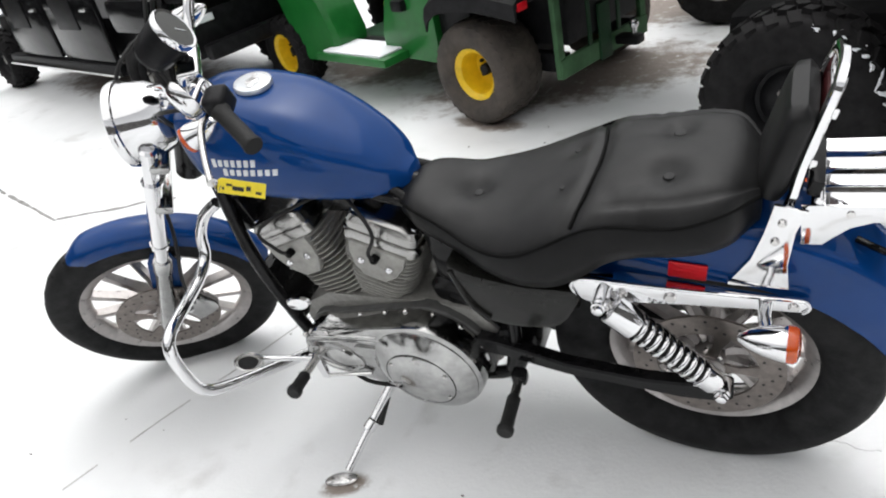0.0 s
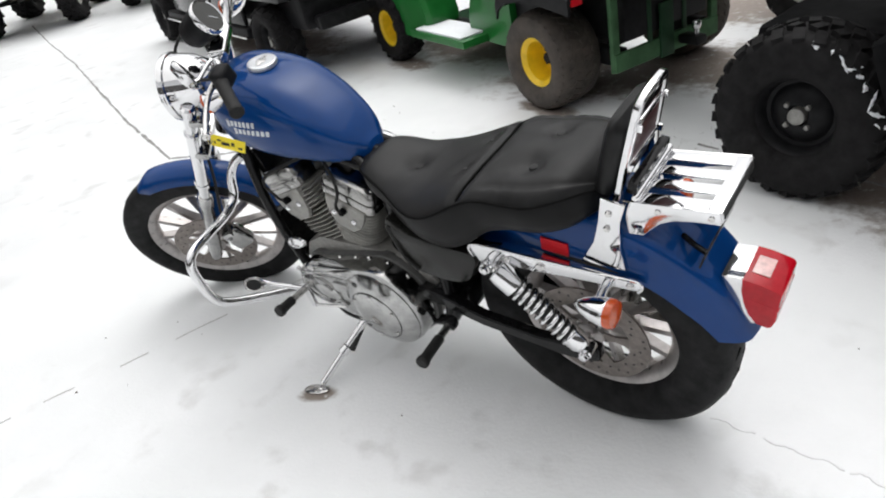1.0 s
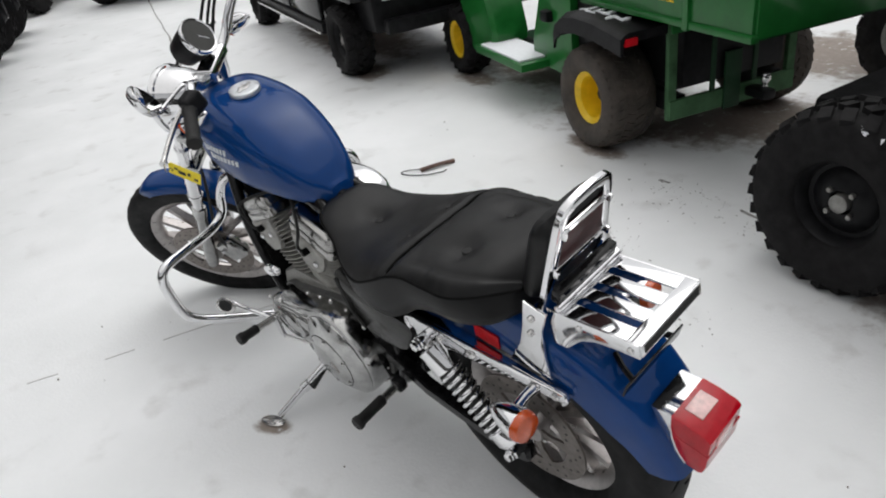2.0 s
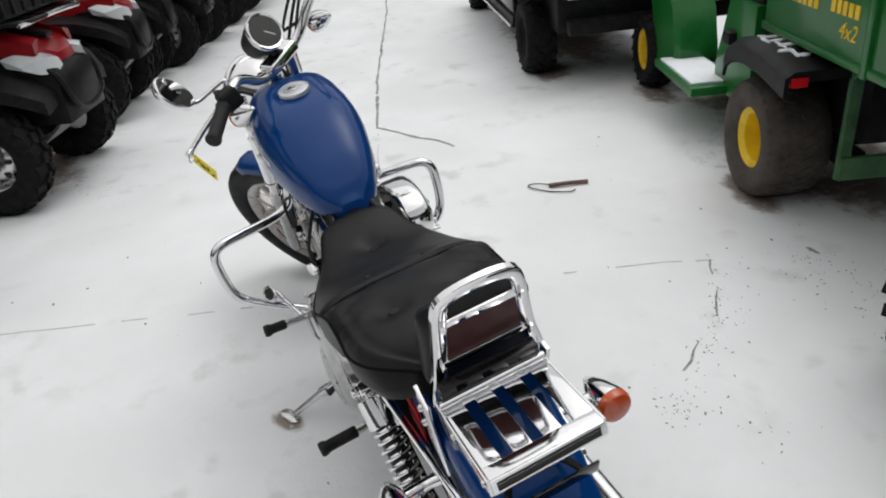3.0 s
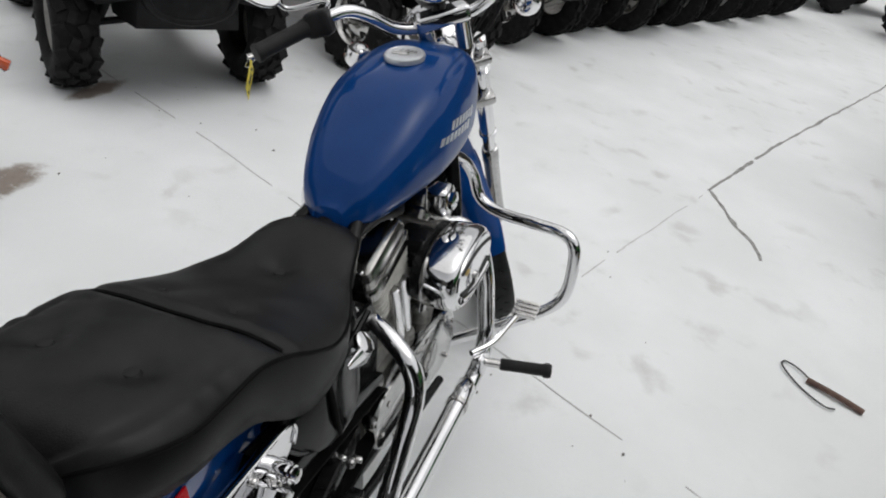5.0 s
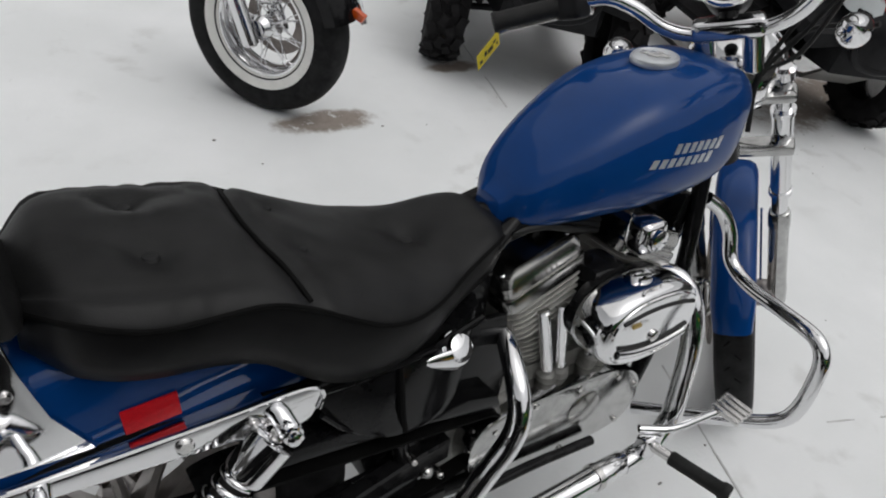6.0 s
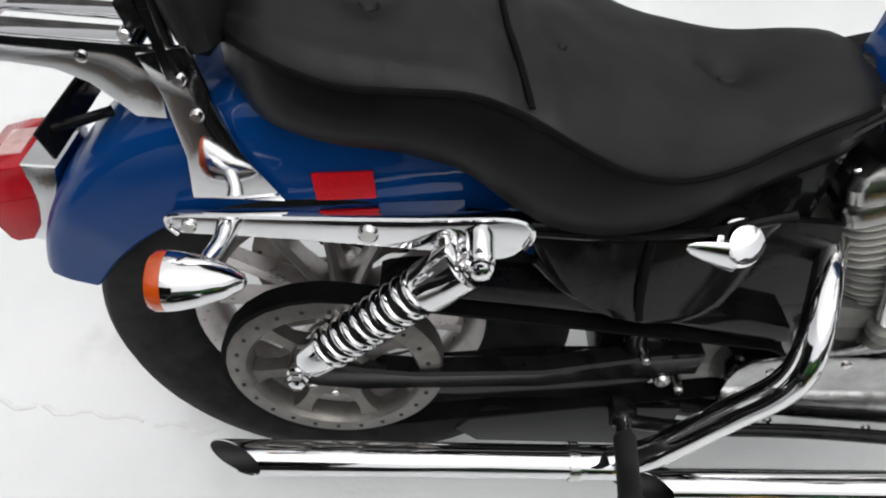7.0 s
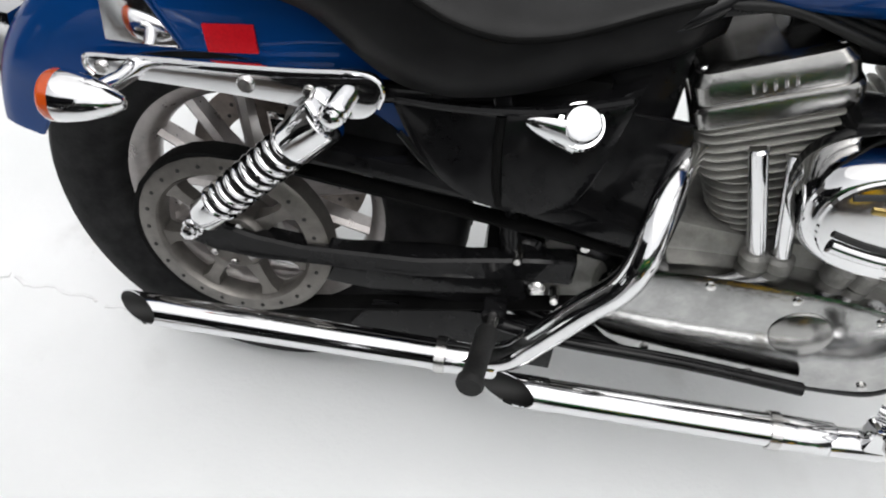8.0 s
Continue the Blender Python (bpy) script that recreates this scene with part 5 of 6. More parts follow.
for s in (-1, 1):
    part("riser", rod((-0.285, s * 0.04, 0.94), (-0.253, s * 0.04, 1.008), 0.018, 18), CHROME, bar, m=BARS)
    part("grip", lathe([(0, 0), (0.0175, 0.001), (0.019, 0.006), (0.0165, 0.014), (0.0165, 0.105), (0.019, 0.112), (0.019, 0.116), (0, 0.117)], 20, m=axis_to((-0.1085, s * 0.38, 1.077), (-0.136, s * 0.32, 1.084))), GRIP, bar, "black ribbed rubber grip", m=BARS)
    part("switch_housing", box((0.046, 0.05, 0.05), pose(-0.158, s * 0.248, 1.09, 0, 0, s * 20), 0.012, segments=3), PLASTIC, bar, m=BARS)
    part("lever_perch", box((0.03, 0.035, 0.03), pose(-0.178, s * 0.235, 1.083, 0, 0, s * 20), 0.008), DULL_CHROME, bar, m=BARS)
    part("control_lever", tube([(-0.185, s * 0.24, 1.08), (-0.205, s * 0.275, 1.075), (-0.21, s * 0.33, 1.068), (-0.207, s * 0.385, 1.062), (-0.203, s * 0.405, 1.06)], (0.009, 0.0075, 0.0065, 0.006, 0.010), 12, 5), DULL_CHROME, bar, "silver control lever", m=BARS)
    shape = [(0.039 * math.copysign(abs(math.cos(t)) ** 0.8, math.cos(t)) * (1 + 0.14 * math.sin(t)), 0.068 * math.copysign(abs(math.sin(t)) ** 0.85, math.sin(t))) for t in [2 * math.pi * k / 40 for k in range(40)]]
    m = MIRROR_M if s < 0 else MIRROR_RIGHT
    part("mirror_stem", tube([BARS @ Vector((-0.166, s * 0.232, 1.105)), BARS @ Vector((-0.170, s * 0.222, 1.125)), m @ Vector((0.004, -0.10, -0.012)), m @ Vector((0, -0.06, -0.010))], 0.005, 10, 5), CHROME, bar)
    part("mirror", loft([[(x * k, y * k, z) for x, y in shape] for k, z in ((0.55, -0.024), (0.85, -0.018), (1.0, -0.004), (1.0, 0.002), (0.96, 0.003))]), CHROME, bar, "oval chrome rear-view mirror", m=m)
    part("mirror_glass", loft([[(x * k, y * k, z) for x, y in shape] for k, z in ((0.94, 0.0025), (0.93, 0.0045))]), MIRROR, bar, m=m)
    mm = axis_to((-0.225, s * 0.19, 1.002), (-0.36, s * 0.20, 0.975)) @ Matrix.Scale(0.92, 4)
    part("turn_signal", lathe([(0, -0.025), (0.008, -0.02), (0.02, 0.0), (0.028, 0.024), (0.031, 0.046), (0.031, 0.056), (0, 0.056)], 28), CHROME, bar, "chrome bullet turn signal", m=BARS @ mm)
    part("signal_lens", lathe([(0, 0.0555), (0.031, 0.0555), (0.031, 0.064), (0.02, 0.072), (0, 0.074)], 28), AMBER, bar, m=BARS @ mm)
for k in range(3):
    part("control_cable", tube([(-0.17, 0.245, 1.075), (-0.26, 0.25 - 0.02 * k, 1.13 - 0.02 * k), (-0.34, 0.12, 1.02 - 0.03 * k), (-0.34, 0.05, 0.92), (-0.33, 0.03, 0.82)], 0.0045, 8, 6), WIRE, bar, m=BARS)
part("clutch_cable", tube([(-0.18, -0.235, 1.078), (-0.28, -0.2, 1.08), (-0.34, -0.09, 0.98), (-0.34, -0.05, 0.86), (-0.33, -0.05, 0.72)], 0.0045, 8, 6), WIRE, bar, m=BARS)

# speedometer
sp_m = TURNED @ Matrix.Translation((-0.268, 0, 1.098)) @ pose(0, 0, 0, 0, 66, 0)
speedo = part("speedometer", lathe([(0, -0.085), (0.03, -0.083), (0.040, -0.07), (0.046, -0.03), (0.0485, 0.012), (0, 0.012)], 40), PLASTIC, bike, "round black speedometer with chrome bezel", m=sp_m)
part("bezel", lathe([(0.0465, 0.0), (0.0505, 0.002), (0.051, 0.012), (0.048, 0.016), (0.0435, 0.0145), (0.0435, 0.011)], 40, closed=True), CHROME, speedo, m=sp_m)
part("dial", lathe([(0, 0.0125), (0.044, 0.0125), (0.044, 0.0135), (0, 0.0137)], 36), GLASS_DARK, speedo, m=sp_m)
part("needle", box((0.03, 0.002, 0.001), pose(0.012, 0.006, 0.0142, 0, 0, 30), 0), SILVER, speedo, m=sp_m)
part("speedo_bracket", tube([(-0.262, 0, 1.075), (-0.255, 0, 1.03)], 0.016, 12, 2), BLACK, speedo, m=BARS)

# paper tag tied to the left lever
tag = thing("price_tag", pose(0, 0, 0, LEAN, 0, 0), "yellow paper tag tied to the clutch lever", "tag")
tip = BARS @ Vector((-0.203, -0.402, 1.056))
tag_m = Matrix.Translation(tip) @ pose(0.036, 0.02, -0.026, 0, 27, 25)
part("tag_card", plate([(-0.042, -0.016), (0.042, -0.016), (0.042, 0.016), (-0.036, 0.016), (-0.042, 0.010)], 0.0012, None, 0), YELLOW, tag, m=tag_m, smooth=0)
for s in (-1, 1):
    for x, z, w, h in ((-0.022, 0.004, 0.010, 0.005), (-0.006, -0.002, 0.020, 0.009), (0.012, 0.001, 0.008, 0.010), (0.030, -0.006, 0.010, 0.006), (-0.032, -0.005, 0.004, 0.006)):
        part("tag_print", box((w, 0.0004, h), pose(x, s * 0.0009, z), 0), INK, tag, m=tag_m, smooth=0)
part("tie_wire", tube([tip + Vector((0, 0, 0.012)), tip + Vector((0.008, -0.008, -0.012)), tag_m @ Vector((-0.036, 0, 0))], 0.0012, 6, 4), DULL_CHROME, tag)


# ---- ground ----
def grid_sheet(x0, x1, y0, y1, nx, ny):
    bm = bmesh.new()
    rows = [[bm.verts.new((x0 + (x1 - x0) * i / nx, y0 + (y1 - y0) * j / ny, 0)) for j in range(ny + 1)] for i in range(nx + 1)]
    for i in range(nx):
        for j in range(ny):
            bm.faces.new((rows[i][j], rows[i + 1][j], rows[i + 1][j + 1], rows[i][j + 1]))
    return bm


ground = part("ground", grid_sheet(-400, 400, -400, 400, 4, 4), SNOW)
tagged(ground, "thin trodden snow over grey concrete slabs", "ground", kind="structure")
JOINT = material("dark_slab_joint", (0.20, 0.19, 0.18), 0.9, 0, 0.5, 30, tint=(0.42, 0.42, 0.41))
PRINT = material("pressed_snow_print", (0.78, 0.785, 0.79), 0.85, 0, 0.10, 30, tint=(0.86, 0.87, 0.88))
FAINT = material("snow_filled_joint", (0.56, 0.56, 0.555), 0.9, 0, 0.3, 20, tint=(0.70, 0.70, 0.70))


def crack(name, pts, width, label, seed, gaps=0.0, wander=0.012, mat=None):
    """A ragged dark line on the ground, broken where snow fills it."""
    rng = random.Random(seed)
    line = []
    for a, b in zip(pts, pts[1:]):
        a, b = Vector((*a, 0)), Vector((*b, 0))
        n = max(2, int((b - a).length / 0.05))
        line += [a.lerp(b, k / n) for k in range(n)]
    line.append(Vector((*pts[-1], 0)))
    bm = bmesh.new()
    rings = []
    for i, q in enumerate(line):
        d = (line[min(len(line) - 1, i + 1)] - line[max(0, i - 1)]).normalized()
        side = Vector((-d.y, d.x, 0))
        off = wander * noise.noise((q.x * 5 + seed, q.y * 5, 0.5)) + 0.3 * wander * noise.noise((q.x * 21, q.y * 21, seed))
        w = width * (0.35 + 1.1 * rng.random() * (0.5 + 0.5 * noise.noise((q.x * 3, q.y * 3, seed + 7))))
        c = q + side * off
        rings.append((c, side * max(0.0008, w / 2)))
    for i in range(len(rings) - 1):
        q = rings[i][0]
        if gaps and noise.noise((q.x * 6.3 + 11 * seed, q.y * 6.3, 2.0)) < gaps * 2 - 1:
            continue
        (a, wa), (b, wb) = rings[i], rings[i + 1]
        lo = [bm.verts.new(v + Vector((0, 0, 0.0005))) for v in (a - wa, a + wa, b + wb, b - wb)]
        hi = [bm.verts.new(v + Vector((0, 0, 0.0025))) for v in (a - wa * 0.7, a + wa * 0.7, b + wb * 0.7, b - wb * 0.7)]
        bm.faces.new(hi)
        for k in range(4):
            bm.faces.new((lo[k], lo[(k + 1) % 4], hi[(k + 1) % 4], hi[k]))
    ob = part(name, bm, mat or (FAINT if width < 0.01 else JOINT), None, smooth=0)
    return tagged(ob, label, "joint", kind="structure")


crack("slab_joint", [(-1.52, -2.55), (-1.147, -1.325), (-0.838, -0.497), (-0.231, 1.149), (-0.16, 1.288)], 0.008, "thin dark joint between snowy slabs", 3, 0.42, 0.006)
crack("slab_joint", [(-10.5, 3.55), (-8.4, 2.80), (-6.45, 2.14), (-3.55, 1.063), (-2.51, 0.724)], 0.026, "dark open joint between snowy slabs", 5, 0.22, 0.010)
crack("slab_joint", [(-2.51, 0.724), (-1.02, 0.235)], 0.008, "thin dark joint between snowy slabs", 6, 0.3, 0.006)
crack("ground_crack", [(-2.51, 0.724), (-2.225, 0.858), (-2.06, 0.93), (-1.907, 0.985)], 0.030, "ragged dark crack in the slab", 8, 0.06, 0.03)
crack("ground_crack", [(-0.165, 1.288), (0.005, 1.15), (0.14, 1.05), (0.268, 0.88), (0.358, 0.735), (0.48, 0.605)], 0.010, "ragged crack with crumbs of dirt", 9, 0.50, 0.05, JOINT)
crack("slab_joint", [(-0.14, 1.70), (0.18, 1.62), (0.54, 1.535), (1.5, 1.28)], 0.030, "gritty joint between snowy slabs", 12, 0.58, 0.04)

zigzag = [(1.50 - 0.02 * k, -0.02 + 0.0016 * k + (0.010 if k % 4 < 2 else 0.0)) for k in range(27)]
crack("tread_print", zigzag, 0.012, "faint tyre tread print pressed in the snow", 17, 0.45, 0.012, PRINT)
crack("ground_crack", [(0.191, -0.188), (0.228, -0.265), (0.25, -0.328)], 0.006, "faint crack in the snow crust", 15, 0.45, 0.01)

# unseen dark ring far round the yard, added to darken reflections and low sky light
BACKDROP = material("unseen_dark_surround", (0.035, 0.036, 0.036), 0.9, 0, 0.6, 0.6, tint=(0.12, 0.115, 0.11))
rings = []
for k in range(97):
    a = 2 * math.pi * (k % 96) / 96
    top = 10.0 + 3.0 * noise.noise((3 * math.cos(a), 3 * math.sin(a), 0.3)) + 1.6 * noise.noise((11 * math.cos(a), 11 * math.sin(a), 1.3))
    rings.append([(r * math.cos(a), r * math.sin(a), h) for r, h in ((30, -0.2), (30, 0.6 * top), (30.5, top), (31.5, top), (32, -0.2))])
tagged(part("backdrop", loft(rings, cap=False), BACKDROP, None), "unseen dark ring that darkens the horizon in reflections", "backdrop", kind="structure")

# small things lying on the snow
rod_thing = thing("iron_bar", pose(-1.062, 1.222, 0.012), "short rusty bar lying on the snow", "bar")
part("bar", tube([(-0.033, -0.088, 0), (0.0, 0.0, 0.004), (0.03, 0.09, 0.0)], 0.0105, 8, 3), WOOD_ROD, rod_thing)
wire_thing = thing("wire_loop", pose(-1.095, 1.12, 0.006), "loop of dark wire lying on the snow", "wire")
part("loop", tube([(0.01, 0.05, 0), (-0.05, -0.01, 0.004), (-0.075, -0.055, 0), (-0.03, -0.065, 0.003), (0.05, -0.01, 0), (0.11, 0.06, 0.003), (0.10, 0.10, 0)], 0.003, 6, 5), WIRE, wire_thing)
CRUMB = material("grey_brown_dirt", (0.17, 0.16, 0.15), 0.9, 0, 0.5, 80)
rng = random.Random(4)
bm = bmesh.new()
for k in range(60):
    x, y = rng.uniform(-1.6, 2.0), rng.uniform(-1.9, 1.9)
    r = rng.uniform(0.0015, 0.005)
    own = bmesh.new()
    bmesh.ops.create_icosphere(own, subdivisions=1, radius=r)
    own.transform(Matrix.Translation((x, y, r * 0.4)) @ Matrix.Diagonal((rng.uniform(0.8, 2.0), rng.uniform(0.6, 1.2), 0.7, 1)))
    joined(bm, own)
for k in range(110):
    f = rng.random()
    x, y = -0.19 + 0.66 * f, 1.31 - 0.71 * f + 0.10 * math.sin(3.1 * f)
    w = 0.010 if rng.random() < 0.75 else 0.06
    r = rng.uniform(0.001, 0.003)
    own = bmesh.new()
    bmesh.ops.create_icosphere(own, subdivisions=1, radius=r)
    own.transform(Matrix.Translation((x + rng.gauss(0, w), y + rng.gauss(0, w), r * 0.3)) @ Matrix.Rotation(rng.uniform(0, 3), 4, "Z") @ Matrix.Diagonal((rng.uniform(0.8, 2.4), rng.uniform(0.6, 1.2), 0.6, 1)))
    joined(bm, own)
for x0, y0, n, w in ((0.45, 0.68, 34, 0.05), (0.62, 0.80, 16, 0.04), (0.16, 1.12, 16, 0.04), (0.10, 1.58, 60, 0.09), (0.5, 1.5, 50, 0.12), (-2.65, -1.0, 30, 0.16)):
    for k in range(n):
        r = rng.uniform(0.001, 0.003)
        own = bmesh.new()
        bmesh.ops.create_icosphere(own, subdivisions=1, radius=r)
        own.transform(Matrix.Translation((x0 + rng.gauss(0, w), y0 + rng.gauss(0, w), r * 0.3)) @ Matrix.Rotation(rng.uniform(0, 3), 4, "Z") @ Matrix.Diagonal((rng.uniform(0.8, 2.6), rng.uniform(0.6, 1.2), 0.6, 1)))
        joined(bm, own)
crumbs = part("dirt_crumbs", bm, CRUMB, None)
tagged(crumbs, "scattered crumbs of dirt on the snow", "dirt", kind="stuff")


# ---- vehicles round about ----
def heading(x, y, fx, fy, size=1.0, narrow=1.0):
    """A vehicle's pose: its x ahead along (fx, fy), its y to its left."""
    return Matrix.Translation((x, y, 0)) @ Matrix.Rotation(math.atan2(fy, fx), 4, "Z") @ Matrix.Diagonal((size, size * narrow, size, 1))


def off_road_wheel(parent, x, y, z, outer, rim, width, tyre_mat, rim_mat, lugs=18, lug_h=0.014, side=1, style="disc"):
    """A fat tyre with lugs on a dished steel wheel; side: 1 where its outer face looks to the left."""
    m = Matrix.Translation((x, y, z)) @ Matrix.Rotation(radians(-90 if side > 0 else 90), 4, "X")
    h = width / 2
    o = outer - lug_h
    prof = [(rim, h * 0.72), (rim + 0.015, h * 0.86), (rim + 0.45 * (o - rim), h * 1.0), (o - 0.03, h * 0.95), (o - 0.008, h * 0.80), (o, h * 0.4), (o, -h * 0.4), (o - 0.008, -h * 0.80), (o - 0.03, -h * 0.95), (rim + 0.45 * (o - rim), -h), (rim + 0.015, -h * 0.86), (rim, -h * 0.72)]
    tyre = part("wheel", lathe(prof, 48, closed=True), tyre_mat, parent, m=m)
    bm = bmesh.new()
    for k in range(lugs):
        for j, (yy, wy) in enumerate(((-0.68, 0.5), (-0.22, 0.36), (0.22, 0.36), (0.68, 0.5))):
            a = 2 * math.pi * (k + 0.5 * (j % 2)) / lugs
            tilt = Matrix.Rotation(a, 4, "Z") @ Matrix.Translation((o + lug_h * 0.3 - (0.012 if abs(yy) > 0.5 else 0), 0, yy * h)) @ Matrix.Rotation(radians(22 if j % 2 else -22), 4, "X") @ Matrix.Rotation(radians(-18 * (1 if yy > 0 else -1) if abs(yy) > 0.5 else 0), 4, "Y")
            box((lug_h * 1.6, 2 * math.pi * o / lugs * 0.52, wy * h), tilt, 0.0, bm)
    tagged(part("tread", bm, tyre_mat, tyre, m=m, smooth=0), kind="stuff")
    dish = lathe([(0, h * 0.30), (0.035, h * 0.32), (0.042, h * 0.45), (0.06, h * 0.45), (rim * 0.62, h * 0.38), (rim * 0.78, h * 0.22), (rim * 0.88, h * 0.25), (rim * 0.95, h * 0.6), (rim + 0.012, h * 0.74), (rim + 0.014, h * 0.66), (rim * 0.9, h * 0.1), (0, h * 0.1)], 40)
    if style == "dish":
        dish.free()
        dish = lathe([(0, -h * 0.05), (rim * 0.45, -h * 0.05), (rim * 0.66, -h * 0.12), (rim * 0.74, -h * 0.1), (rim * 0.80, h * 0.30), (rim * 0.84, h * 0.62), (rim * 0.97, h * 0.72), (rim + 0.012, h * 0.80), (rim + 0.014, h * 0.66), (rim * 0.9, -h * 0.3), (0, -h * 0.3)], 40)
    disc = part("rim", dish, rim_mat, tyre, m=m)
    deep = -0.35 * h if style == "dish" else 0.0
    part("hub_cap", lathe([(0, h * 0.3 + deep), (0.032, h * 0.3 + deep), (0.032, h * 0.58 + deep), (0.025, h * 0.62 + deep), (0, h * 0.62 + deep)], 20), DARK_METAL if rim_mat is YELLOW_RIM else CAST, tyre, m=m)
    for k in range(4):
        a = math.pi / 4 + math.pi / 2 * k
        part("lug_nut", rod((0.055 * math.cos(a), 0.055 * math.sin(a), h * 0.40 + 1.3 * deep), (0.055 * math.cos(a), 0.055 * math.sin(a), h * 0.42 + 0.02 + 1.3 * deep), 0.010, 6), CAST if rim_mat is not YELLOW_RIM else DARK_METAL, tyre, m=m)
    if style == "slots":
        for k in range(8):
            a = 2 * math.pi * k / 8
            part("rim_slot", lathe([(0, 0), (0.018, 0), (0.018, 0.004), (0, 0.004)], 12, m=Matrix.Translation((rim * 0.68 * math.cos(a), rim * 0.68 * math.sin(a), h * 0.38)) @ Matrix.Rotation(a, 4, "Z") @ Matrix.Diagonal((1.2, 0.8, 1, 1))), INK, tyre, m=m)
    return tyre


def panel(name, size, at, mat, parent, turn=(0, 0, 0), bevel=0.015, label=""):
    return part(name, box(size, pose(*at, *turn), bevel), mat, parent, label)


def writing(text, size):
    """Slanted raised letters, reading along x."""
    data = bpy.data.curves.new("lettering", "FONT")
    data.body, data.size, data.extrude, data.shear = text, size, 0.0015, 0.2
    ob = bpy.data.objects.new("lettering", data)
    bm = bmesh.new()
    bm.from_mesh(ob.to_mesh())
    ob.to_mesh_clear()
    bpy.data.objects.remove(ob)
    bpy.data.curves.remove(data)
    return bm


# green utility vehicle
gf = Vector((-0.928, 0.372))
g_rear = Vector((-0.304, 2.302))
gator = thing("utility_vehicle", heading(g_rear.x, g_rear.y, gf.x, gf.y, 0.91), "green utility vehicle with yellow wheels and snow on its step", "utility vehicle")
for s in (-1, 1):
    off_road_wheel(gator, 0.05, 0.48 if s > 0 else -0.56, 0.285, 0.285, 0.138, 0.30, DIRTY_TYRE, YELLOW_RIM, 34, 0.004, s, "dish")
    off_road_wheel(gator, 1.97, s * 0.50, 0.265, 0.265, 0.135, 0.22, BLACK_TYRE, YELLOW_RIM, 18, 0.014, s, "dish")
    arch = [(0.32, 0.30, 0.56), (0.30, 0.30, 0.61), (0.23, 0.30, 0.655), (0.10, 0.30, 0.675), (-0.08, 0.30, 0.672), (-0.24, 0.30, 0.650), (-0.33, 0.30, 0.635)]
    fender = part("rear_fender", loft([[(x, s * 0.34, z - 0.03), (x, s * 0.34, z + 0.015), (x, s * 0.62, z + 0.015), (x, s * 0.66, z - 0.01), (x, s * 0.66, z - 0.09), (x, s * 0.645, z - 0.09), (x, s * 0.64, z - 0.03)] for x, _, z in arch]), PLASTIC, gator, "black plastic rear fender with streaks of snow")
    for k, (x, y, w, d) in enumerate(((0.15, 0.56, 0.09, 0.010), (0.10, 0.53, 0.03, 0.045), (0.05, 0.59, 0.10, 0.009), (0.03, 0.54, 0.025, 0.05), (-0.04, 0.56, 0.12, 0.011), (-0.05, 0.53, 0.03, 0.045), (-0.12, 0.575, 0.025, 0.04), (-0.15, 0.55, 0.09, 0.012), (-0.18, 0.52, 0.03, 0.03))):
        part("fender_snow", loft([[(x + w * (f - 0.5), s * (y + d * j * math.sqrt(max(0.02, 1 - (2 * f - 1) ** 2)) * (1 + 0.3 * math.sin(9 * f + k))), float(np.interp(x + w * (f - 0.5), (-0.24, -0.08, 0.10, 0.23), (0.650, 0.672, 0.675, 0.655))) + (0.021 if h else 0.008)) for j, h in ((-1, 0), (-0.7, 1), (0.7, 1), (1, 0))] for f in [i / 8 for i in range(9)]]), SNOW_CLUMP, fender)
    panel("tail_lamp", (0.03, 0.07, 0.04), (-0.322, s * 0.60, 0.605), REFLECTOR, gator, bevel=0.008)
    base = part("seat_base", plate([(0.46, 0.26), (0.95, 0.28), (0.95, 0.42), (0.80, 0.80), (0.46, 0.80)], 0.06, Matrix.Translation((0, s * 0.42, 0)), 0.01), GREEN, gator)
    step = panel("step", (0.72, 0.30, 0.05), (1.10, s * 0.50, 0.305), GREEN, gator, bevel=0.008)
    panel("step_snow", (0.60, 0.25, 0.016), (1.10, s * 0.505, 0.336), SNOW_CLUMP, step, bevel=0.006)
    part("cowl", loft([[(x0, s * 0.30, z), (x1, s * 0.30, z), (x1, s * 0.53, z), (x1 - 0.03, s * 0.56, z), (x0 + 0.03, s * 0.56, z), (x0, s * 0.53, z)] for x0, x1, z in ((1.36, 1.80, 0.24), (1.32, 1.84, 0.40), (1.40, 1.92, 0.62), (1.56, 2.0, 0.80), (1.62, 2.06, 0.95))]), GREEN, gator, "green moulded front leg shield")
    panel("frame_rail", (2.2, 0.06, 0.10), (0.75, s * 0.30, 0.28), DARK_METAL, gator, bevel=0.008)
    side = panel("box_side", (1.25, 0.03, 0.30), (-0.38, s * 0.50, 0.86), GREEN, gator, bevel=0.006)
    panel("box_rail", (1.29, 0.05, 0.035), (-0.38, s * 0.505, 1.02), GREEN, side, bevel=0.008)
    panel("box_sill", (1.27, 0.04, 0.035), (-0.38, s * 0.505, 0.715), GREEN, side, bevel=0.008)
    panel("box_post", (0.04, 0.05, 0.34), (-0.62, s * 0.507, 0.86), GREEN, side, bevel=0.008)
    for k in range(4):
        panel("lettering_bar", (0.034, 0.004, 0.045), (0.20 - 0.047 * k, s * 0.517, 0.885), YELLOW_RIM, side, bevel=0.001)
    for k in range(5):
        panel("lettering_bar", (0.034, 0.004, 0.045), (-0.02 - 0.047 * k, s * 0.517, 0.885), YELLOW_RIM, side, bevel=0.001)
    for k in range(5):
        panel("lettering_bar", (0.030, 0.004, 0.05), (-0.34 - 0.042 * k, s * 0.517, 0.90), YELLOW_RIM, side, bevel=0.001)
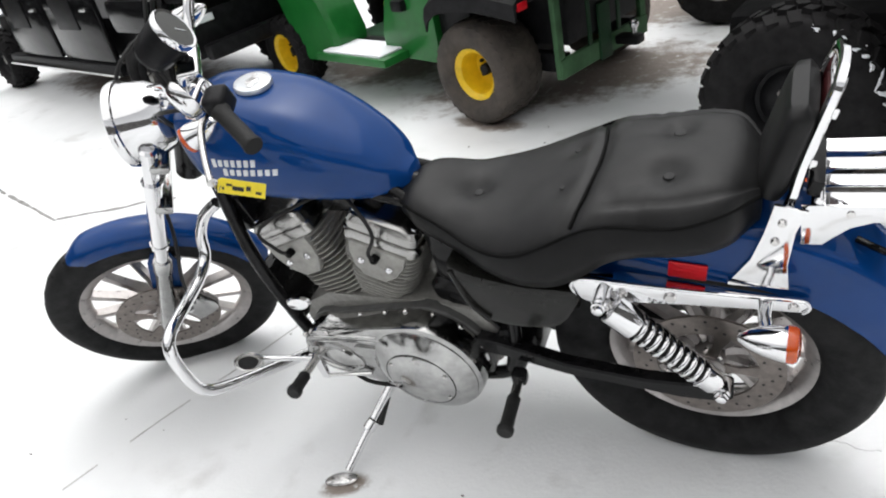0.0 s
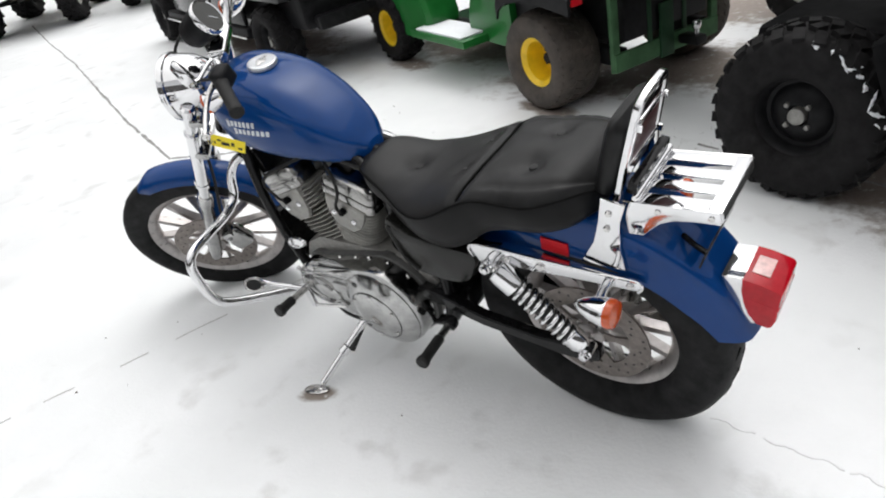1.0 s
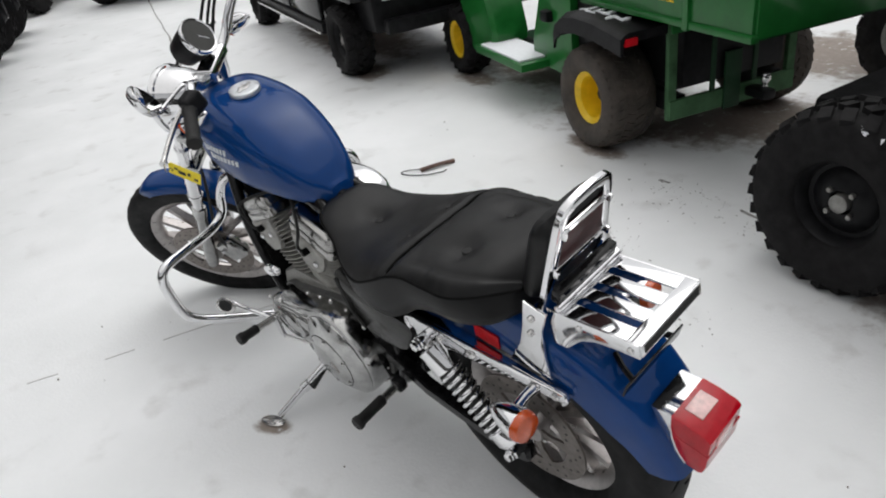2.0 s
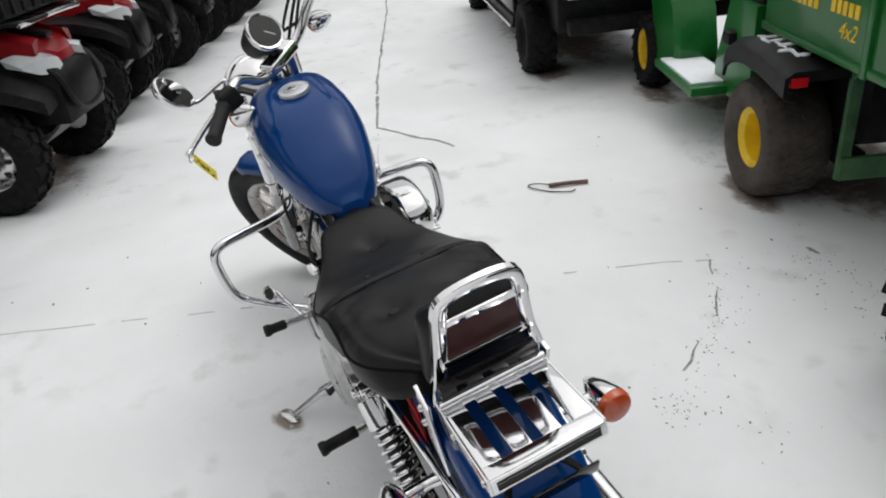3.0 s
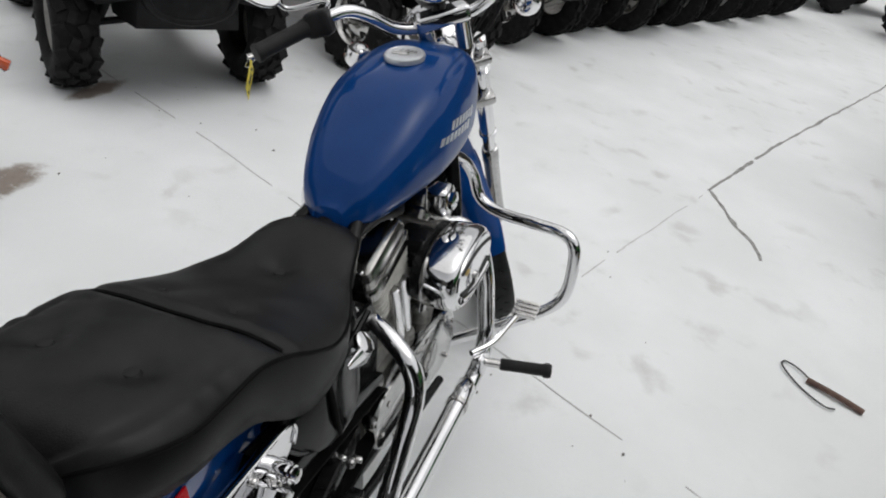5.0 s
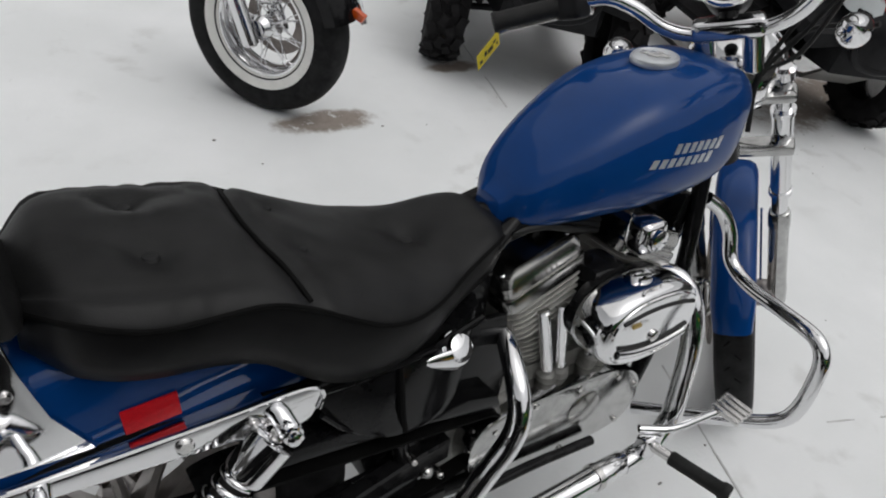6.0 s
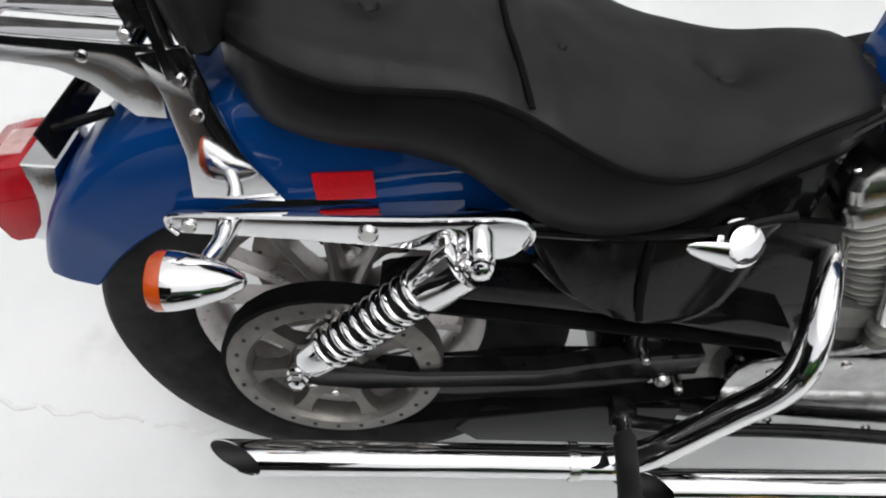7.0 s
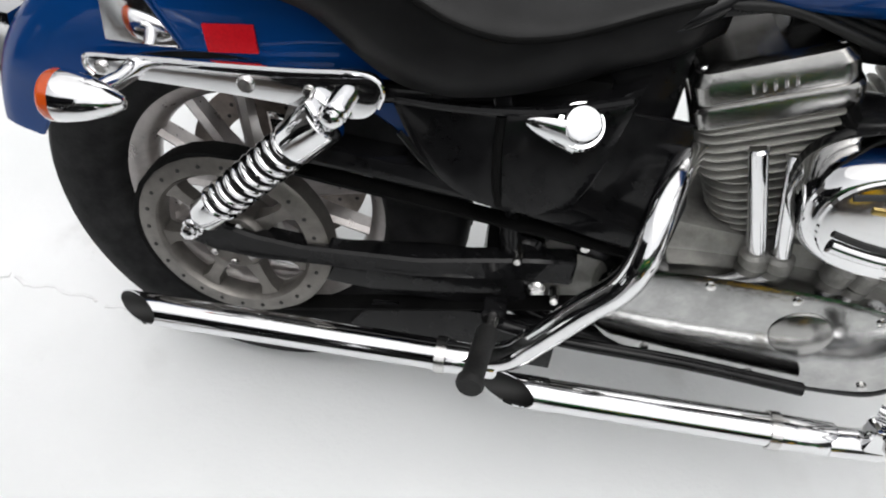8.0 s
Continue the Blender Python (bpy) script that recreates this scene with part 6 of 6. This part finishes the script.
    part("drive_lettering", writing("4x2", 0.085), YELLOW_RIM, side, "yellow lettering", m=Matrix(((-s, 0, 0, -0.40 if s > 0 else -0.53), (0, 0, s, s * 0.5165), (0, 1, 0, 0.795), (0, 0, 0, 1))), smooth=0)
    panel("bed_upright", (0.03, 0.05, 0.50), (-0.36, s * 0.37, 0.47), GREEN_PALE, gator, bevel=0.006)
    panel("bed_strap", (0.012, 0.03, 0.42), (-0.375, s * 0.13, 0.48), GREEN_SHADED, gator, bevel=0.004)
panel("cargo_floor", (1.25, 1.0, 0.04), (-0.38, 0, 0.72), GREEN_SHADED, gator, bevel=0.006)
panel("tailgate", (0.03, 1.0, 0.30), (-1.0, 0, 0.86), GREEN, gator, bevel=0.006)
panel("box_front", (0.03, 1.0, 0.30), (0.245, 0, 0.86), GREEN, gator, bevel=0.006)
panel("cab_floor", (0.9, 0.75, 0.04), (1.15, 0, 0.29), GREEN_SHADED, gator, bevel=0.006)
panel("dash", (0.10, 1.0, 0.35), (1.85, 0, 0.75), DARK_METAL, gator, bevel=0.03)
panel("front_hood", (0.6, 0.9, 0.30), (2.2, 0, 0.78), GREEN, gator, (0, 8, 0), 0.06)
panel("front_bumper", (0.10, 0.95, 0.22), (2.45, 0, 0.45), DARK_METAL, gator, bevel=0.03)
panel("rear_axle", (0.12, 0.8, 0.12), (0.05, 0, 0.275), DARK_METAL, gator)
# Added dark box that stands in for the blackness under the bed.
panel("underbody_fill", (0.75, 0.62, 0.34), (0.0, 0, 0.54), DARK_METAL, gator)
panel("engine_cover", (0.30, 0.80, 0.55), (0.36, 0, 0.50), DARK_METAL, gator)
panel("bed_crossbar", (0.03, 0.78, 0.10), (-0.37, 0, 0.27), GREEN_PALE, gator, bevel=0.006)
panel("bed_crossbar", (0.03, 0.78, 0.05), (-0.37, 0, 0.68), GREEN, gator, bevel=0.006)
panel("hitch_plate", (0.016, 0.10, 0.30), (-0.39, 0.02, 0.36), GREEN_SHADED, gator, bevel=0.006)
panel("hitch", (0.14, 0.08, 0.05), (-0.46, -0.10, 0.28), DARK_METAL, gator)
part("hitch_ball", lathe([(0, 0), (0.014, 0), (0.014, 0.03), (0.025, 0.045), (0.027, 0.06), (0.02, 0.078), (0, 0.085)], 18), CHROME, gator, m=Matrix.Translation((-0.49, -0.10, 0.305)))
panel("gear_knob", (0.10, 0.07, 0.07), (0.72, 0.46, 0.60), PLASTIC, gator, bevel=0.02)
for y in (-0.22, 0.22):
    panel("seat_cushion", (0.45, 0.40, 0.12), (0.70, y, 0.84), PLASTIC, gator, bevel=0.04)
    panel("seat_back", (0.12, 0.40, 0.36), (0.44, y, 1.02), PLASTIC, gator, (0, -10, 0), 0.04)

# the bed and its fenders ride high over the rear wheels
for ob in gator.children:
    if ob.name.split(".")[0] in ("rear_fender", "tail_lamp", "box_side", "tailgate", "box_front", "cargo_floor"):
        ob.location += Vector((-0.03, 0, 0.055))

# black crew vehicle beyond it
uf = Vector((-0.956, 0.292)).normalized()
ul = Vector((-uf.y, uf.x))
u_at = Vector((-2.98, 2.14)) - ul * 0.51
utv = thing("side_by_side", heading(u_at.x, u_at.y, uf.x, uf.y, 0.85), "black crew-cab side-by-side vehicle", "utility vehicle")
for x in (0, 3.3):
    for s in (-1, 1):
        off_road_wheel(utv, x, s * 0.60, 0.31, 0.31, 0.16, 0.26, BLACK_TYRE, DARK_METAL, 16, 0.016, s)
for s in (-1, 1):
    panel("rocker_panel", (2.5, 0.08, 0.10), (1.65, s * 0.68, 0.36), PLASTIC, utv)
    panel("side_rail", (2.5, 0.03, 0.025), (1.65, s * 0.735, 0.33), DULL_CHROME, utv, bevel=0.008)
    for x in (0.95, 2.05):
        door = panel("door", (1.02, 0.06, 0.60), (x, s * 0.68, 0.72), BLACK, utv, bevel=0.04)
        panel("door_handle", (0.10, 0.03, 0.03), (x - 0.35, s * 0.722, 0.86), DULL_CHROME, door, bevel=0.01)
        panel("door_inset", (0.42, 0.012, 0.26), (x + 0.1, s * 0.714, 0.82), PLASTIC, door, bevel=0.004)
    panel("rear_fender", (0.75, 0.2, 0.26), (-0.15, s * 0.62, 0.80), BLACK, utv, bevel=0.06)
    panel("tail_lamp", (0.04, 0.12, 0.05), (-0.72, s * 0.45, 0.72), LAMP_GLASS, utv, bevel=0.01)
panel("body", (3.9, 1.1, 0.34), (1.4, 0, 0.58), DARK_METAL, utv, bevel=0.05)
panel("rear_bumper", (0.10, 1.0, 0.12), (-0.68, 0, 0.48), DARK_METAL, utv, bevel=0.03)
panel("cargo_box", (1.1, 1.2, 0.3), (-0.15, 0, 1.0), PLASTIC, utv, bevel=0.05)

# vehicle with the big knobby tyre
kf = Vector((-0.98, 0.2)).normalized()
kl = Vector((-kf.y, kf.x))
k_at = Vector((0.862, 1.235)) - kl * 0.45
knob = thing("mud_vehicle", heading(k_at.x, k_at.y, kf.x, kf.y, 0.94), "black off-road vehicle with snowy knobby tyres", "utility vehicle")
for x in (0, -1.9):
    for s in (-1, 1):
        off_road_wheel(knob, x, s * 0.43, 0.33, 0.33, 0.15, 0.26, BLACK_TYRE, DARK_METAL, 26, 0.016, s)
rng = random.Random(12)
for k in range(9):
    a = radians(2 + 76 * (k + 0.9 * rng.random()) / 9)
    r0, run, slope = 0.268 + 0.03 * rng.random(), rng.uniform(0.012, 0.045), rng.uniform(-0.12, 0.22)
    rings = []
    for j in range(9):
        f = j / 8
        r, ang = min(0.332, r0 + run * f), a + slope * (f - 0.5)
        lift = 0.122 if r < 0.29 else 0.120 - 0.7 * (r - 0.29)
        c = Vector((-r * math.cos(ang), 0.43 + lift + 0.004, 0.33 + r * math.sin(ang)))
        w = (0.002 + 0.009 * math.sin(math.pi * f) ** 0.6) * rng.uniform(0.35, 1.25)
        rings.append([c + Vector((w * math.sin(ang) * math.cos(q), 0.45 * w * math.sin(q), w * math.cos(ang) * math.cos(q))) for q in [math.pi * i / 4 for i in range(8)]])
    part("snow_clump", loft(rings), SNOW_CLUMP, knob, smooth=70)
panel("chassis", (2.4, 0.5, 0.25), (-0.9, 0, 0.45), MATT_BLACK, knob, bevel=0.04)
for s in (-1, 1):
    panel("fender", (0.5, 0.25, 0.3), (-0.55, s * 0.55, 0.62), MATT_BLACK, knob, (0, 20, 0), 0.06)
panel("body", (2.0, 1.0, 0.62), (-1.0, -0.04, 1.16), MATT_BLACK, knob, bevel=0.08)
panel("sill", (1.2, 0.10, 0.16), (-1.15, 0.42, 0.62), MATT_BLACK, knob, bevel=0.04)


# row of quads facing the lane
def quad(at, face, size, plastic, label, basket=False, narrow=1.0):
    q = thing("quad_bike", heading(at[0], at[1], face[0], face[1], size, narrow), label, "quad", "row of parked quads")
    set_back = Matrix.Translation((-0.09, 0, 0))
    for x, w, o in ((0, 0.20, 0.30), (-1.25, 0.25, 0.30)):
        for s in (-1, 1):
            off_road_wheel(q, x, s * (0.46 if x == 0 else 0.42), o, o, 0.15, w, BLACK_TYRE, DULL_CHROME if plastic is RED_PLASTIC else CAST, 16, 0.018, s, "slots")
    for s in (-1, 1):
        bm = loft([[(x, s * y0, z), (x, s * y1, z - 0.03), (x, s * y1, z - 0.10), (x, s * (y1 - 0.02), z - 0.10), (x, s * y0, z - 0.05)] for x, y0, y1, z in ((0.44, 0.10, 0.40, 0.60), (0.34, 0.10, 0.50, 0.69), (0.18, 0.10, 0.55, 0.75), (0.0, 0.10, 0.56, 0.77), (-0.24, 0.12, 0.54, 0.72), (-0.40, 0.15, 0.42, 0.55))])
        part("front_fender", bm, PLASTIC, q, "black moulded front fender", m=set_back)
        bm = loft([[(x, s * y0, z), (x, s * y1, z - 0.02), (x, s * y1, z - 0.05), (x, s * y0, z - 0.03)] for x, y0, y1, z in ((-0.85, 0.15, 0.45, 0.58), (-1.0, 0.15, 0.53, 0.72), (-1.25, 0.15, 0.55, 0.76), (-1.5, 0.15, 0.54, 0.73), (-1.68, 0.15, 0.48, 0.66))])
        part("rear_fender", bm, plastic, q)
        bm = loft([[(0.35 - k, s * (0.10 + d), 0.695 + e), (0.455 - k, s * (0.13 + d), 0.678 + e), (0.44 - k, s * (0.13 + d), 0.765 - 0.5 * e), (0.33 - k, s * (0.10 + d), 0.805 - 0.4 * e)] for k, d, e in ((-0.02, 0.01, 0.03), (-0.01, 0.05, 0.005), (0.01, 0.10, 0.0), (0.05, 0.15, 0.012), (0.11, 0.18, 0.045))])
        part("head_lamp", bm, LAMP_GLASS, q, "clear swept-back headlamp", m=set_back)
        part("side_cover", loft([[(x, s * y, z0), (x, s * (y + 0.03), z0), (x, s * (y + 0.02), z1), (x, s * (y - 0.05), z1 + 0.02)] for x, y, z0, z1 in ((0.30, 0.20, 0.78, 0.84), (0.05, 0.24, 0.76, 0.90), (-0.25, 0.24, 0.66, 0.88), (-0.50, 0.20, 0.56, 0.78))]), plastic, q)
        part("wishbone", tube([(0.02, s * 0.12, 0.34), (0.0, s * 0.36, 0.30)], 0.018, 10, 3), DARK_METAL, q)
        part("front_shock", rod((0.0, s * 0.32, 0.33), (-0.06, s * 0.18, 0.60), 0.03, 12), DARK_METAL, q)
        part("foot_well", box((0.5, 0.22, 0.04), pose(-0.62, s * 0.32, 0.28), 0.01), PLASTIC, q)
        part("bar_grip", rod((-0.35, s * 0.24, 1.06), (-0.40, s * 0.40, 1.05), 0.018, 12), GRIP, q)
    part("bumper", tube([(0.34, -0.24, 0.76), (0.46, -0.22, 0.66), (0.49, -0.18, 0.50), (0.48, 0, 0.44), (0.49, 0.18, 0.50), (0.46, 0.22, 0.66), (0.34, 0.24, 0.76)], 0.018, 10, 4), DARK_METAL, q, m=set_back)
    if plastic is RED_PLASTIC:
        skid = [(0.45, 0.15, 0.55), (0.42, 0.17, 0.46), (0.34, 0.17, 0.36), (0.22, 0.16, 0.27), (0.04, 0.14, 0.22)]
        part("skid_plate", loft([[(x, -y, z), (x, y, z), (x - 0.012, y, z + 0.012), (x - 0.012, -y, z + 0.012)] for x, y, z in skid]), CAST, q, "grey metal skid plate", m=set_back)
    if basket:
        basket_ob = part("front_basket", box((0.50, 0.74, 0.26), pose(0.02, 0, 1.11), 0.04), PLASTIC, q, "black ribbed basket on the front rack")
        for k in range(7):
            part("basket_rib", box((0.52, 0.03, 0.22), pose(0.02, -0.33 + 0.11 * k, 1.11), 0.01), PLASTIC, basket_ob)
        for s in (-1, 1):
            for k in range(4):
                part("basket_rib", box((0.03, 0.03, 0.22), pose(-0.16 + 0.12 * k, s * 0.365, 1.11), 0.01), PLASTIC, basket_ob)
    part("nose", loft([[(x, -y, z - h), (x, y, z - h), (x, y * 0.9, z), (x, -y * 0.9, z)] for x, y, z, h in ((0.50, 0.16, 0.62, 0.14), (0.46, 0.24, 0.70, 0.30), (0.30, 0.30, 0.78, 0.36), (0.05, 0.26, 0.84, 0.40))]), PLASTIC, q, m=set_back)
    part("hood", loft([[(x, -y, z - 0.05), (x, y, z - 0.05), (x, y * 0.85, z), (x, -y * 0.85, z)] for x, y, z in ((0.44, 0.10, 0.765), (0.36, 0.22, 0.83), (0.16, 0.27, 0.90), (-0.1, 0.24, 0.94), (-0.3, 0.15, 0.96))]), plastic, q, m=set_back)
    part("body", box((1.5, 0.26, 0.36), pose(-0.65, 0, 0.52), 0.06), DARK_METAL, q)
    part("saddle", box((0.75, 0.28, 0.12), pose(-0.75, 0, 0.84, 0, 3, 0), 0.05, segments=3), PLASTIC, q)
    part("handle_bar", tube([(-0.40, -0.38, 1.05), (-0.35, -0.2, 1.07), (-0.32, 0, 1.02), (-0.35, 0.2, 1.07), (-0.40, 0.38, 1.05)], 0.013, 10, 4), DARK_METAL, q)
    part("rack_rail", tube([(0.34, -0.36, 0.955), (0.37, 0, 0.965), (0.34, 0.36, 0.955), (0.10, 0.38, 0.955)], 0.013, 8, 4), DULL_CHROME if plastic is RED_PLASTIC else DARK_METAL, q)
    part("hood_bar", box((0.5, 0.07, 0.03), pose(0.14, 0, 0.905, 0, 12, 0), 0.01), PLASTIC, q, m=set_back)
    part("dash_pod", box((0.14, 0.16, 0.10), pose(-0.28, 0, 1.03, 0, -20, 0), 0.03), PLASTIC, q)
    for x0, z0 in ((0.06, 0.965), (-1.28, 0.86)):
        for k in range(5):
            y = -0.28 + 0.14 * k
            part("rack_bar", rod((x0 - 0.22, y, z0), (x0 + 0.26, y, z0), 0.009, 8), DARK_METAL, q)
        part("rack_frame", tube([(x0 - 0.22, -0.34, z0), (x0 + 0.26, -0.34, z0), (x0 + 0.30, 0, z0), (x0 + 0.26, 0.34, z0), (x0 - 0.22, 0.34, z0)], 0.012, 8, 3), DARK_METAL, q)
    return q


face = Vector((0.29, 0.957))
quad((-2.92, -1.205), (0.36, 0.933), 0.97, RED_PLASTIC, "red and black quad with a ribbed front basket", True)
quad((-1.53, -1.88), (0.55, 0.83), 0.90, PLASTIC, "black quad with bare front rack")
red = quad((-4.27, -0.85), face, 1.0, RED_PLASTIC, "red and black quad with bare front wheels", False, 0.72)
slim = Matrix.Diagonal((1.0, 0.72, 1.0, 1))
turn = Matrix.Rotation(math.atan2(face.y, face.x), 4, "Z")
copy_thing(red, Matrix.Translation((-5.12, -0.60, 0)) @ turn @ slim)
dark = quad((-5.86, -0.20), face, 1.0, PLASTIC, "black quad in the parked row", False, 0.72)
for x, y in ((-6.69, 0.15), (-7.54, 0.50), (-8.39, 0.84), (-9.24, 1.18)):
    copy_thing(dark, Matrix.Translation((x, y, 0)) @ turn @ slim)
copy_thing(dark, Matrix.Translation((0.50, 3.52, 0)) @ Matrix.Rotation(math.atan2(0.2, -0.98), 4, "Z") @ Matrix.Scale(0.95, 4))

# machines at the far end of the lane
far_face = Vector((0.745, -0.667))
quad((-9.86, 3.35), far_face, 1.35, YELLOW_PLASTIC, "yellow and black quad at the lane's far end")
far_turn = Matrix.Rotation(math.atan2(far_face.y, far_face.x), 4, "Z") @ Matrix.Scale(1.45, 4)
for x, y in ((-8.75, 4.85), (-11.2, 1.7)):
    copy_thing(dark, Matrix.Translation((x, y, 0)) @ far_turn)

# neighbouring motorcycle: only its front end comes into view
ww = thing("cruiser_front", heading(-0.165, -1.79, -0.58, 0.815), "front wheel and fender of a cruiser with whitewall tyre", "motorcycle")
m = Matrix.Translation((0, 0, 0.315)) @ Matrix.Rotation(radians(-90), 4, "X")
wheel = part("front_wheel", lathe(tyre_profile(0.168, 0.315, 0.13), 56, closed=True), RUBBER, ww, m=m)
for s in (-1, 1):
    part("whitewall", lathe([(0.176, s * 0.0505), (0.195, s * 0.0595), (0.222, s * 0.0645), (0.222, s * 0.0655), (0.195, s * 0.0605), (0.176, s * 0.052)], 56, closed=True), WHITEWALL, wheel, m=m)
part("rim", lathe([(0.178, 0.05), (0.165, 0.045), (0.154, 0.02), (0.154, -0.02), (0.165, -0.045), (0.178, -0.05), (0.169, -0.05), (0.147, -0.02), (0.147, 0.02), (0.169, 0.05)], 48, closed=True), CHROME, wheel, m=m)
part("hub", lathe([(0, -0.07), (0.03, -0.07), (0.045, -0.05), (0.03, -0.03), (0.03, 0.03), (0.045, 0.05), (0.03, 0.07), (0, 0.07)], 28), CHROME, wheel, m=m)
for k in range(36):
    a = 2 * math.pi * k / 36
    s = 1 if k % 2 else -1
    part("spoke", rod((0.04 * math.cos(a), 0.04 * math.sin(a), s * 0.045), (0.153 * math.cos(a + 0.25 * (1 if k % 4 < 2 else -1)), 0.153 * math.sin(a + 0.25 * (1 if k % 4 < 2 else -1)), s * 0.012), 0.0022, 6), CHROME, wheel, m=m)
part("brake_disc", lathe([(0.075, 0.062), (0.125, 0.062), (0.125, 0.067), (0.075, 0.067)], 40, closed=True), DISC, wheel, m=m)
for s in (-1, 1):
    part("fork_leg", rod((0.0, s * 0.10, 0.26), (-0.36, s * 0.10, 0.98), 0.03, 20), CHROME, ww)
part("brake_caliper", box((0.11, 0.05, 0.09), pose(-0.05, 0.085, 0.40, 0, -20, 0), 0.02, segments=3), CHROME, ww, "chrome brake caliper")
rings = []
for k in range(25):
    a = radians(20 + 130 * k / 24)
    prof = [(-1.0, 0.07), (-0.97, 0.03), (-0.7, 0.008), (0, 0), (0.7, 0.008), (0.97, 0.03), (1.0, 0.07)]
    rings.append([((0.35 - d) * math.cos(a), 0.082 * y, 0.315 + (0.35 - d) * math.sin(a)) for y, d in prof] + [((0.347 - d) * math.cos(a), 0.079 * y, 0.315 + (0.347 - d) * math.sin(a)) for y, d in prof[::-1]])
wf = part("front_fender", loft(rings), BLACK, ww)
part("fender_trim", tube([(0.352 * math.cos(radians(20 + 12 * k)), 0.086, 0.285 + 0.352 * math.sin(radians(20 + 12 * k))) for k in range(6)], 0.010, 8, 3), CHROME, wf)
part("fender_light", box((0.05, 0.03, 0.03), pose(0.335, 0.02, 0.455, 0, 20, 0), 0.008), AMBER, wf)
